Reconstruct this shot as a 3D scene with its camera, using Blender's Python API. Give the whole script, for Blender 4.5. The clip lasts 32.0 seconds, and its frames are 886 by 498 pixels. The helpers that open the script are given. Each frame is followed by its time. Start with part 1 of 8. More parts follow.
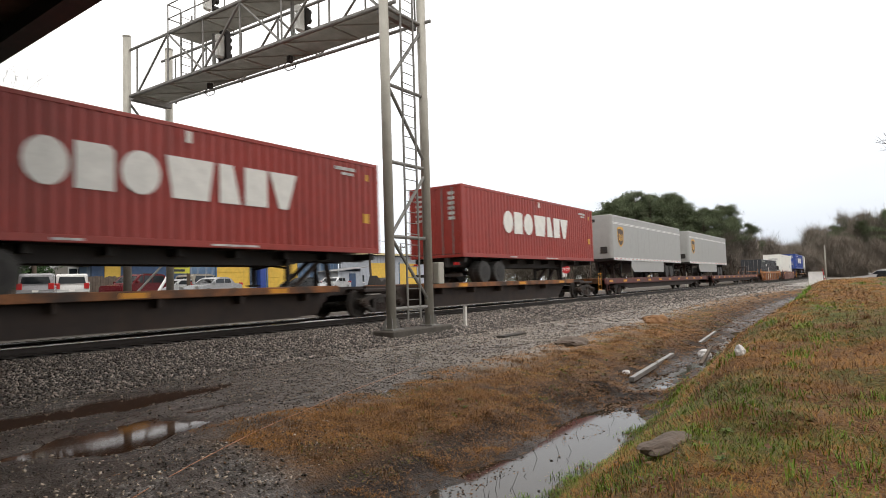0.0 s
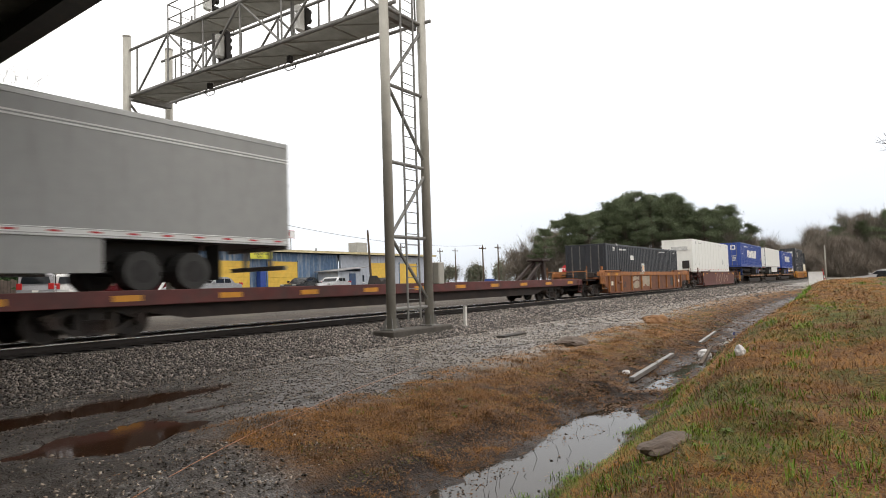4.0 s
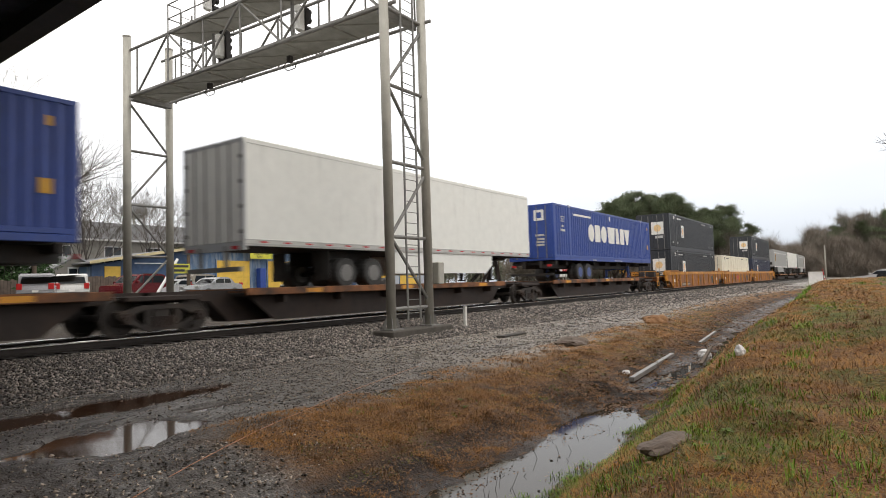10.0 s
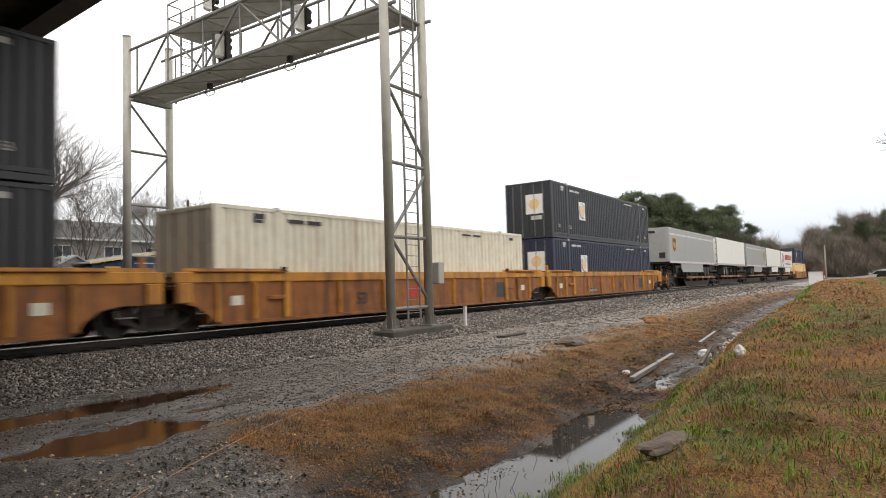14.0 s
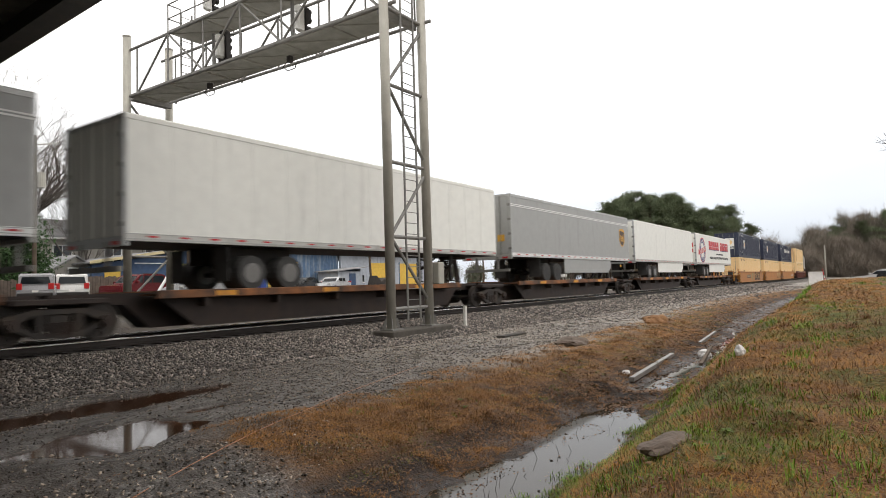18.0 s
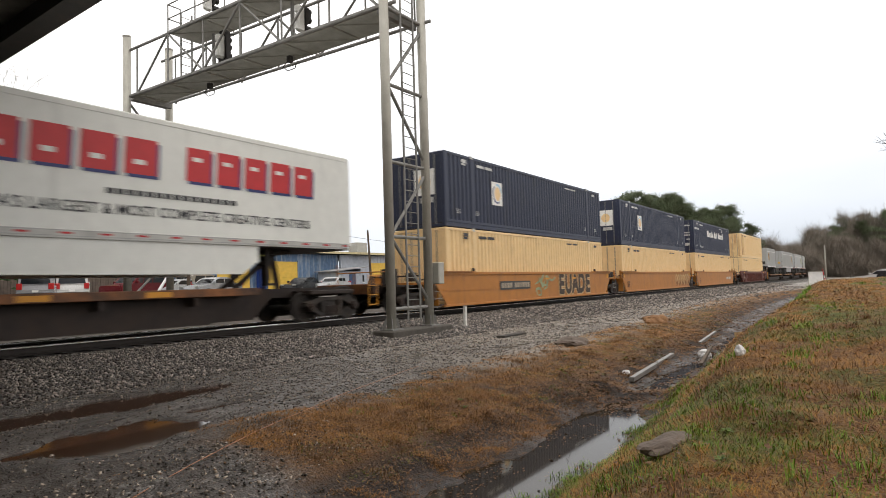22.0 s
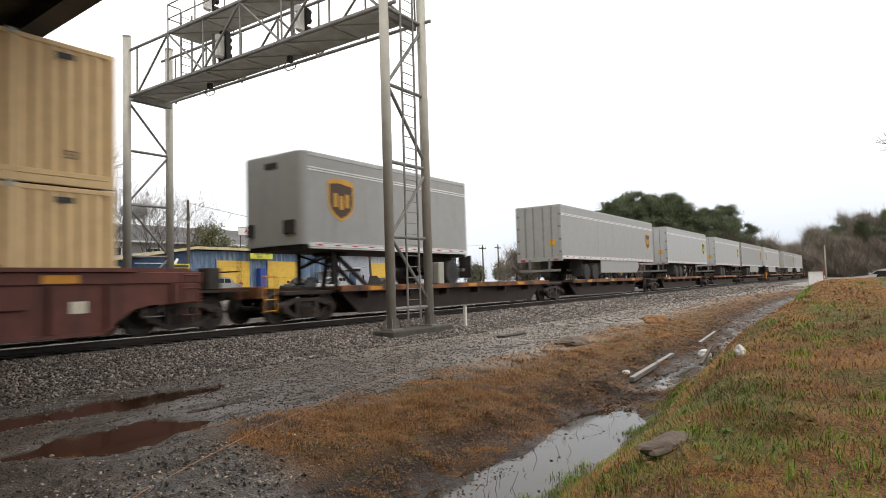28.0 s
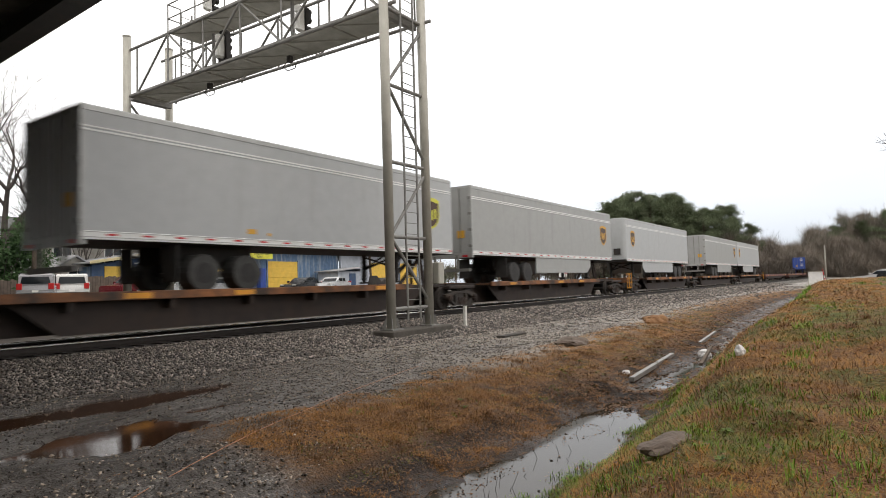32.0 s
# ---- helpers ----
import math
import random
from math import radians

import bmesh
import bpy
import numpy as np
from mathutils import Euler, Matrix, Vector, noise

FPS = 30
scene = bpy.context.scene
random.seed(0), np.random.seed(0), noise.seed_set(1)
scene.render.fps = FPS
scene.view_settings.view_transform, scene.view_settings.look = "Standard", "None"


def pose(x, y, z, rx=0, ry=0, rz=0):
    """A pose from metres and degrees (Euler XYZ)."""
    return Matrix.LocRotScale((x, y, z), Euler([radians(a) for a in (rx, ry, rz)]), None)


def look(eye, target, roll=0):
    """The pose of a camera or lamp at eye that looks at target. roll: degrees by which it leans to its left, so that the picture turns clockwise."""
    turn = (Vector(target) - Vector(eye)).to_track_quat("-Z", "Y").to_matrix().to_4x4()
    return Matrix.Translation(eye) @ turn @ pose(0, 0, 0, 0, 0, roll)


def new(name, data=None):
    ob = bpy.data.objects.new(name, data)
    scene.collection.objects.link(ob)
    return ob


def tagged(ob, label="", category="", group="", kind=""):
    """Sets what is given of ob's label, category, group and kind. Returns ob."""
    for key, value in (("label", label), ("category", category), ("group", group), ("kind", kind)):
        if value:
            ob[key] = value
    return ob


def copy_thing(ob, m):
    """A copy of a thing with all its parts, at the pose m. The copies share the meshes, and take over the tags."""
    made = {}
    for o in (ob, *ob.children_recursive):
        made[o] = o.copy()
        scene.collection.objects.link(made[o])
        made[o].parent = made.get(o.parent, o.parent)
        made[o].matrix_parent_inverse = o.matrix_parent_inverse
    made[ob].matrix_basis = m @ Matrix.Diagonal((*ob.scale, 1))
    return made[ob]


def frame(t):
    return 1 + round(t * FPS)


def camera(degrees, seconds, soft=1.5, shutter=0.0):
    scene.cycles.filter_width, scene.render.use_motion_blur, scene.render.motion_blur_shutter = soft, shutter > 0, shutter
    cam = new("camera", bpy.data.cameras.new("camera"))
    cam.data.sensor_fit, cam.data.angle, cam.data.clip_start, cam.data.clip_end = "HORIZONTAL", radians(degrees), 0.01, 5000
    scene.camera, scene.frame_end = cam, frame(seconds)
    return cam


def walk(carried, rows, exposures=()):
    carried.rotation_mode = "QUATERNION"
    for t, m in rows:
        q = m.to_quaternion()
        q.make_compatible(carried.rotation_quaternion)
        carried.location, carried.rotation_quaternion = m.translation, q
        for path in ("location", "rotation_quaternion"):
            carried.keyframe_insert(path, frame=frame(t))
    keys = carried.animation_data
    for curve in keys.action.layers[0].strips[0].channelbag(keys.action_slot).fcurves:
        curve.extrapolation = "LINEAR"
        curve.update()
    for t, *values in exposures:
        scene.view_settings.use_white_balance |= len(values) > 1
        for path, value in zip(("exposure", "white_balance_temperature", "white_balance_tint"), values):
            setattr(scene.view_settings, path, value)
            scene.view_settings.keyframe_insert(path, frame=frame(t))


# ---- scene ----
cam = camera(70.37, 32.0, soft=0.7, shutter=0.35)
EYE = Vector((0.0, -14.52, 0.952))
VIEW = look(EYE, EYE + Vector((8.22433, 5.6603, 0.56692)), -1.761)
# the camera's own exposure drifts a little as pale and dark cars fill the picture
EXPOSURES = [(0, 0.04), (3, 0.1), (4.5, 0.0), (6, -0.2), (7, -0.16), (8, -0.16), (9, -0.02), (11, 0.05), (12, 0.17), (13, 0.22), (14, 0.1), (17, 0.1), (19, -0.04), (21, -0.06), (23, 0.1), (25, 0.28), (26.5, 0.2), (28, 0.08), (30, 0.06), (32, 0.06)]
walk(cam, [(0, VIEW), (32, VIEW)], EXPOSURES)

# ---- world, sun, exposure ----
SUN_ELEV, SUN_ROT = radians(52), radians(150)
world = bpy.data.worlds.new("overcast")
scene.world = world
world.use_nodes = True
wn, wl = world.node_tree.nodes, world.node_tree.links
wn.clear()
sky = wn.new("ShaderNodeTexSky")
sky.sky_type, sky.sun_disc, sky.sun_elevation, sky.sun_rotation = "NISHITA", False, SUN_ELEV, SUN_ROT
sky_gain = wn.new("ShaderNodeMixRGB")
sky_gain.blend_type, sky_gain.inputs[0].default_value, sky_gain.inputs[2].default_value = "MULTIPLY", 1.0, (0.1, 0.1, 0.1, 1)
wl.new(sky.outputs[0], sky_gain.inputs[1])
wtc = wn.new("ShaderNodeTexCoord")
wmap = wn.new("ShaderNodeMapping")
wmap.inputs["Scale"].default_value = (1.0, 1.0, 3.0)
wl.new(wtc.outputs["Generated"], wmap.inputs[0])
wno = wn.new("ShaderNodeTexNoise")
wno.inputs["Scale"].default_value, wno.inputs["Detail"].default_value = 2.2, 5
wl.new(wmap.outputs[0], wno.inputs["Vector"])
wramp = wn.new("ShaderNodeValToRGB")
wramp.color_ramp.elements[0].position, wramp.color_ramp.elements[0].color = 0.3, (0.93, 0.95, 0.98, 1)
wramp.color_ramp.elements[1].position, wramp.color_ramp.elements[1].color = 0.72, (1.05, 1.06, 1.08, 1)
wl.new(wno.outputs[0], wramp.inputs[0])
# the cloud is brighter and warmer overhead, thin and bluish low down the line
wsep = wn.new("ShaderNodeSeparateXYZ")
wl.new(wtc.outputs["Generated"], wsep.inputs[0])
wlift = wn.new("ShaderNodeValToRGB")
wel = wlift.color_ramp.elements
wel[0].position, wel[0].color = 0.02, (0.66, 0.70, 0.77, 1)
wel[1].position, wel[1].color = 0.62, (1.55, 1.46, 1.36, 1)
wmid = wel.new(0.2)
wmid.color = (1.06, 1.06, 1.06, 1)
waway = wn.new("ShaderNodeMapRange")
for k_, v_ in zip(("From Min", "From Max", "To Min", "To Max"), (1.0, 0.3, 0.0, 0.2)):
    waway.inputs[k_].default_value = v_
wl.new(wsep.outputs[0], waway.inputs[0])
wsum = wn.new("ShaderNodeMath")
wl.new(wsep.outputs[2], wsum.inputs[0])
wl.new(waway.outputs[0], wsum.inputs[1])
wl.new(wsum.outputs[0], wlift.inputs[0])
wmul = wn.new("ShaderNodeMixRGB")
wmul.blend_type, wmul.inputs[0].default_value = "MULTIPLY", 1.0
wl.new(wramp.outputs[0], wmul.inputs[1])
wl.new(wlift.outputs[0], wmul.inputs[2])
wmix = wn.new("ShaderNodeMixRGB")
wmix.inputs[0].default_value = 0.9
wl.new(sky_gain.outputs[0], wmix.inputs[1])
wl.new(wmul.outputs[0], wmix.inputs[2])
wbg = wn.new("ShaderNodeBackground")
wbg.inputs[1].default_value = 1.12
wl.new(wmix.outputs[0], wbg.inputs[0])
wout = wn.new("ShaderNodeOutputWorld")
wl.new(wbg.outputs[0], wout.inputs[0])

sun_data = bpy.data.lights.new("sun", "SUN")
sun_data.energy, sun_data.angle, sun_data.color = 0.6, radians(40), (1.0, 0.97, 0.92)
sun_ob = new("sun", sun_data)
sun_ob.matrix_world = look((0, -20, 60), (10, 0, 0))


# ---- materials ----
def mat(name, color, rough=0.6, metal=0.0, vary=0.25, scale=3.0, fine=40.0, bump=0.15, dirt=None, dirt_amount=0.0, streak=False, island=False, spec=0.5, spread=(0.55, 1.5), skew=1.0):
    """A painted, cast or mineral surface: colour varied at two scales, a dirt colour in patches or streaks, and fine relief."""
    m = bpy.data.materials.new(name)
    m.use_nodes = True
    n, l = m.node_tree.nodes, m.node_tree.links
    b = n["Principled BSDF"]
    tc = n.new("ShaderNodeTexCoord")
    big = n.new("ShaderNodeTexNoise")
    big.inputs["Scale"].default_value, big.inputs["Detail"].default_value = scale, 4
    small = n.new("ShaderNodeTexNoise")
    small.inputs["Scale"].default_value, small.inputs["Detail"].default_value = fine, 3
    l.new(tc.outputs["Object"], big.inputs["Vector"])
    l.new(tc.outputs["Object"], small.inputs["Vector"])
    hi = n.new("ShaderNodeMapRange")
    hi.inputs["From Min"].default_value, hi.inputs["From Max"].default_value = 0.25, 0.75
    hi.inputs["To Min"].default_value, hi.inputs["To Max"].default_value = 1 - vary, 1 + vary
    l.new(big.outputs[0], hi.inputs[0])
    lo = n.new("ShaderNodeMapRange")
    lo.inputs["From Min"].default_value, lo.inputs["From Max"].default_value = 0.25, 0.75
    lo.inputs["To Min"].default_value, lo.inputs["To Max"].default_value = 1 - vary * 0.6, 1 + vary * 0.6
    l.new(small.outputs[0], lo.inputs[0])
    mul = n.new("ShaderNodeMath")
    mul.operation = "MULTIPLY"
    l.new(hi.outputs[0], mul.inputs[0])
    l.new(lo.outputs[0], mul.inputs[1])
    val = mul
    if island:
        geo = n.new("ShaderNodeNewGeometry")
        isl = n.new("ShaderNodeMapRange")
        isl.inputs["To Min"].default_value, isl.inputs["To Max"].default_value = spread
        pw = n.new("ShaderNodeMath")
        pw.operation, pw.inputs[1].default_value = "POWER", skew
        l.new(geo.outputs["Random Per Island"], pw.inputs[0])
        l.new(pw.outputs[0], isl.inputs[0])
        val = n.new("ShaderNodeMath")
        val.operation = "MULTIPLY"
        l.new(mul.outputs[0], val.inputs[0])
        l.new(isl.outputs[0], val.inputs[1])
    col = n.new("ShaderNodeMixRGB")
    col.blend_type, col.inputs[0].default_value = "MULTIPLY", 1.0
    col.inputs[1].default_value = (*color, 1)
    l.new(val.outputs[0], col.inputs[2])
    last = col
    if dirt:
        dn = n.new("ShaderNodeTexNoise")
        dn.inputs["Scale"].default_value, dn.inputs["Detail"].default_value, dn.inputs["Roughness"].default_value = 1.3, 8, 0.65
        mp = n.new("ShaderNodeMapping")
        mp.inputs["Scale"].default_value = (2.2, 1.0, 0.25) if streak else (1, 1, 1)
        l.new(tc.outputs["Object"], mp.inputs[0])
        l.new(mp.outputs[0], dn.inputs["Vector"])
        dr = n.new("ShaderNodeMapRange")
        dr.inputs["From Min"].default_value, dr.inputs["From Max"].default_value = 0.62 - 0.3 * dirt_amount, 0.78 - 0.2 * dirt_amount
        dr.inputs["To Max"].default_value = min(1.0, 0.35 + dirt_amount)
        l.new(dn.outputs[0], dr.inputs[0])
        last = n.new("ShaderNodeMixRGB")
        l.new(dr.outputs[0], last.inputs[0])
        l.new(col.outputs[0], last.inputs[1])
        last.inputs[2].default_value = (*dirt, 1)
    l.new(last.outputs[0], b.inputs["Base Color"])
    rr = n.new("ShaderNodeMapRange")
    rr.inputs["To Min"].default_value, rr.inputs["To Max"].default_value = max(0.02, rough - 0.12), min(1, rough + 0.12)
    l.new(small.outputs[0], rr.inputs[0])
    l.new(rr.outputs[0], b.inputs["Roughness"])
    b.inputs["Metallic"].default_value = metal
    b.inputs["Specular IOR Level"].default_value = spec
    if bump:
        bp = n.new("ShaderNodeBump")
        bp.inputs["Strength"].default_value, bp.inputs["Distance"].default_value = bump, 0.02
        l.new(small.outputs[0], bp.inputs["Height"])
        l.new(bp.outputs[0], b.inputs["Normal"])
    return m


def glass_mat(name, color=(0.02, 0.025, 0.03), rough=0.05):
    m = bpy.data.materials.new(name)
    m.use_nodes = True
    b = m.node_tree.nodes["Principled BSDF"]
    b.inputs["Base Color"].default_value, b.inputs["Roughness"].default_value = (*color, 1), rough
    return m


RUSTY = (0.10, 0.045, 0.025)
SOOT = (0.05, 0.045, 0.04)
M_RED = mat("red container paint", (0.30, 0.035, 0.025), 0.45, vary=0.12, dirt=(0.16, 0.03, 0.02), dirt_amount=0.25, streak=True, bump=0.05)
M_BLUE = mat("blue container paint", (0.022, 0.06, 0.28), 0.42, vary=0.12, dirt=(0.05, 0.07, 0.16), dirt_amount=0.25, streak=True, bump=0.05)
M_NAVY = mat("navy container paint", (0.016, 0.022, 0.05), 0.45, vary=0.15, dirt=(0.03, 0.033, 0.04), dirt_amount=0.3, streak=True, bump=0.05)
M_BLACK = mat("charcoal container paint", (0.024, 0.027, 0.033), 0.45, vary=0.15, dirt=(0.045, 0.045, 0.045), dirt_amount=0.3, streak=True, bump=0.05)
M_CREAM = mat("cream container paint", (0.74, 0.53, 0.27), 0.5, vary=0.08, dirt=(0.42, 0.26, 0.12), dirt_amount=0.15, streak=True, bump=0.05)
M_CREAMR = mat("rust-stained cream paint", (0.66, 0.46, 0.22), 0.6, vary=0.15, dirt=(0.30, 0.11, 0.03), dirt_amount=0.55, streak=True, bump=0.05)
M_PALE = mat("faded ivory paint", (0.74, 0.70, 0.57), 0.55, vary=0.1, dirt=(0.40, 0.27, 0.15), dirt_amount=0.3, streak=True, bump=0.05)
M_WHITE = mat("white fibreglass panel", (0.77, 0.77, 0.72), 0.4, vary=0.05, dirt=(0.42, 0.41, 0.38), dirt_amount=0.12, streak=True, bump=0.03)
M_GREY = mat("grey trailer paint", (0.325, 0.328, 0.315), 0.4, vary=0.06, dirt=(0.24, 0.235, 0.22), dirt_amount=0.25, streak=True, bump=0.03)
M_LGREY = mat("light grey trailer paint", (0.40, 0.41, 0.41), 0.4, vary=0.06, dirt=(0.33, 0.33, 0.32), dirt_amount=0.2, streak=True, bump=0.03)
M_ALU = mat("weathered aluminium rail", (0.40, 0.40, 0.385), 0.45, 0.5, vary=0.12, bump=0.05)
M_TRIM = mat("bright trailer trim", (0.74, 0.74, 0.72), 0.4, vary=0.1, bump=0.0)
M_PALERAIL = mat("pale grey bottom rail", (0.52, 0.51, 0.48), 0.45, vary=0.12, dirt=(0.3, 0.28, 0.25), dirt_amount=0.25, bump=0.0)
M_RUBBER = mat("tyre rubber", (0.04, 0.039, 0.037), 0.8, vary=0.3, dirt=(0.075, 0.07, 0.06), dirt_amount=0.2)
M_DRIM = mat("grimy rim", (0.016, 0.015, 0.014), 0.6, 0.2, dirt=(0.035, 0.032, 0.03), dirt_amount=0.3)
M_RIM = mat("steel rim", (0.20, 0.195, 0.185), 0.45, 0.4, dirt=(0.1, 0.09, 0.08), dirt_amount=0.3)
M_BRIM = mat("blue rim", (0.03, 0.07, 0.26), 0.45, dirt=(0.06, 0.06, 0.07), dirt_amount=0.3)
M_DARK = mat("sooty steel underframe", (0.02, 0.017, 0.015), 0.7, vary=0.35, dirt=(0.05, 0.03, 0.02), dirt_amount=0.3)
M_TRUCK = mat("cast truck steel", (0.03, 0.024, 0.02), 0.75, vary=0.35, dirt=(0.075, 0.05, 0.03), dirt_amount=0.35)
M_SPINE = mat("spine car orange brown", (0.21, 0.078, 0.022), 0.65, vary=0.4, dirt=(0.035, 0.02, 0.013), dirt_amount=0.65)
M_SPDARK = mat("spine car dark brown", (0.026, 0.016, 0.012), 0.7, vary=0.4, dirt=(0.04, 0.022, 0.013), dirt_amount=0.5)
M_MAROON = mat("maroon flatcar paint", (0.10, 0.022, 0.018), 0.6, vary=0.3, dirt=(0.05, 0.03, 0.025), dirt_amount=0.45)
M_WELLY = mat("yellow orange well car paint", (0.52, 0.225, 0.022), 0.6, vary=0.25, dirt=(0.13, 0.05, 0.018), dirt_amount=0.55, streak=True)
M_WELLS = mat("faded orange well side", (0.29, 0.105, 0.022), 0.65, vary=0.3, dirt=(0.10, 0.04, 0.016), dirt_amount=0.6, streak=True)
M_TAN = mat("tan painted-over patch", (0.34, 0.28, 0.205), 0.7, vary=0.2)
M_WELLR = mat("rust brown well side", (0.16, 0.056, 0.021), 0.7, vary=0.3, dirt=(0.06, 0.028, 0.014), dirt_amount=0.5, streak=True)
M_WELLO = mat("rust orange chord paint", (0.34, 0.13, 0.035), 0.65, vary=0.25, dirt=(0.14, 0.06, 0.03), dirt_amount=0.45, streak=True)
M_WELLN = mat("new orange well side", (0.40, 0.155, 0.022), 0.5, vary=0.1, dirt=(0.2, 0.085, 0.03), dirt_amount=0.3, streak=True)
M_WELLB = mat("brown well side", (0.125, 0.036, 0.024), 0.65, vary=0.25, dirt=(0.06, 0.022, 0.017), dirt_amount=0.5, streak=True)
M_YELLOW = mat("yellow safety paint", (0.62, 0.27, 0.02), 0.55, vary=0.2, dirt=(0.2, 0.09, 0.03), dirt_amount=0.3)
M_DECAL = mat("white lettering", (0.74, 0.73, 0.69), 0.5, vary=0.1, fine=15, bump=0.0)
M_DECALG = mat("worn grey lettering", (0.50, 0.50, 0.48), 0.6, vary=0.35, fine=18, bump=0.0)
M_DDARK = mat("dark lettering", (0.03, 0.03, 0.035), 0.6, vary=0.2, bump=0.0)
M_DBLUE = mat("navy print", (0.03, 0.04, 0.16), 0.5, vary=0.1, bump=0.0)
M_DRED = mat("red print", (0.52, 0.025, 0.03), 0.5, vary=0.1, bump=0.0)
M_DGOLD = mat("gold print", (0.62, 0.33, 0.03), 0.5, vary=0.1, bump=0.0)
M_DLIME = mat("yellow green print", (0.58, 0.56, 0.05), 0.5, vary=0.1, bump=0.0)
M_DBROWN = mat("brown print", (0.06, 0.028, 0.012), 0.5, vary=0.1, bump=0.0)
M_DSKY = mat("light blue print", (0.30, 0.50, 0.66), 0.5, vary=0.1, bump=0.0)
M_DPEACH = mat("peach print", (0.74, 0.52, 0.26), 0.5, vary=0.1, bump=0.0)
M_RTAPE = mat("red reflector tape", (0.48, 0.02, 0.02), 0.35, vary=0.1, bump=0.0)
M_GALV = mat("galvanised steel post", (0.40, 0.385, 0.335), 0.55, 0.25, vary=0.12, dirt=(0.2, 0.18, 0.15), dirt_amount=0.25, streak=True)
M_BARE = mat("bare grey primer", (0.055, 0.053, 0.05), 0.7, vary=0.25)
M_GALVD = mat("dull galvanised lattice", (0.21, 0.205, 0.19), 0.6, 0.3, vary=0.2, dirt=(0.09, 0.075, 0.06), dirt_amount=0.3)
M_GRATE = mat("steel grating", (0.25, 0.24, 0.205), 0.6, 0.2, vary=0.2)
M_SIGNAL = mat("pale grey signal paint", (0.62, 0.61, 0.57), 0.5, vary=0.15, dirt=(0.3, 0.28, 0.25), dirt_amount=0.3)
M_CONC = mat("concrete", (0.15, 0.137, 0.118), 0.9, vary=0.25, dirt=(0.08, 0.07, 0.06), dirt_amount=0.4, bump=0.4)
M_FOOT = mat("stained footing concrete", (0.075, 0.066, 0.055), 0.9, vary=0.3, bump=0.4)
M_RAIL = mat("rail steel", (0.022, 0.016, 0.013), 0.6, 0.3, vary=0.3)
M_RAILTOP = mat("polished rail head", (0.80, 0.79, 0.78), 0.22, 1.0, vary=0.08, bump=0.0)
M_TIE = mat("creosoted tie", (0.022, 0.018, 0.015), 0.85, vary=0.4, bump=0.5)
M_GLASS = glass_mat("dark window glass")


# ---- small mesh helpers ----
def part(name, bm, material, parent=None, label="", smooth=False):
    me = bpy.data.meshes.new(name)
    bm.to_mesh(me)
    bm.free()
    me.materials.append(material)
    if smooth:
        me.polygons.foreach_set("use_smooth", [True] * len(me.polygons))
    ob = new(name, me)
    if parent:
        ob.parent = parent
    if label:
        ob["label"] = label
    return ob


def again(ob, x=0.0, y=0.0, z=0.0, rz=0.0, parent=None):
    """Another part on the same mesh, moved."""
    o = new(ob.name.split(".")[0], ob.data)
    o.parent = parent or ob.parent
    o.matrix_basis = pose(x, y, z, 0, 0, rz)
    if "label" in ob:
        o["label"] = ob["label"]
    return o


def raw(name, verts, faces, material, parent=None, label="", smooth=False):
    me = bpy.data.meshes.new(name)
    me.from_pydata([tuple(map(float, v)) for v in verts], [], [tuple(map(int, f)) for f in faces])
    me.materials.append(material)
    if smooth:
        me.polygons.foreach_set("use_smooth", [True] * len(me.polygons))
    ob = new(name, me)
    if parent:
        ob.parent = parent
    if label:
        ob["label"] = label
    return ob


def box(bm, x0, x1, y0, y1, z0, z1, bevel=0.0):
    q = bmesh.ops.create_cube(bm, size=1)
    vs = q["verts"]
    bmesh.ops.scale(bm, verts=vs, vec=(x1 - x0, y1 - y0, z1 - z0))
    bmesh.ops.translate(bm, verts=vs, vec=((x0 + x1) / 2, (y0 + y1) / 2, (z0 + z1) / 2))
    if bevel:
        es = list({e for v in vs for e in v.link_edges})
        bmesh.ops.bevel(bm, geom=es, offset=bevel, segments=1, affect="EDGES")
    return bm


def rod(bm, a, b, r, seg=6, r2=None):
    a, b = Vector(a), Vector(b)
    d = b - a
    q = bmesh.ops.create_cone(bm, cap_ends=True, segments=seg, radius1=r, radius2=r if r2 is None else r2, depth=d.length)
    m = Matrix.Translation((a + b) / 2) @ d.to_track_quat("Z", "Y").to_matrix().to_4x4()
    bmesh.ops.transform(bm, matrix=m, verts=q["verts"])
    return bm


def bar(bm, a, b, w, h):
    """A square bar from a to b, w across and h high."""
    a, b = Vector(a), Vector(b)
    d = b - a
    q = bmesh.ops.create_cube(bm, size=1)
    bmesh.ops.scale(bm, verts=q["verts"], vec=(w, h, d.length))
    m = Matrix.Translation((a + b) / 2) @ d.to_track_quat("Z", "Y").to_matrix().to_4x4()
    bmesh.ops.transform(bm, matrix=m, verts=q["verts"])
    return bm


def slab(bm, outline, y0, y1):
    """A plate with the outline (x, z) pairs between y0 and y1."""
    a = [bm.verts.new((x, y0, z)) for x, z in outline]
    b = [bm.verts.new((x, y1, z)) for x, z in outline]
    bm.faces.new(a)
    bm.faces.new(b[::-1])
    k = len(a)
    for i in range(k):
        bm.faces.new((a[i], b[i], b[(i + 1) % k], a[(i + 1) % k]))
    bmesh.ops.recalc_face_normals(bm, faces=bm.faces[:])
    return bm


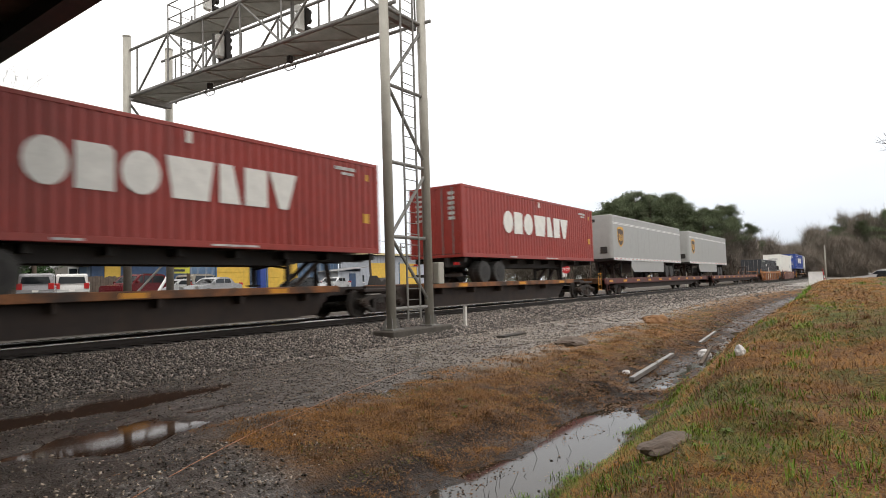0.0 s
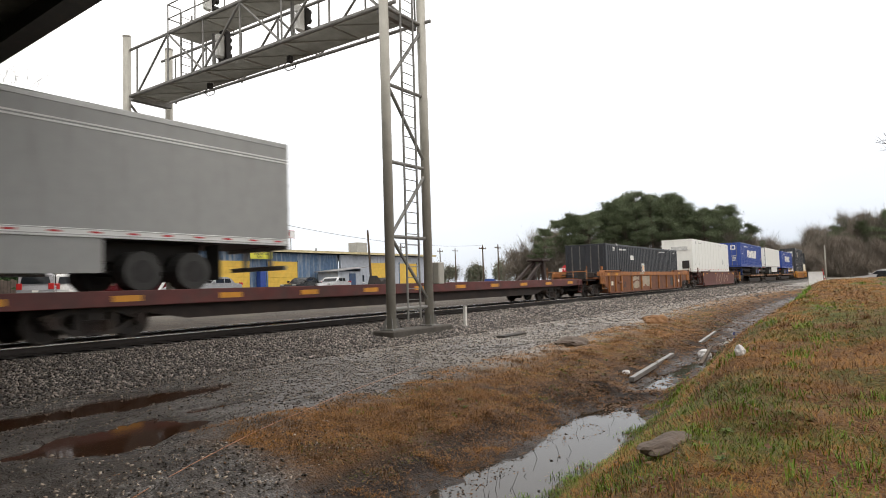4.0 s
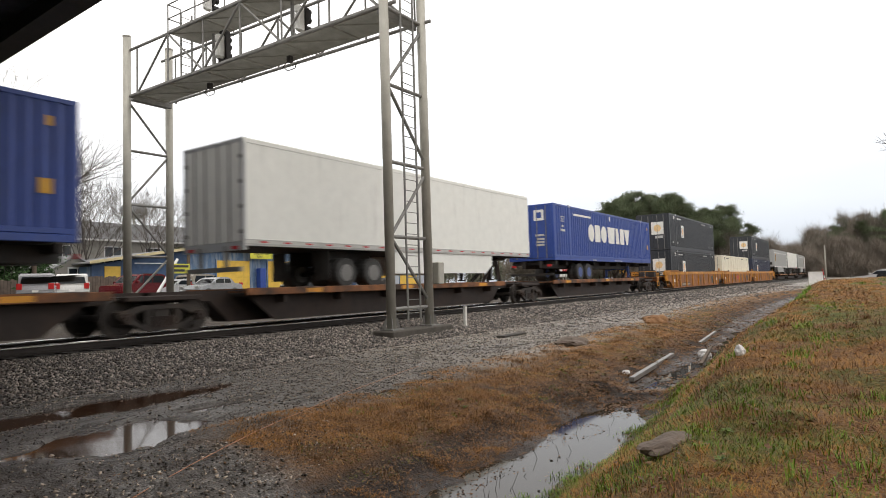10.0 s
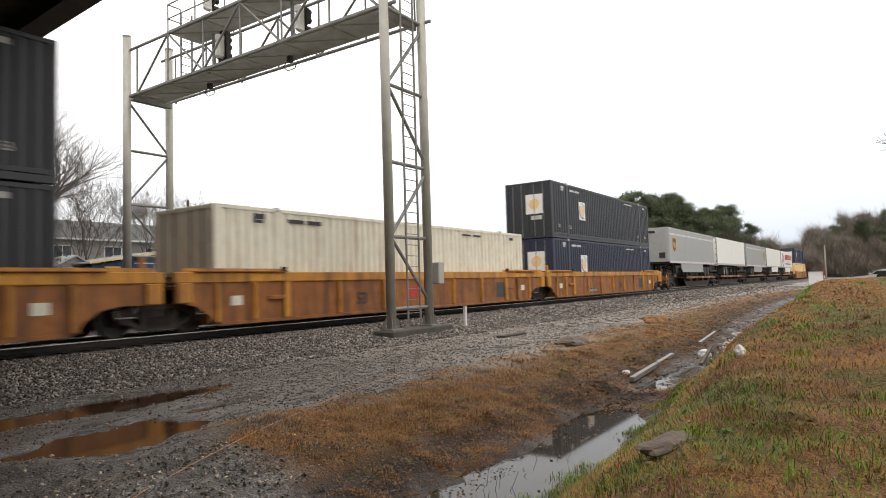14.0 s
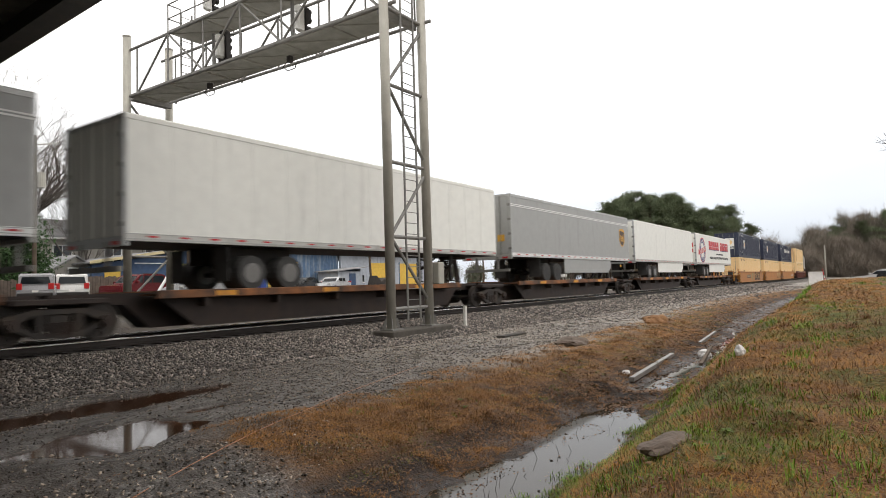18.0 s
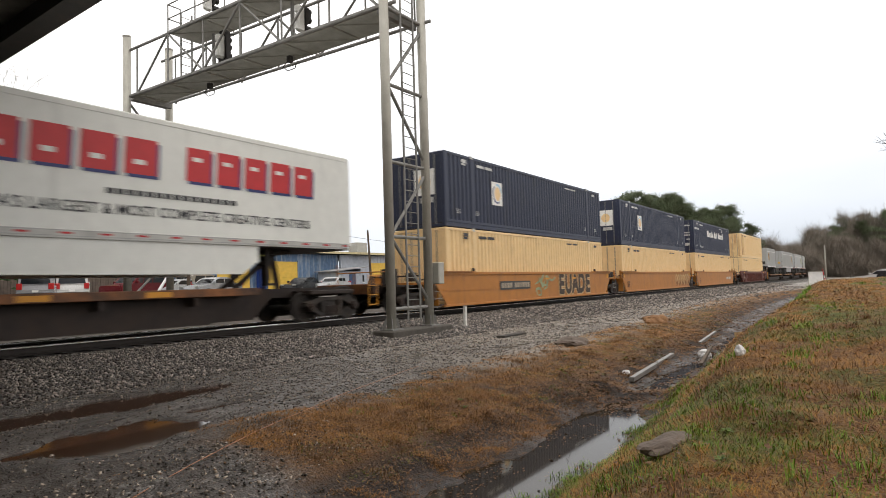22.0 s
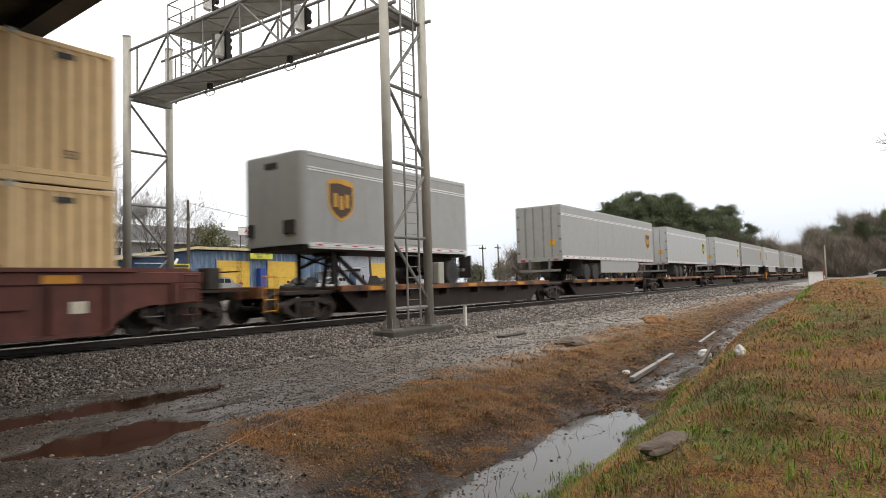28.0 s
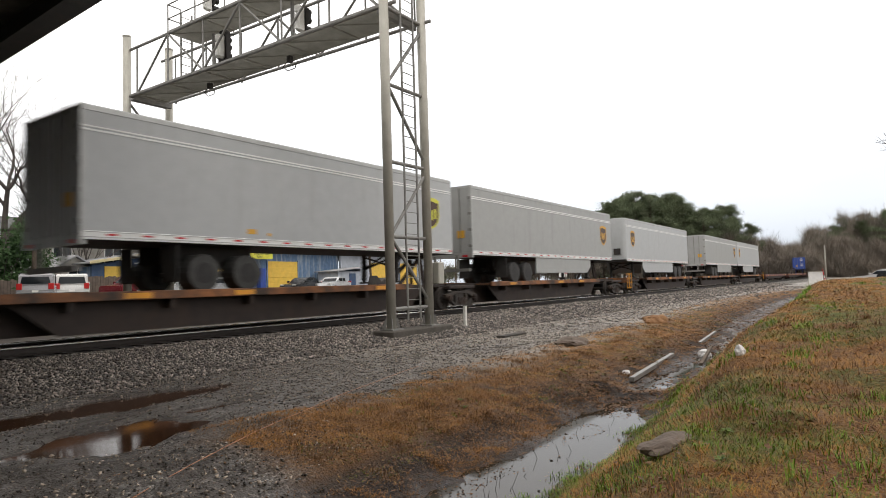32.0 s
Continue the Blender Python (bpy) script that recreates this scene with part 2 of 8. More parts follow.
def turned(bm, profile, axis="y", seg=20, at=(0, 0, 0)):
    """A body of revolution about an axis along y through at; profile: (radius, y) pairs."""
    rings = []
    for r, y in profile:
        rings.append([bm.verts.new((at[0] + r * math.cos(2 * math.pi * i / seg), at[1] + y, at[2] + r * math.sin(2 * math.pi * i / seg))) for i in range(seg)])
    for p, q in zip(rings, rings[1:]):
        for i in range(seg):
            bm.faces.new((p[i], p[(i + 1) % seg], q[(i + 1) % seg], q[i]))
    bm.faces.new(rings[0][::-1])
    bm.faces.new(rings[-1])
    bmesh.ops.recalc_face_normals(bm, faces=bm.faces[:])
    return bm


def B():
    return bmesh.new()


def empty(name, label, category, group=""):
    return tagged(new(name), label, category, group)


def lettering(text, size, material, parent, x, y, z, label="", shear=0.0, name="lettering", width=None):
    cu = bpy.data.curves.new(name, "FONT")
    cu.body, cu.size, cu.extrude, cu.align_x, cu.align_y, cu.shear = text, size, 0.002, "CENTER", "CENTER", shear
    cu.offset = size * 0.012
    cu.resolution_u = 3
    cu.materials.append(material)
    ob = new(name, cu)
    ob.parent = parent
    ob.matrix_basis = pose(x, y, z, 90, 0, 0)
    if label:
        ob["label"] = label
    return ob


def bars(name, items, material, parent, y, label=""):
    """Plain bars on the near side: (x0, x1, z0, z1) each, a part apiece."""
    made = None
    for x0, x1, z0, z1 in items:
        made = part(name, box(B(), x0, x1, y - 0.003, y + 0.003, z0, z1), material, parent, label)
    return made


def plates(name, items, material, parent, x, label=""):
    """Plain bars on the end towards -x: (y0, y1, z0, z1) each, a part apiece."""
    for y0, y1, z0, z1 in items:
        part(name, box(B(), x - 0.012, x - 0.002, y0, y1, z0, z1), material, parent, label)


# ---- the train: loads ----
FT53, FT45, FT28 = 16.154, 13.716, 8.53
SPEED = 15.25
MOVING = []  # (thing, place along the train at 0 s, height)


def corrugated(name, x0, x1, z0, z1, y, material, parent, pitch=0.28, depth=0.034, out=-1):
    """A pressed steel side between x0 and x1, its crests at y."""
    count = max(1, round((x1 - x0) / pitch))
    p = (x1 - x0) / count
    prof = []
    for i in range(count):
        s = x0 + i * p
        prof += [(s, 0), (s + 0.38 * p, 0), (s + 0.5 * p, depth), (s + 0.88 * p, depth)]
    prof.append((x1, 0))
    vs, fs = [], []
    for px, d in prof:
        vs += [(px, y - out * d, z0), (px, y - out * d, z1)]
    for i in range(len(prof) - 1):
        a = 2 * i
        fs.append((a, a + 2, a + 3, a + 1) if out < 0 else (a, a + 1, a + 3, a + 2))
    return raw(name, vs, fs, material, parent)


def container(label, length, paint, group, name="shipping_container", posts=True, doors=True, flat_side=False, pitch=0.28):
    """A box of 2.59 x 2.90 m; its floor at z = 0, doors towards -x."""
    top = empty(name, label, "container", group)
    h, w, e = 2.896, 1.295, length / 2
    inner = e - 1.981
    cuts = [-e + 0.16, e - 0.16]
    if posts:
        cuts = [-e + 0.16, -inner - 0.09, -inner + 0.09, inner - 0.09, inner + 0.09, e - 0.16]
    for out in (-1, 1):
        yy = out * (w - 0.008)
        for a, b in zip(cuts[::2], cuts[1::2]) if posts else [tuple(cuts)]:
            if flat_side:
                bm = box(B(), a, b, min(yy, yy - out * 0.03), max(yy, yy - out * 0.03), 0.2, h - 0.1)
                part("side_panel", bm, paint, top)
            else:
                corrugated("side_panel", a, b, 0.28 if posts else 0.16, h - 0.1, yy, paint, top, pitch, 0.05 if posts else 0.036, out)
            if posts:
                bm = box(B(), a, b, min(out * w, out * (w - 0.06)), max(out * w, out * (w - 0.06)), 0.17, 0.28, 0.008)
                part("lower_panel", bm, paint, top)
        for z0, z1 in ((0.0, 0.17), (h - 0.11, h)):
            bm = box(B(), -e + 0.1, e - 0.1, min(out * (w - 0.004), out * (w - 0.09)), max(out * (w - 0.004), out * (w - 0.09)), z0 + 0.004, z1 - 0.004, 0.012)
            part("side_rail", bm, paint, top)
        for sx in (-1, 1):
            bm = B()
            box(bm, sx * e - (0.17 if sx > 0 else 0), sx * e + (0.17 if sx < 0 else 0), min(out * (w + 0.002), out * (w - 0.16)), max(out * (w + 0.002), out * (w - 0.16)), 0, h, 0.015)
            part("corner_post", bm, paint, top)
            if posts:
                bm = box(B(), sx * inner - 0.09, sx * inner + 0.09, min(out * (w + 0.004), out * (w - 0.12)), max(out * (w + 0.004), out * (w - 0.12)), 0, h + 0.03, 0.015)
                part("lifting_post", bm, paint, top)
                bm = box(B(), sx * inner - 0.085, sx * inner + 0.085, min(out * (w + 0.012), out * (w - 0.1)), max(out * (w + 0.012), out * (w - 0.1)), h + 0.03 - 0.12, h + 0.036, 0.012)
                part("corner_casting", bm, M_DECALG, top)
    # roof with shallow cross ribs
    vs, fs, k = [], [], int(length / 0.35)
    for i in range(k + 1):
        x = -e + 0.05 + (length - 0.1) * i / k
        zz = h - 0.03 - (0.02 if i % 2 else 0)
        vs += [(x, -w + 0.06, zz), (x, w - 0.06, zz)]
        if i:
            fs.append((2 * i - 2, 2 * i, 2 * i + 1, 2 * i - 1))
    raw("roof", vs, fs, paint, top)
    part("floor", box(B(), -e + 0.02, e - 0.02, -w + 0.1, w - 0.1, 0.06, 0.16), M_DARK, top)
    part("front_wall", box(B(), e - 0.07, e - 0.03, -w + 0.15, w - 0.15, 0.1, h - 0.05), paint, top)
    if doors:
        for sy in (-1, 1):
            d = part("door", box(B(), -e + 0.02, -e + 0.07, min(0.01 * sy, sy * (w - 0.17)), max(0.01 * sy, sy * (w - 0.17)), 0.12, h - 0.12, 0.01), paint, top)
            for k2 in (0.35, 0.85):
                part("lock_rod", rod(B(), (-e - 0.005, sy * k2, 0.1), (-e - 0.005, sy * k2, h - 0.1), 0.022), M_GALVD, d)
            for zz in (0.35, 1.1, 1.85, 2.55):
                part("hinge", box(B(), -e - 0.012, -e + 0.02, sy * (w - 0.2) - 0.05, sy * (w - 0.2) + 0.05, zz - 0.05, zz + 0.05), paint, d)
    else:
        part("front_wall", box(B(), -e + 0.03, -e + 0.07, -w + 0.15, w - 0.15, 0.1, h - 0.05), paint, top)
    part("end_sill", box(B(), -e + 0.004, -e + 0.15, -w + 0.16, w - 0.16, 0.005, 0.12, 0.01), paint, top)
    part("end_header", box(B(), -e + 0.004, -e + 0.15, -w + 0.16, w - 0.16, h - 0.12, h - 0.005, 0.01), paint, top)
    return top


def poly(name, pts, material, parent, y, label=""):
    """A flat printed shape on the near side."""
    bm = slab(B(), pts, y - 0.003, y + 0.003)
    return part(name, bm, material, parent, label)


def arc_pts(cx, cz, ro_x, ro_z, ri_x, ri_z, a0, a1, k=18):
    o = [(cx + ro_x * math.cos(radians(a0 + (a1 - a0) * i / k)), cz + ro_z * math.sin(radians(a0 + (a1 - a0) * i / k))) for i in range(k + 1)]
    n = [(cx + ri_x * math.cos(radians(a1 + (a0 - a1) * i / k)), cz + ri_z * math.sin(radians(a1 + (a0 - a1) * i / k))) for i in range(k + 1)]
    return o + n


def word_blocks(parent, x, z, width, height, material, y=-1.303):
    """A company mark reduced to seven bold plain shapes in a row."""
    u, h2 = width / 7.0, height / 2
    disc = [(math.cos(radians(18 * k)), math.sin(radians(18 * k))) for k in range(20)]
    poly("mark", [(x + u * 0.45 + u * 0.44 * c, z + h2 * q) for c, q in disc], material, parent, y)
    poly("mark", [(x + u * 1.0, z - h2), (x + u * 1.82, z - h2), (x + u * 1.82, z + h2 * 0.8), (x + u * 1.7, z + h2), (x + u * 1.0, z + h2)], material, parent, y)
    poly("mark", [(x + u * 2.42 + u * 0.46 * c, z + h2 * q) for c, q in disc], material, parent, y)
    poly("mark", [(x + u * 3.18, z - h2), (x + u * 4.14, z - h2), (x + u * 4.3, z + h2), (x + u * 3.02, z + h2)], material, parent, y)
    poly("mark", [(x + u * 4.45, z - h2), (x + u * 5.08, z - h2), (x + u * 4.86, z + h2), (x + u * 4.45, z + h2)], material, parent, y)
    poly("mark", [(x + u * 5.22, z - h2), (x + u * 5.95, z - h2), (x + u * 5.95, z + h2), (x + u * 5.22, z + h2)], material, parent, y)
    poly("mark", [(x + u * 6.36, z - h2), (x + u * 6.66, z - h2), (x + u * 7.0, z + h2), (x + u * 6.02, z + h2)], material, parent, y)


def sun_plate(parent, x, z, w, h, y=-1.303):
    """A white square decal with a peach disc inside a blue crescent."""
    poly("decal", [(x - w / 2, z - h / 2), (x + w / 2, z - h / 2), (x + w / 2, z + h / 2), (x - w / 2, z + h / 2)], M_DECAL, parent, y, "white square decal with a peach disc and blue crescent")
    poly("decal_disc", arc_pts(x + 0.04 * w, z, w * 0.28, h * 0.3, 0.001, 0.001, 0, 359, 20), M_DPEACH, parent, y - 0.004)
    poly("decal_arc", arc_pts(x, z, w * 0.42, h * 0.42, w * 0.34, h * 0.36, 130, 300), M_DBLUE, parent, y - 0.004)
    poly("decal_arc", arc_pts(x, z, w * 0.46, h * 0.44, w * 0.36, h * 0.36, 10, 100), M_DSKY, parent, y - 0.004)


def end_plate(parent, x, y, z, w, h):
    bm = box(B(), x - 0.012, x - 0.004, y - w / 2, y + w / 2, z - h / 2, z + h / 2)
    part("decal", bm, M_DECAL, parent, "white square decal")
    bm = turned(B(), [(w * 0.3, -0.003), (w * 0.3, 0.003)], seg=20)
    bmesh.ops.rotate(bm, verts=bm.verts, cent=(0, 0, 0), matrix=Matrix.Rotation(radians(90), 3, "Z"))
    bmesh.ops.translate(bm, verts=bm.verts, vec=(x - 0.018, y, z))
    part("decal_disc", bm, M_DPEACH, parent)


def codes(parent, length, material=M_DECALG, y=-1.302, top=2.62):
    """Small worn stencils near the posts, too small to read."""
    e = length / 2
    bars("stencil", [(-e + 2.35, -e + 2.95, top - 0.09, top + 0.02), (-e + 3.05, -e + 3.6, top - 0.09, top + 0.02)], material, parent, y)
    bars("stencil", [(-e + 1.2, -e + 1.55, top - 0.04, top + 0.1), (-e + 1.2, -e + 1.5, top - 0.14, top - 0.06)], material, parent, y)
    bars("stencil", [(e - 5.0, e - 4.35, top - 0.02, top + 0.05), (e - 4.2, e - 3.6, top - 0.02, top + 0.05)], material, parent, y)
    bars("stencil", [(e - 1.2, e - 0.85, top - 0.05, top + 0.07)], material, parent, y)
    for x in (-e + 0.9, -e + 2.3, e - 2.4, e - 0.9):
        lettering("53", 0.24, material, parent, x, y, 0.62, name="stencil")


def scribble(name, strokes, width, material, parent, y, label=""):
    """Sprayed strokes on a side facing -y: smooth ribbons through (x, z) points."""
    for pts in strokes:
        line = []
        P = [pts[0]] + list(pts) + [pts[-1]]
        for p0, p1, p2, p3 in zip(P, P[1:], P[2:], P[3:]):
            for k in range(6):
                t = k / 6
                line.append(tuple(0.5 * (2 * b + (c - a) * t + (2 * a - 5 * b + 4 * c - d) * t * t + (3 * b - a - 3 * c + d) * t ** 3) for a, b, c, d in zip(p0, p1, p2, p3)))
        line.append(tuple(pts[-1]))
        vs, fs = [], []
        for i, (x, z) in enumerate(line):
            xa, za = line[max(0, i - 1)]
            xb, zb = line[min(len(line) - 1, i + 1)]
            d = math.hypot(xb - xa, zb - za) or 1.0
            w = width * (0.55 + 0.45 * math.sin(math.pi * (i + 0.6) / (len(line) + 0.2)))
            nx_, nz_ = -(zb - za) / d * w, (xb - xa) / d * w
            vs += [(x + nx_, y, z + nz_), (x - nx_, y, z - nz_)]
            if i:
                fs.append((2 * i - 2, 2 * i - 1, 2 * i + 1, 2 * i))
        raw(name, vs, fs, material, parent, label)


def road_wheel(parent, x, z, rim=M_RIM, r=0.5, sides=(-1, 1)):
    """Twin tyres at both ends of an axle."""
    for sy in sides:
        bm = turned(B(), [(r * 0.55, -0.28), (r * 0.93, -0.28), (r, -0.22), (r, -0.03), (r * 0.95, 0.0), (r * 0.95, 0.02), (r, 0.05), (r, 0.22), (r * 0.93, 0.28), (r * 0.55, 0.28)], seg=22)
        t = part("tyre", bm, M_RUBBER, parent, smooth=False)
        t.matrix_basis = pose(x, sy * 0.98, z)
        bm = turned(B(), [(r * 0.56, -0.285), (r * 0.54, -0.12), (r * 0.3, -0.08), (r * 0.27, -0.25), (r * 0.13, -0.27), (r * 0.12, 0.2), (r * 0.56, 0.285)], seg=18)
        w = part("rim", bm, rim, t)
        if rim is M_RIM:
            for k in range(8):
                a = radians(45 * k)
                part("hand_hole", rod(B(), (r * 0.42 * math.cos(a), -0.118, r * 0.42 * math.sin(a)), (r * 0.42 * math.cos(a), -0.09, r * 0.42 * math.sin(a)), r * 0.055, 8), M_DARK, t).matrix_basis = w.matrix_basis if sy < 0 else pose(0, 0, 0, 0, 0, 180)
        if sy > 0:
            w.matrix_basis = pose(0, 0, 0, 0, 0, 180)
    part("axle", rod(B(), (x, -0.9, z), (x, 0.9, z), 0.07), M_DARK, parent)


def bogie_frame(parent, x, floor, z=0.5):
    bm = B()
    for sy in (-0.5, 0.5):
        box(bm, x - 1.3, x + 1.3, sy - 0.05, sy + 0.05, z + 0.2, floor - 0.02, 0.02)
        bar(bm, (x - 0.6, sy, z), (x, sy, z + 0.35), 0.12, 0.1)
        bar(bm, (x + 0.6, sy, z), (x, sy, z + 0.35), 0.12, 0.1)
    part("axle_frame", bm, M_DARK, parent)


def landing_gear(parent, x, floor, foot, blue=None):
    m = blue or M_DARK
    for sy in (-0.75, 0.75):
        bm = box(B(), x - 0.07, x + 0.07, sy - 0.07, sy + 0.07, foot + 0.15, floor, 0.01)
        box(bm, x - 0.13, x + 0.13, sy - 0.13, sy + 0.13, foot, foot + 0.06)
        box(bm, x - 0.05, x + 0.05, sy - 0.05, sy + 0.05, foot, foot + 0.4)
        part("landing_leg", bm, m, parent)
    bm = B()
    bar(bm, (x, -0.75, foot + 0.5), (x, 0.75, floor - 0.1), 0.06, 0.06)
    bar(bm, (x, 0.75, foot + 0.5), (x, -0.75, floor - 0.1), 0.06, 0.06)
    bar(bm, (x, -0.7, foot + 0.55), (x + 0.8, -0.4, floor), 0.06, 0.06)
    bar(bm, (x, 0.7, foot + 0.55), (x + 0.8, 0.4, floor), 0.06, 0.06)
    part("leg_brace", bm, m, parent)


def chassis(label, length, wheels_right, rim, setback=3.9, group="container chassis on the train"):
    """A skeletal trailer; the tyres stand on z = 0, its top at 1.06."""
    top = empty("container_chassis", label, "chassis", group)
    s = 1 if wheels_right else -1
    e = length / 2
    for sy in (-0.48, 0.48):
        bm = slab(B(), [(-e * s, 1.055), (-e * s, 0.82), ((-e + 2.6) * s, 0.82), ((-e + 3.2) * s, 0.68), (e * s, 0.68), (e * s, 1.055)], sy - 0.08, sy + 0.08)
        part("main_beam", bm, M_DARK, top)
    for k in range(9):
        x = -e + 0.3 + k * (length - 0.6) / 8
        part("cross_member", box(B(), x - 0.08, x + 0.08, -1.22 if k in (0, 8) else -0.95, 1.22 if k in (0, 8) else 0.95, 0.86, 1.05), M_DARK, top)
    for d in (setback - 0.62, setback + 0.62):
        road_wheel(top, s * (e - d), 0.465, rim, 0.465)
    bogie_frame(top, s * (e - setback), 0.7)
    landing_gear(top, -s * (e - 3.4), 0.9, 0.1, M_BRIM if rim is M_BRIM else M_DARK)
    part("bumper", box(B(), s * e - 0.05, s * e + 0.05, -1.2, 1.2, 0.3, 0.42), M_DARK, top)
    for sy in (-1.0, 1.0):
        part("tail_light", box(B(), s * (e + 0.05) - 0.02, s * (e + 0.05) + 0.02, sy - 0.12, sy + 0.12, 0.75, 0.86), M_RTAPE, top)
    return top


def shield(parent, x, z, w, h, body=M_DBROWN, rim=M_DGOLD, y=-1.303):
    def outline(f):
        a, b = w / 2 * f, h / 2 * f
        return [(x - a, z + b * 0.84), (x - a * 0.5, z + b * 0.97), (x, z + b), (x + a * 0.5, z + b * 0.97), (x + a, z + b * 0.84), (x + a, z - b * 0.2), (x + a * 0.85, z - b * 0.52), (x + a * 0.5, z - b * 0.8), (x, z - b), (x - a * 0.5, z - b * 0.8), (x - a * 0.85, z - b * 0.52), (x - a, z - b * 0.2)]
    poly("shield", outline(1.0), rim, parent, y, "shield-shaped emblem with a gold border")
    poly("shield_field", outline(0.86), body, parent, y - 0.004)
    a, b = w / 2, h / 2
    poly("shield_band", [(x - a * 0.86, z + b * 0.7), (x - a * 0.2, z + b * 0.78), (x + a * 0.86, z + b * 0.66), (x + a * 0.86, z + b * 0.8), (x, z + b * 0.9), (x - a * 0.86, z + b * 0.8)], rim, parent, y - 0.008)
    for k, dz in ((-0.56, 0.0), (-0.12, -0.1), (0.32, 0.0)):
        poly("shield_mark", [(x + a * k, z + b * (dz - 0.34)), (x + a * (k + 0.26), z + b * (dz - 0.34)), (x + a * (k + 0.26), z + b * (dz + 0.3)), (x + a * k, z + b * (dz + 0.3))], rim, parent, y - 0.008)


def trailer(label, length, paint, doors_left, style, skirt=True, stripe=True, rim=M_RIM, axles=2, setback=3.6, group="highway trailers on the train"):
    """A van trailer; the tyres stand on z = 0, floor at 1.17, roof at 3.97. style: smooth, riveted or posted sides."""
    top = empty("semi_trailer", label, "trailer", group)
    e, w, fl, rf = length / 2, 1.295, 1.17, 3.97
    d = -1 if doors_left else 1  # the doors' end
    rear, nose = d * e, -d * e
    # body shell, rounded towards the nose
    r = 0.22
    pts = [(rear, -w), (rear, w)]
    for k in range(5):
        a = radians(90 * k / 4)
        pts.append((nose + d * (r - r * math.sin(a)), w - r + r * math.cos(a)))
    for k in range(5):
        a = radians(90 * k / 4)
        pts.append((nose + d * (r - r * math.cos(a)), -w + r - r * math.sin(a)))
    bm = B()
    lo = [bm.verts.new((x, y, fl + 0.1)) for x, y in pts]
    hi = [bm.verts.new((x, y, rf - 0.05)) for x, y in pts]
    ce = [bm.verts.new((x * 0.998, y * 0.97, rf)) for x, y in pts]
    k = len(pts)
    for i in range(k):
        j = (i + 1) % k
        bm.faces.new((lo[i], lo[j], hi[j], hi[i]))
        bm.faces.new((hi[i], hi[j], ce[j], ce[i]))
    bm.faces.new(ce)
    bm.faces.new(lo[::-1])
    bmesh.ops.recalc_face_normals(bm, faces=bm.faces[:])
    part("body", bm, paint, top)
    x0, x1 = -e + (0.0 if doors_left else r), e - (r if doors_left else 0.0)
    for sy in (-1, 1):
        ya, yb = sorted((sy * (w - 0.02), sy * (w + 0.012)))
        rail_m = M_TRIM if stripe else M_PALERAIL
        part("top_rail", box(B(), x0, x1, ya, yb, rf - 0.14, rf - 0.03, 0.006), M_ALU if stripe else paint, top)
        part("bottom_rail", box(B(), x0, x1, ya, yb, fl - 0.02, fl + 0.16, 0.008), rail_m, top)
        if stripe:
            part("rub_rail", box(B(), x0, x1, ya, yb, rf - 0.56, rf - 0.522), M_TRIM, top)
            part("rub_rail", box(B(), x0, x1, ya, yb, rf - 0.486, rf - 0.45), M_TRIM, top)
        if style == "posted":
            n = int((x1 - x0) / 1.22)
            for i in range(1, n + 1):
                xx = x0 + i * (x1 - x0) / (n + 1)
                part("side_post", box(B(), xx - 0.03, xx + 0.03, min(sy * (w - 0.01), sy * (w + 0.006)), max(sy * (w - 0.01), sy * (w + 0.006)), fl + 0.16, rf - 0.14), paint, top)
        elif style == "riveted":
            bm = B()
            n = int((x1 - x0) / 1.22)
            for i in range(1, n + 1):
                xx = x0 + i * (x1 - x0) / (n + 1)
                box(bm, xx - 0.012, xx + 0.012, min(sy * (w - 0.01), sy * (w + 0.003)), max(sy * (w - 0.01), sy * (w + 0.003)), fl + 0.16, rf - 0.6 if stripe else rf - 0.14)
            part("panel_seam", bm, paint, top)
    # reflector tape along the bottom rail
    for k2 in (0.03, 0.14):
        part("rail_lip", box(B(), x0, x1, -w - 0.02, -w - 0.012, fl + k2 - 0.008, fl + k2 + 0.008), M_ALU, top)
    n = int(length / 0.85)
    bars("reflector_tape", [(-e + 0.5 + i * (length - 1) / n, -e + 0.5 + i * (length - 1) / n + 0.24, fl + 0.068, fl + 0.108) for i in range(n + 1)], M_RTAPE, top, -w - 0.016)
    # rear doors with frame and lock rods
    rx = rear + d * 0.012
    for sy in (-1, 1):
        dr = part("door", box(B(), min(rear - d * 0.03, rx), max(rear - d * 0.03, rx), min(sy * 0.01, sy * 1.18), max(sy * 0.01, sy * 1.18), fl + 0.12, rf - 0.12, 0.006), paint, top)
        for q in (0.28, 0.75):
            part("lock_rod", rod(B(), (rx + d * 0.025, sy * q, fl + 0.08), (rx + d * 0.025, sy * q, rf - 0.08), 0.018), M_GALVD, dr)
        for zz in (fl + 0.35, fl + 1.0, fl + 1.65, fl + 2.3):
            part("hinge", box(B(), min(rx, rx + d * 0.03), max(rx, rx + d * 0.03), sy * 1.2 - 0.09, sy * 1.2 + 0.06, zz - 0.05, zz + 0.05), M_GALVD, dr)
    bm = B()
    for sy in (-1, 1):
        box(bm, min(rear - d * 0.05, rear + d * 0.02), max(rear - d * 0.05, rear + d * 0.02), sy * 1.245 - 0.055, sy * 1.245 + 0.055, fl - 0.05, rf - 0.005)
    box(bm, min(rear - d * 0.05, rear + d * 0.02), max(rear - d * 0.05, rear + d * 0.02), -1.2, 1.2, rf - 0.11, rf - 0.006)
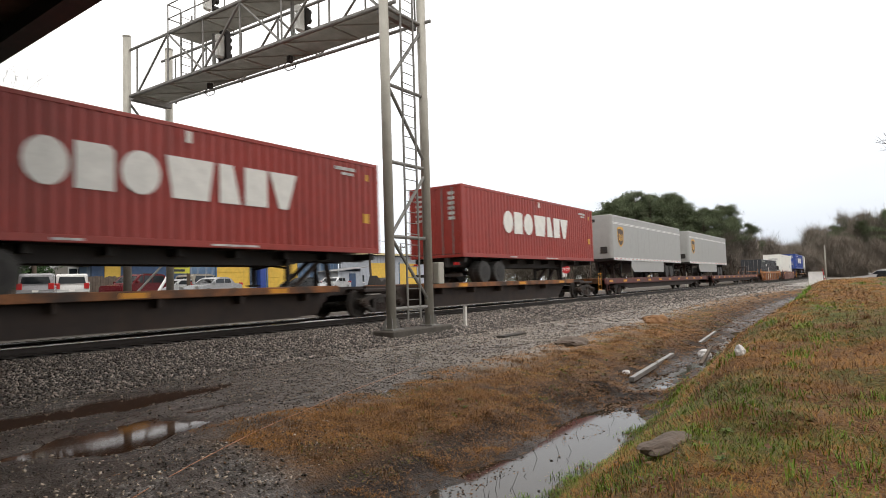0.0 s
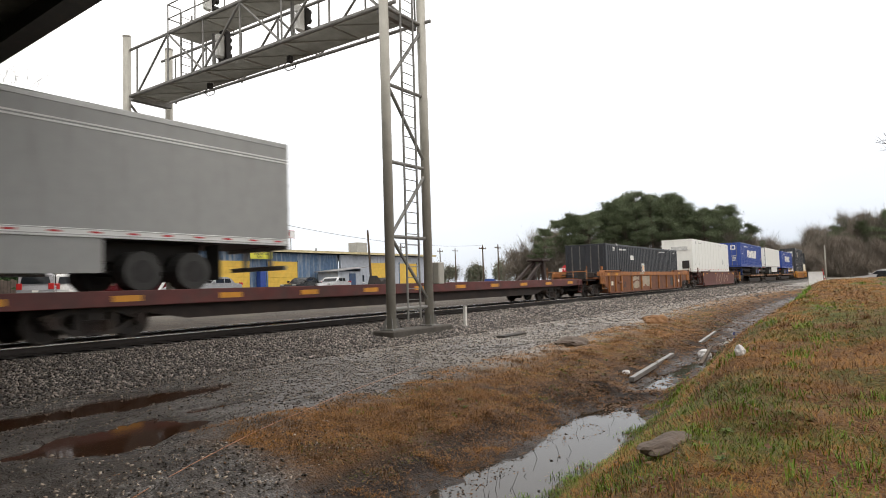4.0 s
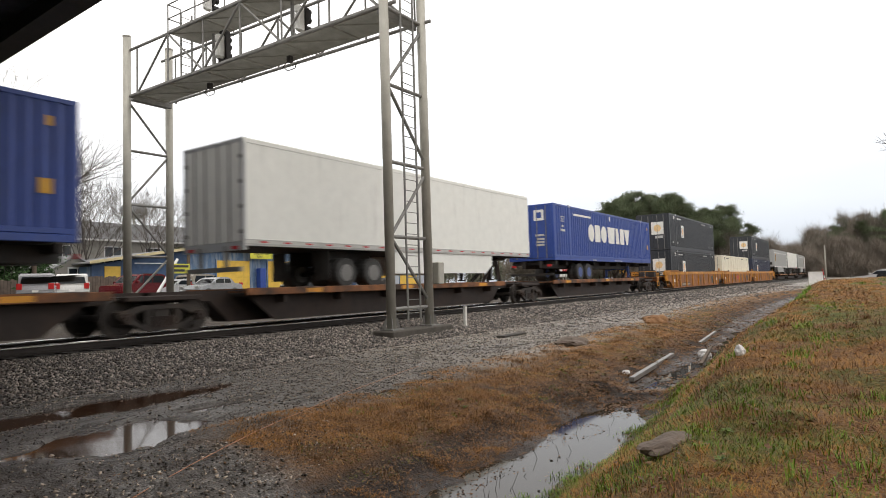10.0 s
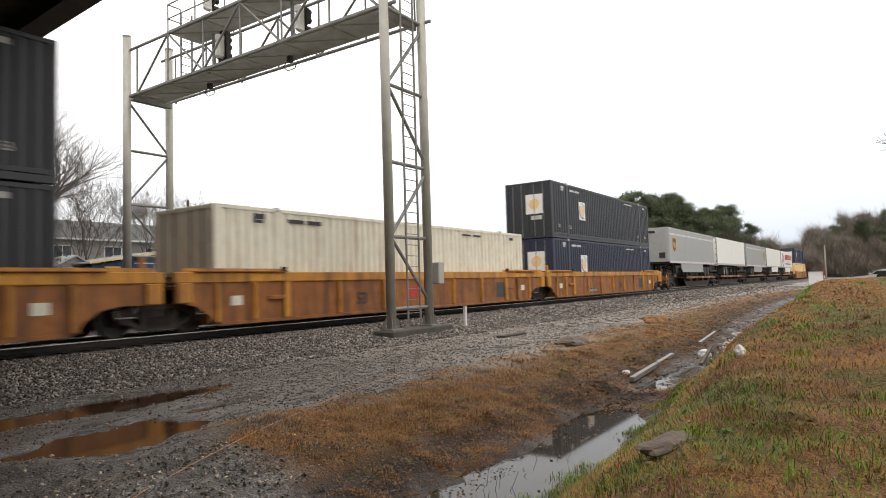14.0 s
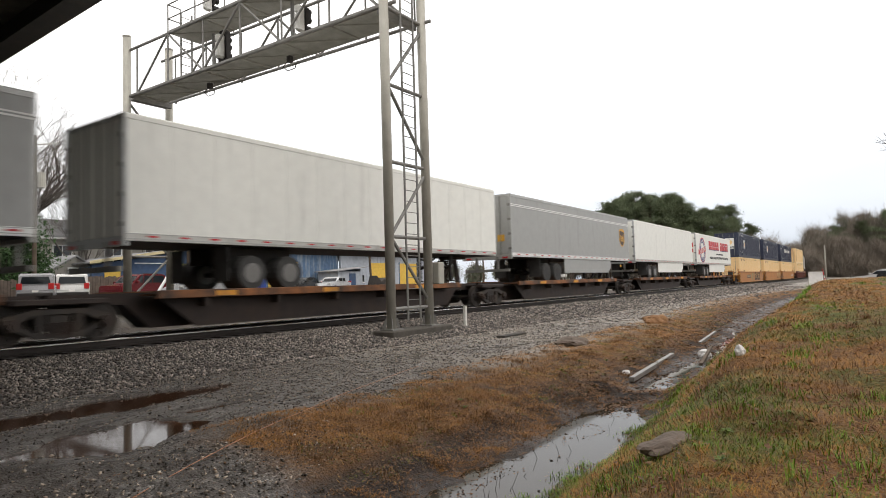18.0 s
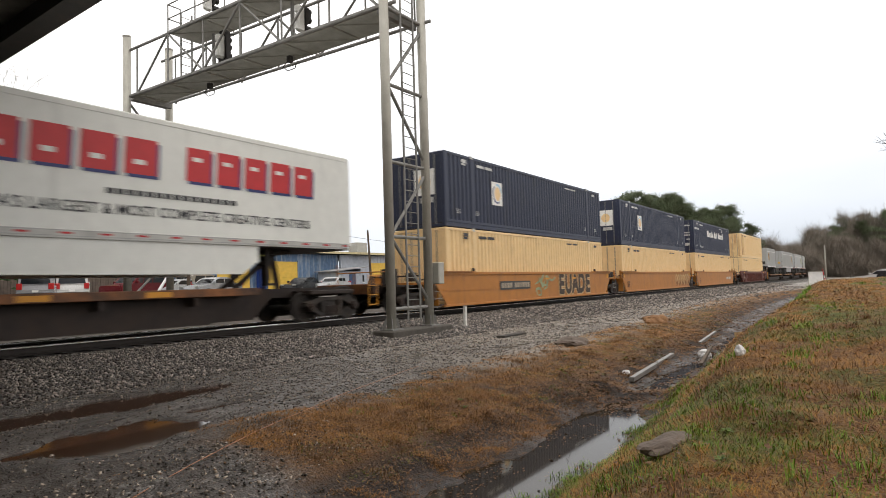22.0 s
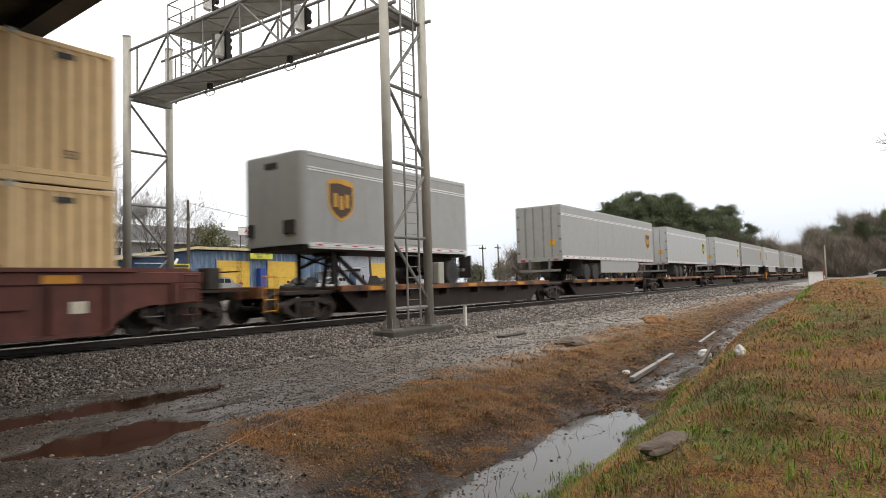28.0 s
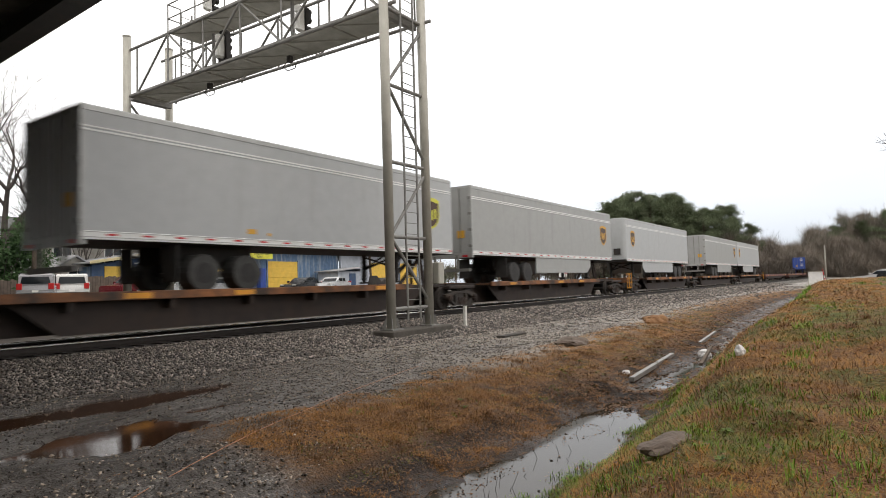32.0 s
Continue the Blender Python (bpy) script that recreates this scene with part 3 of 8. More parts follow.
    box(bm, min(rear - d * 0.08, rear + d * 0.03), max(rear - d * 0.08, rear + d * 0.03), -1.29, 1.29, fl - 0.12, fl + 0.1)
    part("door_frame", bm, M_ALU if paint is not M_WHITE else M_LGREY, top)
    bm = B()
    box(bm, min(rear - d * 0.05, rear + d * 0.05), max(rear - d * 0.05, rear + d * 0.05), -1.15, 1.15, 0.5, 0.62)
    for sy in (-0.55, 0.55):
        box(bm, min(rear - d * 0.04, rear + d * 0.04), max(rear - d * 0.04, rear + d * 0.04), sy - 0.05, sy + 0.05, 0.55, fl)
    part("underride_guard", bm, M_GALVD, top)
    for sy in (-1, 1):
        part("tail_light", box(B(), min(rear, rear + d * 0.05), max(rear, rear + d * 0.05), sy * 0.95 - 0.13, sy * 0.95 + 0.13, fl - 0.09, fl - 0.01), M_RTAPE, top)
    # running gear
    bm = box(B(), -e + 0.1, e - 0.1, -1.2, 1.2, fl - 0.03, fl + 0.1)
    part("underbody", bm, M_DARK, top)
    for i in range(axles):
        road_wheel(top, rear - d * (setback - 0.63 + i * 1.26 if axles > 1 else setback), 0.455, rim, 0.455)
    bogie_frame(top, rear - d * setback, fl)
    for sy in (-0.95, 0.95):
        part("mud_flap", box(B(), rear - d * (setback - 1.35) - 0.012, rear - d * (setback - 1.35) + 0.012, sy - 0.3, sy + 0.3, 0.25, fl - 0.05), M_RUBBER, top)
    lg = nose + d * (2.9 if length > 10 else 1.7)
    landing_gear(top, lg, fl, 0.12)
    if skirt:
        a, b2 = sorted((lg + d * 0.7, rear - d * (setback + 1.5)))
        for sy in (-1, 1):
            out = [(a, fl - 0.02), (b2, fl - 0.02), (b2, 0.42), (a + 0.5, 0.42), (a, 0.75)] if d > 0 else [(a, fl - 0.02), (b2, fl - 0.02), (b2, 0.75), (b2 - 0.5, 0.42), (a, 0.42)]
            ya, yb = sorted((sy * (w - 0.06), sy * (w - 0.03)))
            part("side_skirt", slab(B(), out, ya, yb), paint, top)
    if not doors_left and paint is not M_WHITE:
        # vents and plates on the nose
        for sy, zz, ww in ((-0.75, fl + 0.62, 0.22), (0.95, fl + 0.6, 0.14)):
            part("nose_box", box(B(), nose - 0.07, nose + 0.02, sy - ww, sy + ww, zz - 0.2, zz + 0.2, 0.015), M_DARK, top)
        part("nose_plate", box(B(), nose - 0.02, nose + 0.02, -0.25, 0.3, rf - 0.42, rf - 0.24), M_DARK, top)
    return top


def rides(thing, s, z=0.0):
    """Put a thing on the train: s metres along it from the origin at 0 s."""
    MOVING.append((thing, s, z))
    return thing


# ---- the train: rail cars ----
def truck_parts(parent, x):
    """A two-axle truck under a car: bolster with side frames, springs and two wheelsets."""
    bm = box(B(), -0.22, 0.22, -1.05, 1.05, 0.36, 0.62, 0.03)
    box(bm, -0.4, 0.4, -0.3, 0.3, 0.5, 0.7, 0.03)
    bol = part("bolster", bm, M_TRUCK, parent)
    bol.matrix_basis = pose(x, 0, 0)
    for sy in (-1, 1):
        y0, y1 = sorted((sy * 0.93, sy * 1.1))
        bm = B()
        slab(bm, [(-1.06, 0.56), (-1.06, 0.44), (-0.9, 0.42), (-0.74, 0.46), (-0.45, 0.6), (0.45, 0.6), (0.74, 0.46), (0.9, 0.42), (1.06, 0.44), (1.06, 0.56), (0.5, 0.7), (-0.5, 0.7)], y0, y1)
        slab(bm, [(-0.9, 0.38), (-0.45, 0.13), (0.45, 0.13), (0.9, 0.38), (0.8, 0.45), (0.4, 0.22), (-0.4, 0.22), (-0.8, 0.45)], y0 + 0.01, y1 - 0.01)
        for k in (-0.36, 0.36):
            box(bm, k - 0.07, k + 0.07, y0 + 0.01, y1 - 0.01, 0.18, 0.64)
        part("side_frame", bm, M_TRUCK, bol)
        bm = B()
        for k in (-0.18, 0.0, 0.18):
            rod(bm, (k, sy * 1.06, 0.18), (k, sy * 1.06, 0.44), 0.075, 8)
        part("spring", bm, M_SPDARK, bol)
        for k in (-0.89, 0.89):
            bm = B()
            rod(bm, (k, sy * 1.0, 0.42), (k, sy * 1.2, 0.42), 0.13, 10)
            rod(bm, (k, sy * 1.18, 0.42), (k, sy * 1.24, 0.42), 0.08, 6)
            part("bearing_cap", bm, M_SPDARK, bol)
    for k in (-0.89, 0.89):
        WHEELS.append((bol, k))
    return bol


WHEELS = []


def wheelset():
    bm = B()
    for sy in (-1, 1):
        prof = [(0.1, -0.09), (0.17, -0.08), (0.19, -0.02), (0.36, -0.03), (0.385, -0.06), (0.42, -0.065), (0.425, 0.03), (0.45, 0.05), (0.44, 0.075), (0.36, 0.07), (0.34, 0.02), (0.19, 0.04), (0.1, 0.09)]
        b2 = [(r, (-y if sy > 0 else y)) for r, y in prof]
        turned(bm, b2, seg=24, at=(0, sy * 0.79, 0))
    rod(bm, (0, -1.0, 0), (0, 1.0, 0), 0.085, 10)
    # a pair of casting lugs shows the turning
    for sy in (-1, 1):
        for a in (0, 120, 240):
            c, s = math.cos(radians(a)), math.sin(radians(a))
            box(bm, c * 0.27 - 0.03, c * 0.27 + 0.03, sy * 0.8 - 0.045, sy * 0.8 + 0.045, s * 0.27 - 0.03, s * 0.27 + 0.03)
    return bm


def coupler(parent, x, d):
    bm = B()
    box(bm, min(x, x + d * 0.9), max(x, x + d * 0.9), -0.09, 0.09, 0.78, 0.98, 0.02)
    box(bm, min(x + d * 0.62, x + d * 0.95), max(x + d * 0.62, x + d * 0.95), -0.17, 0.17, 0.72, 1.02, 0.05)
    part("coupler", bm, M_DARK, parent)
    pts = [(x + d * 0.1, 0.35, 0.75), (x + d * 0.35, 0.38, 0.42), (x + d * 0.7, 0.3, 0.36), (x + d * 0.95, 0.12, 0.5)]
    bm = B()
    for a, b in zip(pts, pts[1:]):
        rod(bm, a, b, 0.025)
    part("brake_hose", bm, M_RUBBER, parent)


def ladder_rungs(parent, x, y, z0, z1, w=0.4, m=None):
    lad = part("ladder_stile", rod(B(), (x - w / 2, y, z0 - 0.05), (x - w / 2, y, z1 + 0.05), 0.016), m or M_YELLOW, parent)
    part("stile", rod(B(), (x + w / 2, y, z0 - 0.05), (x + w / 2, y, z1 + 0.05), 0.016), m or M_YELLOW, lad)
    for k in range(int((z1 - z0) / 0.3) + 1):
        part("rung", rod(B(), (x - w / 2, y, z0 + 0.3 * k), (x + w / 2, y, z0 + 0.3 * k), 0.014), m or M_YELLOW, lad)


def spine_unit(a, b, first=False, last=False, deck=None, hitch=None, label="orange-brown articulated spine car platform carrying a trailer"):
    """One platform of a spine car between the trucks at a and b along the train; the truck at a is its own, and at b if last."""
    c = (a + b) / 2
    top = empty("spine_car", label, "rail car", "spine cars in the train")
    lx0, lx1 = a - c - (1.9 if first else -0.1), b - c + (1.9 if last else -0.1)
    # centre sill: box beam, deep between the trucks
    out = [(lx0, 0.98), (lx0, 0.72), (a - c + 1.7, 0.72), (a - c + 2.3, 0.15), (b - c - 2.3, 0.15), (b - c - 1.7, 0.72), (lx1, 0.72), (lx1, 0.98)]
    part("centre_sill", slab(B(), out, -0.35, 0.35), M_SPDARK, top)
    d0, d1 = deck if deck else (a + 2.0, b - 2.4)
    d0, d1 = d0 - c, d1 - c
    for sy in (-1, 1):
        ya, yb = sorted((sy * 0.5, sy * 1.36))
        part("wheel_deck", box(B(), d0, d1, ya, yb, 0.90, 0.955), M_SPINE, top)
        ya, yb = sorted((sy * 1.30, sy * 1.385))
        part("side_sill", box(B(), d0 - 0.1, d1 + 0.1, ya, yb, 0.83, 1.02, 0.012), M_SPINE, top)
        ya, yb = sorted((sy * 0.95, sy * 1.0))
        out = [(d0 + 0.1, 0.9), (d0 + 1.1, 0.15), (d1 - 1.1, 0.15), (d1 - 0.1, 0.9)]
        part("side_web", slab(B(), out, ya, yb), M_SPDARK, top)
        for k in range(int((d1 - d0) / 2.2)):
            xx = d0 + 1.2 + k * 2.2
            part("cross_bearer", box(B(), xx - 0.05, xx + 0.05, min(sy * 0.35, sy * 1.34), max(sy * 0.35, sy * 1.34), 0.62, 0.895), M_SPDARK, top)
        rng = random.Random(int(a * 10) + sy)
        for k in range(3):
            xx = d0 + (k + 0.5 + rng.uniform(-0.2, 0.2)) * (d1 - d0) / 3
            ya, yb = sorted((sy * 1.386, sy * 1.39))
            part("safety_stripe", box(B(), xx - 0.3, xx + 0.3, ya, yb, 0.86, 0.98), M_YELLOW, top)
    # the stand that holds the kingpin
    hx = (hitch if hitch is not None else b - 2.2) - c
    hd = -1 if hx > 0 else 1
    bm = B()
    for sy in (-0.3, 0.3):
        bar(bm, (hx, sy, 0.98), (hx + hd * 0.12, sy * 0.7, 1.95), 0.12, 0.16)
        bar(bm, (hx + hd * 1.5, sy, 0.98), (hx + hd * 0.25, sy * 0.7, 1.9), 0.1, 0.12)
    box(bm, hx - 0.35, hx + 0.45, -0.42, 0.42, 1.98, 2.1, 0.03)
    part("hitch_stand", bm, M_SPDARK, top)
    for x, on in ((a - c, True), (b - c, last)):
        if on:
            truck_parts(top, x)
    bm = box(B(), a - c - 0.9, a - c + 0.9, -1.15, 1.15, 0.78, 0.9, 0.02)
    part("end_platform", bm, M_SPDARK, top)
    if last:
        part("end_platform", box(B(), b - c - 0.9, b - c + 0.9, -1.15, 1.15, 0.78, 0.9, 0.02), M_SPDARK, top)
    for on, x, d in ((first, lx0, -1), (last, lx1, 1)):
        if on:
            coupler(top, x, d)
            bm = box(B(), min(x, x - d * 0.25), max(x, x - d * 0.25), -1.3, 1.3, 0.72, 1.05, 0.02)
            part("end_sill", bm, M_SPINE, top)
            ladder_rungs(top, x - d * 0.35, -1.36, 0.4, 1.3)
    rides(top, c)
    return top


def flat_car(x0, x1, hitches=(), label="maroon flat car with a bare steel deck"):
    c = (x0 + x1) / 2
    e = (x1 - x0) / 2
    top = empty("flat_car", label, "rail car", "flat cars in the train")
    part("deck", box(B(), -e, e, -1.34, 1.34, 0.93, 0.99), M_MAROON, top)
    for sy in (-1, 1):
        ya, yb = sorted((sy * 1.33, sy * 1.40))
        part("side_sill", box(B(), -e, e, ya, yb, 0.70, 1.035, 0.012), M_MAROON, top)
        ya, yb = sorted((sy * 1.05, sy * 1.12))
        part("side_web", slab(B(), [(-e + 2.2, 0.93), (-e + 5.2, 0.36), (e - 5.2, 0.36), (e - 2.2, 0.93)], ya, yb), M_SPDARK, top)
        for k in range(int(2 * e / 2.6)):
            xx = -e + 1.0 + k * 2.6
            part("safety_stripe", box(B(), xx - 0.32, xx + 0.32, min(sy * 1.401, sy * 1.406), max(sy * 1.401, sy * 1.406), 0.80, 0.93), M_YELLOW, top)
    part("centre_sill", slab(B(), [(-e, 0.92), (-e, 0.7), (-e + 4, 0.7), (-e + 5.5, 0.4), (e - 5.5, 0.4), (e - 4, 0.7), (e, 0.7), (e, 0.92)], -0.32, 0.32), M_SPDARK, top)
    for x in (-e + 3.1, e - 3.1):
        truck_parts(top, x)
    for x, d in ((-e, -1), (e, 1)):
        coupler(top, x, d)
        ladder_rungs(top, x - d * 0.4, -1.42, 0.35, 0.95, m=M_MAROON)
    for hx, hd in hitches:
        hx -= c
        bm = B()
        for sy in (-0.3, 0.3):
            bar(bm, (hx, sy, 0.99), (hx, sy * 0.8, 2.0), 0.16, 0.2)
            bar(bm, (hx + hd * 1.9, sy, 0.99), (hx + hd * 0.15, sy * 0.7, 1.95), 0.11, 0.14)
        box(bm, hx - 0.45, hx + 0.45, -0.45, 0.45, 2.0, 2.13, 0.03)
        part("hitch_stand", bm, M_SPDARK, top)
    rides(top, c)
    return top


def end_fittings(top, x0, x1, w0, w1, ta, tb, y, ribs, side, chord, seed):
    """What breaks up a well car's near side: ledges, yellow patches, plates, steps, posts and the dark arch webs."""
    rng = random.Random(seed)
    for d, xw, tt in ((1, w0, ta), (-1, w1, tb)):
        for sy in (-1, 1):
            ya, yb = sorted((sy * (y - 0.42), sy * (y - 0.38)))
            o = [(xw - d * 0.45, 0.98), (xw + d * (0.85 if ribs else 0.45), 0.18), (xw - d * 0.02, 0.18), (xw - d * 0.75, 0.7)]
            part("arch_web", slab(B(), o, ya, yb), M_SPDARK, top)
        # ledge plate on the chord with worn edges
        xa, xb = sorted((xw - d * 0.5, xw + d * 2.3))
        part("ledge", box(B(), xa, xb, -y - 0.14, -y + 0.1, 1.425, 1.445), side, top)
        part("ledge_bracket", box(B(), xw + d * 2.2 - 0.06, xw + d * 2.2 + 0.06, -y - 0.1, -y - 0.02, 1.42, 1.56), M_SPDARK, top)
        if not ribs:
            for xs in (xw + d * 0.05, ):
                part("yellow_plate", box(B(), xs - 0.16, xs + 0.16, -y - 0.012, -y - 0.004, 1.06, 1.3), M_YELLOW, top)
            bars("end_panel", [(min(xw - d * 0.28, xw - d * 0.05), max(xw - d * 0.28, xw - d * 0.05), 1.05, 1.3)], M_TRUCK, top, -y - 0.006)
        else:
            for k in range(2):
                xs = xw + d * rng.uniform(0.3, 2.4) - d * k * 0.9
                part("yellow_plate", box(B(), xs - 0.22, xs + 0.22, -y - 0.056, -y - 0.052, 1.2, 1.36), M_YELLOW, top)
            xs = xw + d * 1.95
            part("bracket_step", box(B(), xs - 0.28, xs + 0.28, -y - 0.09, -y - 0.02, 0.7, 0.82, 0.02), side, top)
            part("data_plate", box(B(), xw + d * 0.72 - 0.16, xw + d * 0.72 + 0.16, -y - 0.012, -y - 0.003, 0.6, 0.84), M_PALE, top, "worn white data plate")
            if d < 0:
                part("bare_patch", box(B(), w1 - 3.1, w1 - 2.15, -y - 0.006, -y - 0.002, 0.36, 0.98), M_BARE, top, "bare grey patch on the side plate")
        # end posts, steps and piping over the truck
        xe = tt + d * 0.55
        part("end_post", box(B(), xe - 0.05, xe + 0.05, -1.36, -1.26, 0.95, 1.75 if rng.random() < 0.5 else 1.5), chord, top)
        bm = rod(B(), (tt + d * 0.75, -1.42, 0.72), (tt + d * 1.15, -1.42, 0.72), 0.016)
        rod(bm, (tt + d * 0.75, -1.42, 0.45), (tt + d * 1.15, -1.42, 0.45), 0.016)
        for q in (0.75, 1.15):
            rod(bm, (tt + d * q, -1.42, 0.42), (tt + d * q, -1.42, 1.0), 0.014)
        part("step_iron", bm, M_GALVD, top)
        bm = rod(B(), (tt + d * 0.1, -1.3, 1.15), (tt + d * 0.95, -1.3, 1.22), 0.03)
        rod(bm, (tt + d * 0.3, -1.1, 1.3), (tt + d * 0.3, 1.1, 1.3), 0.03)
        part("brake_pipe", bm, M_SPDARK, top)
        part("brake_valve", box(B(), xe - d * 0.35 - 0.14, xe - d * 0.35 + 0.14, -0.95, -0.6, 1.1, 1.42, 0.03), M_TRUCK, top)


def well_unit(a, b, w0, w1, side, chord, first=False, last=False, ribs=True, label="", marks=None, pitch=2.0):
    """A well car platform between trucks at a and b; the well reaches from w0 to w1 along the train."""
    c = (a + b) / 2
    top = empty("well_car", label, "rail car", "well cars in the train")
    w0, w1 = w0 - c, w1 - c
    ta, tb = a - c, b - c
    x0, x1 = ta - (1.7 if first else -0.2), tb + (1.7 if last else -0.2)
    y = 1.45
    s0, s1 = (ta - 0.2 if first else ta + 0.15), (tb + 0.2 if last else tb - 0.15)
    for sy in (-1, 1):
        ya, yb = sorted((sy * (y - 0.03), sy * y))
        if ribs:
            out = [(s0, 1.36), (s0, 0.7), (w0 - 0.75, 0.7), (w0 - 0.4, 0.62), (w0 - 0.1, 0.42), (w0 + 0.12, 0.16), (w1 - 0.12, 0.16), (w1 + 0.1, 0.42), (w1 + 0.4, 0.62), (w1 + 0.75, 0.7), (s1, 0.7), (s1, 1.36)]
        else:
            out = [(w0 - 0.3, 1.40), (w0 - 0.3, 1.0), (w0 + 0.4, 0.2), (w1 - 0.4, 0.2), (w1 + 0.3, 1.0), (w1 + 0.3, 1.40)]
        part("side_plate", slab(B(), out, ya, yb), side, top)
        ya, yb = sorted((sy * (y - 0.14), sy * (y + 0.05)))
        lim = (s0 - 0.03, s1 + 0.03) if ribs else (w0 - 0.3, w1 + 0.3)
        part("top_chord", box(B(), *lim, ya, yb, 1.17 if ribs else 1.30, 1.42, 0.015), chord, top)
        part("bottom_chord", box(B(), w0 + 0.2, w1 - 0.2, ya, yb, 0.13, 0.22, 0.012), side, top)
        if ribs:
            ya, yb = sorted((sy * (y + 0.001), sy * (y + 0.085)))
            n = round((w1 - w0 - 4.6) / pitch)
            spots = [w0 + 0.15, w0 + 1.25, w1 - 1.25, w1 - 0.15] + [w0 + 2.3 + k * (w1 - w0 - 4.6) / n for k in range(n + 1)]
            for k, xx in enumerate(spots):
                wd = 0.105 if k in (4, len(spots) - 1) else 0.05
                part("rib", box(B(), xx - wd, xx + wd, ya, yb, 0.225, 1.165, 0.012), chord, top)
                part("rib_foot", box(B(), xx - wd - 0.05, xx + wd + 0.05, ya, yb - sy * 0.02 if sy > 0 else yb, 0.222, 0.25), side, top)
            for xa, xb in ((s0 + 0.02, ta + 0.55), (tb - 0.55, s1 - 0.02)):
                part("end_gusset", box(B(), xa, xb, ya, yb, 0.705, 1.165, 0.02), chord, top)
            # guide rail on the chord over the ends
            for xa, xb in ((s0 + 0.15, w0 + 2.4), (w1 - 2.4, s1 - 0.15)):
                ya, yb = sorted((sy * (y - 0.06), sy * (y + 0.02)))
                bm = slab(B(), [(xa, 1.42), (xb, 1.42), (xb - 0.12, 1.51), (xa + 0.05, 1.51)], ya, yb)
                part("guide", bm, chord, top)
        else:
            ya, yb = sorted((sy * (y + 0.001), sy * (y + 0.02)))
            part("side_fold", box(B(), w0 + 0.2, w1 - 0.2, ya, yb, 0.72, 0.76), side, top)
    end_fittings(top, x0, x1, w0, w1, ta, tb, y, ribs, side, chord, int(a * 3))
    part("well_floor", box(B(), w0, w1, -1.4, 1.4, 0.17, 0.23), M_SPDARK, top)
    for xa, xb in ((x0, w0), (w1, x1)):
        ea, eb = (max(xa, s0), xb) if xb == w0 else (xa, min(xb, s1))
        if ribs:
            part("end_deck", box(B(), ea, eb, -1.38, 1.38, 1.02, 1.1), side, top)
            part("end_sill", box(B(), xa, xb, -0.35, 0.35, 0.7, 1.02), M_SPDARK, top)
        else:
            part("end_sill", slab(B(), [(xa, 1.0), (xa, 0.7), (xb, 0.7), (xb, 1.0)], -0.55, 0.55), M_SPDARK, top)
            part("end_deck", box(B(), ea, eb, -1.2, 1.2, 0.98, 1.04), side, top)
        part("well_bulkhead", box(B(), (w0 - 0.04 if xb == w0 else w1), (w0 if xb == w0 else w1 + 0.04), -1.38, 1.38, 0.2, 1.06), side, top)
    truck_parts(top, ta)
    if last:
        truck_parts(top, tb)
    for on, x, d in ((first, x0, -1), (last, x1, 1)):
        if on:
            coupler(top, x, d)
            ladder_rungs(top, (s0 if d < 0 else s1) - d * 0.3, -1.56, 0.45, 1.35, m=chord)
            bm = B()
            for sy in (-1.2, -0.4, 0.4, 1.2):
                rod(bm, (x - d * 0.2, sy, 0.7), (x - d * 0.2, sy, 1.75 if abs(sy) > 1 else 1.45), 0.02)
            rod(bm, (x - d * 0.2, -1.2, 1.45), (x - d * 0.2, 1.2, 1.45), 0.02)
            part("end_railing", bm, chord, top)
            part("brake_box", box(B(), x - d * 0.75 - 0.2, x - d * 0.75 + 0.2, -0.95, -0.5, 1.0, 1.55, 0.02), M_TRUCK, top)
            part("end_platform", box(B(), min(x, x - d * 1.4), max(x, x - d * 1.4), -1.25, 1.25, 0.93, 0.98), M_SPDARK, top)
    # stencils on the side
    if marks:
        for kind, sx, val in marks:
            if kind == "bars":
                bars("stencil", [(sx - c + 0.22 * i, sx - c + 0.22 * i + 0.16, 0.62, 0.86) for i in range(val)], M_DECALG, top, -y - 0.024)
            elif kind == "panel":
                bars("number_panel", [(sx - c, sx - c + 1.2, 0.27, 0.52)], M_BARE, top, -y - 0.004, "dark panel with worn white stencils")
                bars("stencil", [(sx - c + 0.06 + 1.1 / val * i, sx - c + 0.06 + 1.1 / val * (i + 0.75), 0.32, 0.47) for i in range(val)], M_TAN, top, -y - 0.012)
            elif kind == "text":
                lettering(val, 0.5, M_DDARK, top, sx - c, -y - 0.026, 0.6, name="stencil")
            elif kind == "red":
                bars("stencil", [(sx - c + 0.34 * i, sx - c + 0.34 * i + 0.22, 0.55, 0.95) for i in range(val)], M_DRED, top, -y - 0.006)
    rides(top, c)
    return top


# ---- the train: make-up from front to rear ----
DECK = 0.955  # top of the spine cars' wheel decks


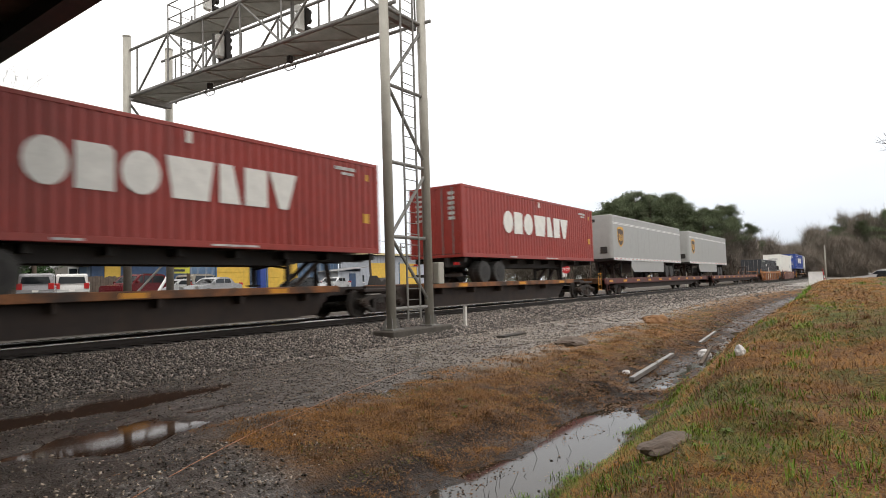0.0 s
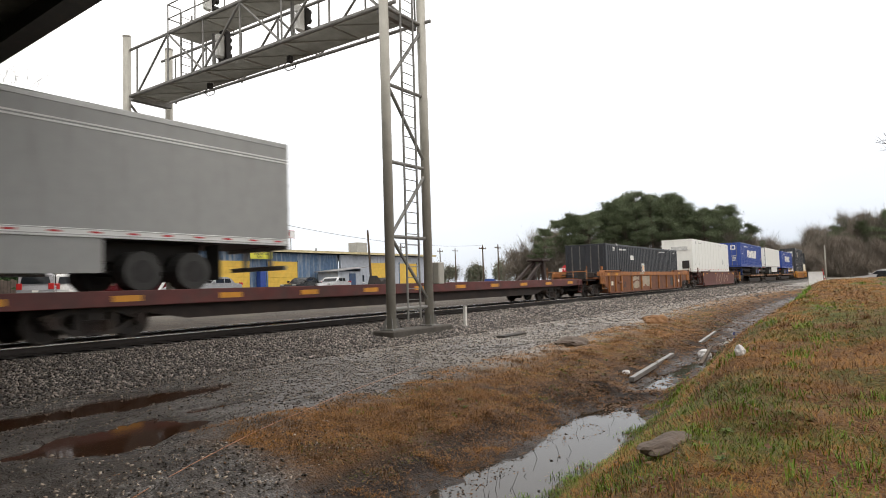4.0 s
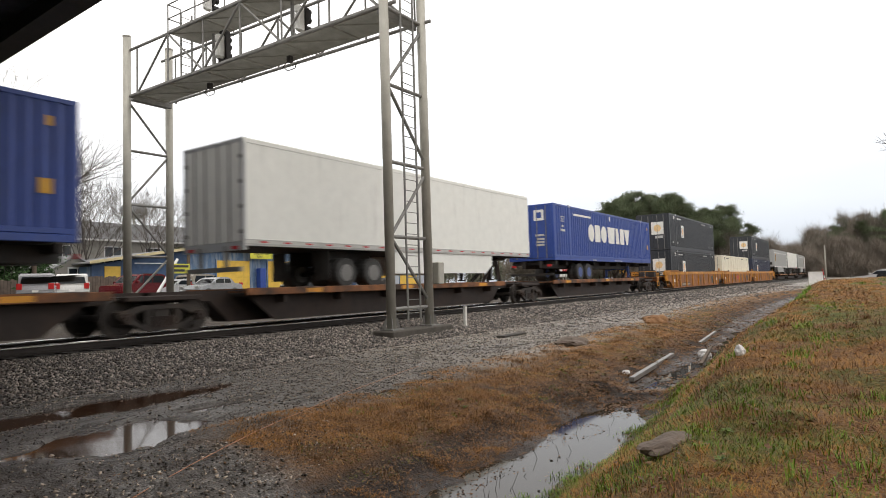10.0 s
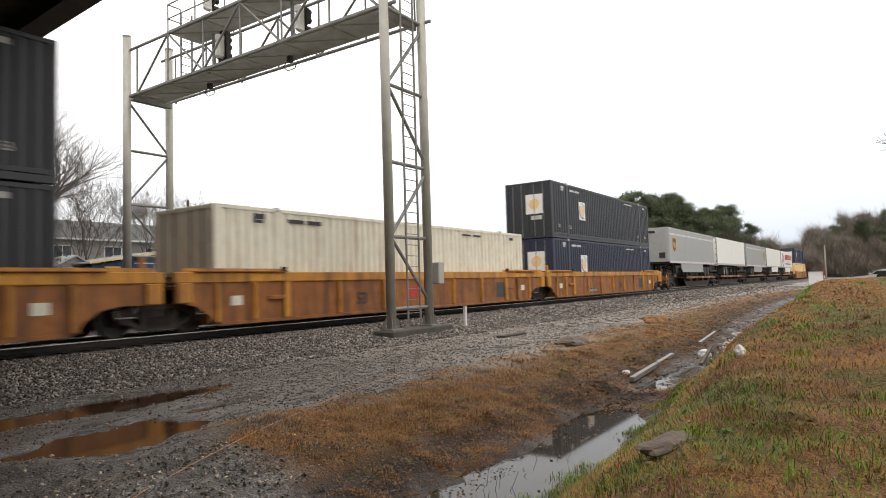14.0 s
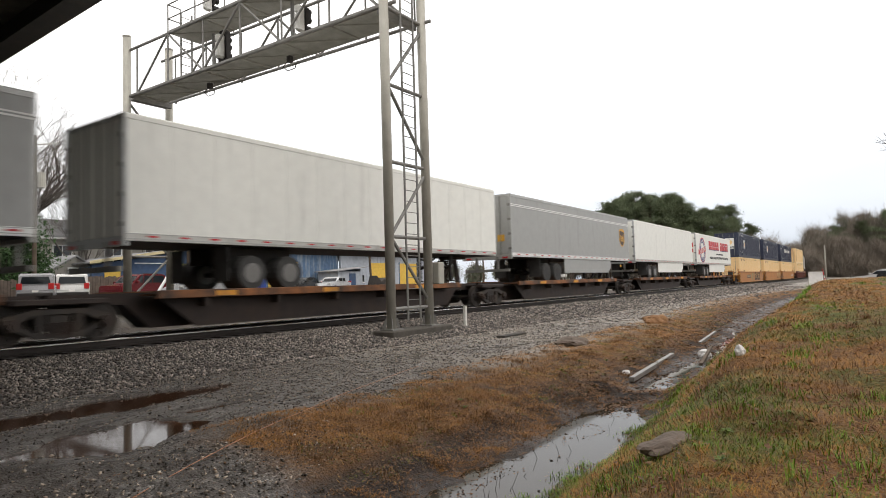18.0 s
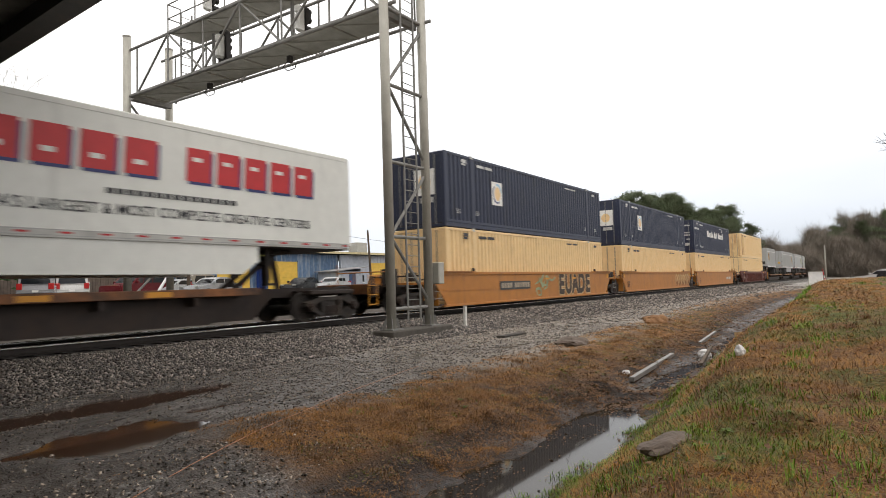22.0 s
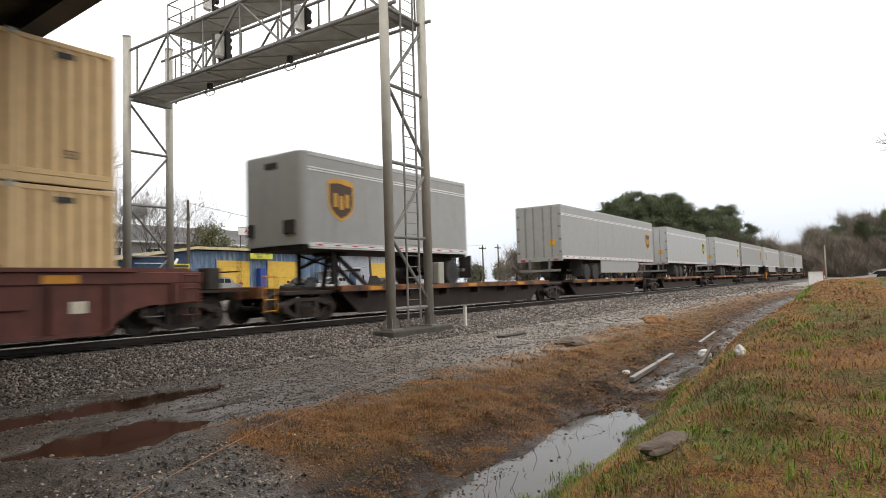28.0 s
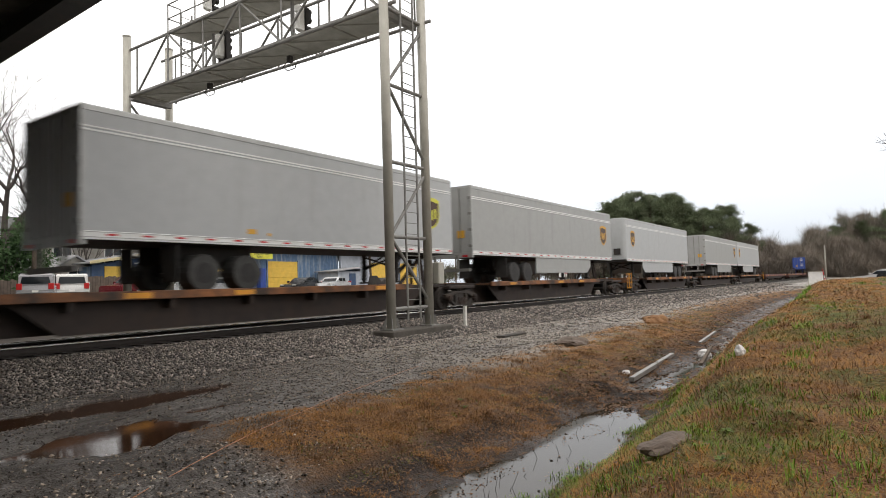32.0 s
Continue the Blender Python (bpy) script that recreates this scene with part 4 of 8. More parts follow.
def company_box(s0, length, paint, wheels_right, rim, colour_word, big):
    c = s0 + length / 2
    ch = chassis("black skeletal container chassis with %s wheels" % ("blue" if rim is M_BRIM else "steel"), length, wheels_right, rim, 2.3 if length < 15 else 3.9)
    rides(ch, c, DECK)
    ct = container("%s corrugated shipping container with white block markings" % colour_word, length, paint, "containers on chassis", posts=length > 15)
    e = length / 2
    word_blocks(ct, -e + (4.56 if length > 15 else 3.3), 1.61, 7.1 if length > 15 else 6.9, 0.98, M_DECAL)
    bars("stencil", [(-0.07, 0.07, 2.47, 2.75)], M_DECAL, ct, -1.302)
    bars("stencil", [(e - 0.75, e - 0.5, 0.95, 1.25)], M_DGOLD, ct, -1.302, "small yellow plate")
    bars("stencil", [(e - 0.62, e - 0.5, 2.3, 2.5)], M_DGOLD, ct, -1.302)
    if length > 15:
        bars("stencil", [(-e + 2.5, -e + 5.0, 2.42, 2.53)], M_DECAL, ct, -1.302)
        lettering("53'", 0.42, M_DECALG, ct, -e + 1.1, -1.302, 2.12, name="stencil")
        bars("stencil", [(-e + 0.85, -e + 1.35, 1.5, 1.62), (-e + 0.95, -e + 1.2, 1.72, 1.82)], M_DECALG, ct, -1.302)
        bm = box(B(), -e - 0.012, -e, -0.75, -0.2, 2.05, 2.6)
        part("end_decal", bm, M_DECAL, ct, "square white plate")
        bm = box(B(), -e - 0.018, -e - 0.008, -0.62, -0.33, 2.18, 2.47)
        part("end_decal", bm, paint, ct)
        plates("end_decal", [(-0.75, -0.75 + ww, z0, z0 + 0.1) for z0, ww in ((1.25, 0.5), (1.05, 0.4), (0.9, 0.45), (0.75, 0.45))], M_DECALG, ct, -e)
        bm = box(B(), -e - 0.012, -e, 0.35, 0.6, 0.7, 1.1)
        part("end_decal", bm, M_DGOLD, ct)
    else:
        bars("stencil", [(e - 2.0, e - 1.1, 2.52, 2.62), (e - 1.7, e - 1.2, 2.38, 2.46)], M_DECALG, ct, -1.302)
        for z0 in (2.5, 2.3, 2.1, 1.9, 1.7, 1.5):
            plates("end_decal", [(-0.95, -0.65, z0, z0 + 0.12), (0.5, 0.95, z0, z0 + 0.09)], M_DECALG, ct, -e)
    bars("side_mark", [(0.6, 2.0, 0.05, 0.1), (-3.0, -2.4, 0.05, 0.1)], M_DECALG, ct, -1.302)
    rides(ct, c, DECK + 1.06)
    return ct


company_box(15.6 - FT45, FT45, M_RED, False, M_DRIM, "red", 1)
company_box(20.6, FT45, M_RED, False, M_DRIM, "red", 1)
for a, b, f, la in ((-1.8, 15.9, False, False), (15.9, 33.4, False, True)):
    spine_unit(a, b, f, la, hitch=b - 1.6, label="yellow-edged brown spine car platform carrying a container chassis")

def parcel_trailer(s0, length, doors_left, paint=M_GREY, skirt=True, lime=False, small=False, setback=3.6, axles=2, big_mark=True, deck=DECK, colour="grey"):
    t = trailer("%s smooth-sided highway trailer with a shield emblem" % colour, length, paint, doors_left, "smooth", skirt, True, M_DRIM, axles, setback)
    e = length / 2
    if not doors_left:
        shield(t, -e + 1.55, 2.64, 1.13 if big_mark else 0.85, 1.3 if big_mark else 1.1)
    else:
        shield(t, e - 1.48, 2.6, 0.98, 1.16, M_DBROWN, M_DLIME if lime else M_DGOLD)
        bm = box(B(), -e - 0.03, -e - 0.012, -0.95, -0.6, 1.85, 2.15)
        part("door_label", bm, M_DGOLD, t, "small yellow label")
    if lime:
        bars("yellow_label", [(-e + 4.1, -e + 4.38, 1.45, 1.58), (-e + 4.75, -e + 4.85, 1.42, 1.5)], M_DGOLD, t, -1.298, "small yellow label")
    rides(t, s0 + length / 2, deck)
    return t


FDECK = 0.99
parcel_trailer(37.5, FT53, False, deck=FDECK, setback=3.5)
parcel_trailer(56.6, FT53, False, deck=FDECK, setback=3.5)
flat_car(35.7, 62.8, [(40.2, 1), (58.9, 1)])
flat_car(64.6, 93.2, [(90.8, -1)])



def stacked(s0, paint, z, label, group="containers in well cars", plate=True, mark=None, doors=True, flat=False, pitch=0.28):
    ct = container(label, FT53, paint, group, posts=True, doors=doors, flat_side=flat, pitch=pitch)
    e = FT53 / 2
    codes(ct, FT53, M_DECALG if paint not in (M_CREAM, M_PALE) else M_DDARK)
    if plate:
        sun_plate(ct, -e + 3.97, 1.6, 0.88, 1.0)
        end_plate(ct, -e, -0.35, 1.75, 0.95, 1.0)
        part("end_decal", box(B(), -e - 0.012, -e, -0.75, -0.15, 0.95, 1.15), M_DECALG, ct)
    if mark == "name":
        for x0, n_, tall in ((-e + 5.3, 7, (0, 1, 5)), (-e + 8.45, 4, (0, 3)), (-e + 10.35, 5, (0, 4))):
            step = 0.405 if n_ == 7 else (0.39 if n_ == 4 else 0.5)
            bars("name_bar", [(x0 + i * step, x0 + i * step + step * 0.72, 1.6, 2.02 + (0.18 if i in tall else 0)) for i in range(n_)], M_DECAL, ct, -1.303, "row of plain white bars")
        bm = slab(B(), [(4.05, 2.42), (4.2, 2.26), (4.35, 2.42), (4.2, 2.58)], -1.306, -1.3)
        part("name_bar", bm, M_DECAL, ct)
        bars("stencil", [(-e + 0.35 + i * 0.17, -e + 0.35 + i * 0.17 + 0.12, 2.1, 2.27) for i in range(10)], M_DECALG, ct, -1.303)
        bars("stencil", [(-e + 2.35 + i * 0.2, -e + 2.35 + i * 0.2 + 0.14, 0.5, 0.6) for i in range(6)], M_DECALG, ct, -1.302)
        for z0, ya, yb in ((2.36, -0.95, 0.1), (1.72, -0.95, -0.1), (1.5, -0.95, 0.0), (1.12, -0.9, -0.6), (1.12, -0.45, 0.0)):
            n_ = max(2, round((yb - ya) / 0.13))
            plates("end_decal", [(ya + k * (yb - ya) / n_, ya + (k + 0.75) * (yb - ya) / n_, z0, z0 + 0.12) for k in range(n_)], M_DECALG, ct, -e)
        plates("end_decal", [(-0.9, -0.5, 0.62, 0.86)], M_DECALG, ct, -e)
        bm = box(B(), -e - 0.012, -e - 0.002, -0.16, 0.16, -0.16, 0.16)
        bmesh.ops.rotate(bm, verts=bm.verts, cent=(-e, 0, 0), matrix=Matrix.Rotation(radians(45), 3, "X"))
        bmesh.ops.translate(bm, verts=bm.verts, vec=(0, 0.85, 2.3))
        part("end_decal", bm, M_DECAL, ct, "white diamond emblem")
    rides(ct, s0 + e, z)
    return ct


# single dark container low in a rust-orange well
ct = stacked(97.3, M_BLACK, 0.235, "charcoal corrugated container sitting low in a well car", plate=False, pitch=0.34)
bars("stencil", [(-3.6, -2.95, 1.95, 2.25)], M_DECAL, ct, -1.303, "faded white plate")
sun_plate(ct, -1.0, 1.45, 0.62, 0.6)
wr = well_unit(95.9, 115.9, 97.0, 113.7, M_WELLR, M_WELLO, True, True, True, "rust-orange well car with ribbed sides and faded panels", [("text", 99.9, "53")])
c = (95.9 + 115.9) / 2
for pts in (((101.62, 0.62), (101.75, 0.38), (102.4, 0.33), (102.9, 0.42), (102.95, 0.75), (102.5, 0.85), (102.1, 0.78)), ((101.62, 0.82), (102.1, 0.86), (102.45, 0.92), (102.95, 0.86), (102.9, 1.12), (102.6, 1.06), (102.2, 1.14), (101.7, 1.08)), ((103.45, 0.85), (103.72, 0.8), (103.66, 0.42), (104.0, 0.46), (104.3, 0.62), (104.62, 0.44), (105.1, 0.42), (105.3, 0.8), (105.32, 1.13), (103.42, 1.13)), ((105.05, 1.16), (105.35, 1.16), (105.3, 0.9), (105.12, 0.85))):
    poly("faded_patch", [(x - c, z) for x, z in pts], M_TAN, wr, -1.453, "pale painted-over patch")
bars("bare_patch", [(103.0 - c, 103.9 - c, 1.24, 1.38)], M_TAN, wr, -1.503, "bare worn patch on the chord")
# white container on a brown container flat car
t = stacked(118.75, M_WHITE, 1.42, "white smooth-sided refrigerated container on a flat car", plate=False, doors=False, flat=True)
e = FT53 / 2
for k in range(1, 13):
    part("side_post", box(B(), -e + k * FT53 / 13 - 0.03, -e + k * FT53 / 13 + 0.03, -1.300, -1.288, 0.3, 2.75), M_WHITE, t)
bars("reflector_tape", [(-e + 0.8 + i * 1.2, -e + 1.1 + i * 1.2, 0.17, 0.22) for i in range(13)], M_RTAPE, t, -1.31)
for i, (x, z) in enumerate(((4.6, 0.95), (4.85, 1.15), (4.85, 0.75), (5.1, 0.95))):
    poly("placard", [(x - 0.17, z), (x, z - 0.17), (x + 0.17, z), (x, z + 0.17)], M_DECALG, t, -1.304)
part("end_panel", box(B(), -e - 0.03, -e, -0.9, 0.5, 1.9, 2.25), M_DECALG, t, "grey lettered panel")
part("reefer_unit", box(B(), -e - 0.06, -e, -1.0, -0.4, 0.3, 1.0, 0.02), M_DARK, t)
wb = well_unit(119.8, 138.6, 121.8, 136.6, M_WELLB, M_WELLB, True, True, False, "brown container flat car with graffiti along its deep side", [("bars", 132.0, 0)])
M_SPRAY = mat("faded tan spray paint", (0.36, 0.24, 0.17), 0.7, vary=0.35, fine=14, bump=0.0)
M_SPRAYD = mat("dark spray paint", (0.05, 0.03, 0.02), 0.7, vary=0.4, fine=14, bump=0.0)
ox = 127.2 - 129.2
scribble("graffiti", [[(ox, 0.3), (ox + 0.25, 0.75), (ox + 0.75, 1.12), (ox + 1.1, 1.2)], [(ox + 0.75, 0.38), (ox + 0.8, 0.6), (ox + 0.95, 0.75)], [(ox + 2.3, 1.1), (ox + 1.75, 0.95), (ox + 1.6, 0.62), (ox + 1.8, 0.36), (ox + 2.2, 0.34)], [(ox + 2.5, 0.4), (ox + 2.85, 0.8), (ox + 3.4, 1.18)], [(ox + 2.1, 1.05), (ox + 2.5, 0.66), (ox + 2.9, 0.9), (ox + 3.1, 1.1)], [(ox + 3.3, 0.36), (ox + 3.45, 0.7)], [(ox + 4.5, 1.18), (ox + 4.05, 0.9), (ox + 4.0, 0.5), (ox + 4.3, 0.34)], [(ox + 4.4, 0.75), (ox + 4.9, 0.7), (ox + 5.4, 1.0), (ox + 5.9, 0.8), (ox + 5.5, 0.55), (ox + 6.0, 0.5)]], 0.07, M_SPRAY, wb, -1.456, "looping tan graffiti strokes")
bars("yellow_mark", [(xx, xx + 0.55, 1.2, 1.3) for xx in (-6.4, -2.6, 0.8, 4.0, 6.0)], M_YELLOW, wb, -1.506)

company_box(142.6, FT53, M_BLUE, True, M_BRIM, "blue", 1)
company_box(197.75 - FT53, FT53, M_BLUE, False, M_BRIM, "blue", 1)


def plain_trailer(s0, skirt=True, style="smooth", setback=4.2, paint=None, label="white smooth-sided highway trailer with closed rear doors"):
    t = trailer(label, FT53, paint or M_WHITE, True, style, skirt, False, M_RIM, 2, setback)
    rides(t, s0 + FT53 / 2, DECK)
    return t


plain_trailer(162.8, True, setback=4.4)
for a, b, f, la in ((142.4, 160.7, True, False), (160.7, 179.1, False, False), (179.1, 197.6, False, True)):
    spine_unit(a, b, f, la, deck=(a + 2.2, b - 3.0) if f is False else (a + 6.5, b - 1.4), hitch=(b - 1.5) if not f else a + 2.4)

stacked(203.2, M_BLACK, 0.235, "charcoal corrugated container at the bottom of a double stack")
stacked(203.2, M_BLACK, 3.16, "charcoal corrugated container on top of a double stack", "upper containers")
stacked(222.9, M_PALE, 0.235, "faded ivory container with grey stains low in a well car", plate=False)
stacked(242.4, M_NAVY, 0.235, "navy corrugated container at the bottom of a double stack")
stacked(242.4, M_BLACK, 3.16, "charcoal corrugated container on top of a double stack", "upper containers")
YL = "yellow-orange well car with ribbed sides and rust streaks"
well_unit(200.8, 221.6, 202.6, 219.7, M_WELLS, M_WELLY, True, False, True, YL, [("panel", 207.05, 5), ("panel", 205.6, 4), ("text", 212.0, "53")])
well_unit(221.6, 241.0, 222.7, 239.4, M_WELLS, M_WELLY, False, False, True, YL, [("red", 230.2, 4), ("text", 228.0, "53")])
well_unit(241.0, 260.2, 242.1, 258.5, M_WELLS, M_WELLY, False, True, True, YL, [("panel", 246.6, 5), ("text", 251.6, "53")])

parcel_trailer(263.8, FT53, False, setback=3.2)
plain_trailer(281.7, False, "posted", setback=4.0, label="white post-sided highway trailer with faded rear doors")
parcel_trailer(299.1, FT53, True, setback=4.2)
plain_trailer(316.3, True, setback=3.9)
craft = plain_trailer(333.7, True, setback=3.7, label="white highway trailer with large red and blue printed lettering")
e = FT53 / 2
Y0 = -1.304
BX, BZ = -e + 2.5, 2.45
poly("print", arc_pts(BX, BZ, 1.1, 1.1, 0.7, 0.7, 0, 359, 40), M_DBLUE, craft, Y0, "round blue badge")
poly("print", arc_pts(BX, BZ, 1.18, 1.18, 1.105, 1.105, 0, 359, 40), M_DRED, craft, Y0)
poly("print", [(BX - 1.75, BZ - 0.42), (BX - 1.3, BZ - 0.36), (BX - 1.35, BZ - 0.46), (BX + 1.42, BZ - 0.02), (BX + 1.38, BZ + 0.42), (BX - 1.3, BZ), (BX - 1.7, BZ + 0.02), (BX - 1.55, BZ - 0.2)], M_DRED, craft, Y0 - 0.005, "red banner")
tx = lettering("EVERYDAY!", 0.5, M_DECAL, craft, BX, Y0 - 0.012, BZ, name="banner_text")
tx.matrix_basis = pose(BX + 0.08, Y0 - 0.012, BZ - 0.02, 90, -9, 0)
for word, mid, step in (("SUPER SAVINGS", 90, -10.5), ("SUPER SELECTION", 270, 9.5)):
    for i, ch_ in enumerate(word):
        if ch_ == " ":
            continue
        ang = mid + (i - (len(word) - 1) / 2) * step
        o = lettering(ch_, 0.3, M_DECAL, craft, 0, 0, 0, name="badge_text")
        o.matrix_basis = pose(BX + 0.89 * math.cos(radians(ang)), Y0 - 0.008, BZ + 0.89 * math.sin(radians(ang)), 90, 90 - ang if mid == 90 else -(ang - 270), 0)
for i in range(5):
    for m_, dx, dz, yy in ((M_DBLUE, 0.07, -0.07, Y0), (M_DRED, 0, 0, Y0 - 0.006)):
        x = -e + 5.25 + i * 0.93
        poly("name_block", [(x + dx, 2.62 + dz), (x + 0.74 + dx, 2.62 + dz), (x + 0.78 + dx, 3.42 + dz), (x + 0.04 + dx, 3.42 + dz)], m_, craft, yy)
        x = -e + 10.45 + i * 0.83
        poly("name_block", [(x + dx, 2.62 + dz), (x + 0.66 + dx, 2.62 + dz), (x + 0.70 + dx, 3.42 + dz), (x + 0.04 + dx, 3.42 + dz)], m_, craft, yy)
        x = -e + 5.47 + i * 0.93
        if m_ is M_DRED:
            poly("name_gap", [(x, 2.84), (x + 0.26, 2.84), (x + 0.26, 2.95), (x, 2.95)], M_WHITE, craft, yy - 0.005)
            x = -e + 10.64 + i * 0.83
            poly("name_gap", [(x, 3.1), (x + 0.24, 3.1), (x + 0.24, 3.2), (x, 3.2)], M_WHITE, craft, yy - 0.005)
bars("web_line", [(-e + 8.6 + i * 0.22, -e + 8.77 + i * 0.22, 2.14, 2.26) for i in range(15)], M_DDARK, craft, Y0)
lettering("AMERICA'S LARGEST & MOST COMPLETE CREATIVE CENTERS", 0.325, M_DDARK, craft, -e + 9.9, Y0, 1.8, name="print")
part("door_print", box(B(), -e - 0.03, -e - 0.012, -1.05, 0.9, 2.7, 3.1), M_DRED, craft)
part("door_print", box(B(), -e - 0.03, -e - 0.012, -1.05, 0.4, 2.2, 2.55), M_DRED, craft)
TR = (264.2, 280.5, 297.6, 315.1, 332.4, 349.1)
for i in range(5):
    a, b = TR[i], TR[i + 1]
    spine_unit(a, b, i == 0, i == 4, deck=(a + 4.5, b - 1.2) if i == 0 else (a + 2.0, b - 3.0), hitch=a + 1.6 if i == 0 else b - 1.4, label="dark brown spine car platform with orange safety marks")

for s0 in (354.95, 374.65):
    stacked(s0, M_CREAM, 0.235, "cream corrugated container at the bottom of a double stack", plate=False)
    stacked(s0, M_NAVY, 3.16, "navy corrugated container on top of a double stack", "upper containers")
stacked(394.2, M_CREAM, 0.235, "cream corrugated container at the bottom of a double stack", plate=False)
stacked(394.2, M_NAVY, 3.16, "navy corrugated container with white bar markings", "upper containers", plate=False, mark="name")
NL = "clean orange well car with smooth folded sides"
wn1 = well_unit(353.2, 373.6, 354.25, 371.5, M_WELLN, M_WELLN, True, False, False, NL)
mid1 = (353.2 + 373.6) / 2
M_HALO = mat("cream outline paint", (0.55, 0.40, 0.22), 0.7, vary=0.2, bump=0.0)
for i, ch_ in enumerate("EUADE"):
    for m_, grow_, yy in ((M_HALO, 0.13, -1.476), (M_SPRAYD, 0.07, -1.480)):
        o = lettering(ch_, 1.46, m_, wn1, 364.85 - mid1 + i * 0.86, yy, 0.78, "dark sprayed letter with a cream outline" if m_ is M_SPRAYD else "", name="graffiti")
        o.data.offset = grow_
        o.scale = (0.82, 0.95, 1.0)
bars("number_panel", [(358.6 - mid1, 361.4 - mid1, 0.66, 1.02)], M_BARE, wn1, -1.4725, "dark panel with worn white stencils")
bars("stencil", [(358.75 - mid1 + 0.24 * i + (0.2 if i > 3 else 0.0), 358.93 - mid1 + 0.24 * i + (0.2 if i > 3 else 0.0), 0.74, 0.95) for i in range(10)], M_TAN, wn1, -1.478)
M_MINT = mat("pale green spray paint", (0.26, 0.30, 0.17), 0.7, vary=0.3, fine=14, bump=0.0)
gx = 361.9 - mid1
scribble("graffiti", [[(gx, 0.85), (gx + 0.5, 1.0), (gx + 0.9, 1.25), (gx + 0.7, 0.9), (gx + 1.2, 0.8), (gx + 1.5, 1.1)], [(gx + 0.2, 0.35), (gx + 0.1, 0.6), (gx + 0.5, 0.62), (gx + 0.6, 0.35), (gx + 0.3, 0.33)], [(gx + 0.9, 0.6), (gx + 1.3, 0.75), (gx + 1.2, 1.2), (gx + 1.8, 1.0), (gx + 2.2, 1.15)], [(gx + 0.4, 1.15), (gx + 0.8, 0.7), (gx + 1.0, 1.0)]], 0.06, M_MINT, wn1, -1.4755, "pale green sprayed scrawl")
bars("yellow_mark", [(363.0 - mid1, 363.45 - mid1, 1.05, 1.14), (366.2 - mid1, 366.65 - mid1, 1.05, 1.14)], M_YELLOW, wn1, -1.484)
wn2 = well_unit(373.6, 393.0, 374.4, 391.1, M_WELLN, M_WELLN, False, False, False, NL, [("text", 375.2, "53")])
ox = 386.6 - 383.3
scribble("graffiti", [[(ox + 0.7 * k, 0.4 + 0.1 * (k % 2)), (ox + 0.7 * k - 0.15, 0.8), (ox + 0.7 * k + 0.2, 1.15), (ox + 0.7 * k + 0.5, 0.95), (ox + 0.7 * k + 0.2, 0.7), (ox + 0.7 * k + 0.55, 0.42), (ox + 0.7 * k + 0.7, 0.6)] for k in range(6)], 0.075, mat("cream spray paint", (0.5, 0.34, 0.16), 0.7, vary=0.3, bump=0.0), wn2, -1.478, "cream graffiti loops")
scribble("graffiti", [[(ox + 0.9 * k + 0.1, 0.3), (ox + 0.9 * k + 0.3, 0.62), (ox + 0.9 * k + 0.5, 0.34)] for k in range(5)], 0.09, mat("brown spray paint", (0.2, 0.085, 0.025), 0.7, vary=0.3, bump=0.0), wn2, -1.482)
well_unit(393.0, 411.6, 394.0, 410.6, M_WELLN, M_WELLN, False, True, False, NL, [("text", 395.0, "53"), ("bars", 406.8, 4), ("bars", 407.9, 6)])
stacked(417.85, M_CREAM, 0.235, "rust-stained cream container at the bottom of a double stack", plate=False)
rusted = stacked(417.85, M_CREAM, 3.16, "rust-stained cream container on top of a double stack", "upper containers", plate=False)
for o in rusted.children:
    if o.name.split(".")[0] in ("door", "end_header") or o.name.startswith("side_panel") and o is next(c for c in rusted.children if c.name.startswith("side_panel")):
        o.data.materials[0] = M_CREAMR
well_unit(415.6, 435.7, 417.2, 433.9, M_WELLB, M_WELLB, True, True, True, "brown well car with close ribs", pitch=0.62)

parcel_trailer(439.3, FT28, False, skirt=False, setback=0.95, axles=1)
parcel_trailer(457.0, FT53, True, setback=4.0)
parcel_trailer(476.8, FT45, True, skirt=False, lime=True, setback=3.3, paint=M_LGREY, colour="light grey")
parcel_trailer(494.3, FT45, True, skirt=False, lime=True, setback=3.5, paint=M_LGREY, colour="light grey")
parcel_trailer(509.3, FT53, True, setback=4.2)
TR = (439.6, 456.2, 473.4, 490.9, 508.7, 526.4)
for i in range(5):
    a, b = TR[i], TR[i + 1]
    spine_unit(a, b, i == 0, i == 4, deck=(a + 1.2, b - 1.2) if i == 0 else (a + 2.0, b - 3.6), hitch=a + 2.0 if i == 0 else b - 1.4)
parcel_trailer(527.9, FT53, False, paint=M_LGREY, colour="light grey", setback=3.4, big_mark=False)
parcel_trailer(550.9, FT53, True, setback=3.8)
parcel_trailer(567.3, FT53, False, paint=M_LGREY, colour="light grey", setback=3.8, big_mark=False)
TR = (530.0, 547.0, 566.9, 584.5)
for i in range(3):
    spine_unit(TR[i], TR[i + 1], i == 0, i == 2)
flat_car(587.5, 613.5, [(590.5, 1)])
flat_car(615.3, 641.5, [(638.8, -1)])
company_box(663.0, FT53, M_BLUE, True, M_BRIM, "blue", 1)
flat_car(643.3, 660.6)
spine_unit(663.5, 680.5, True, True)

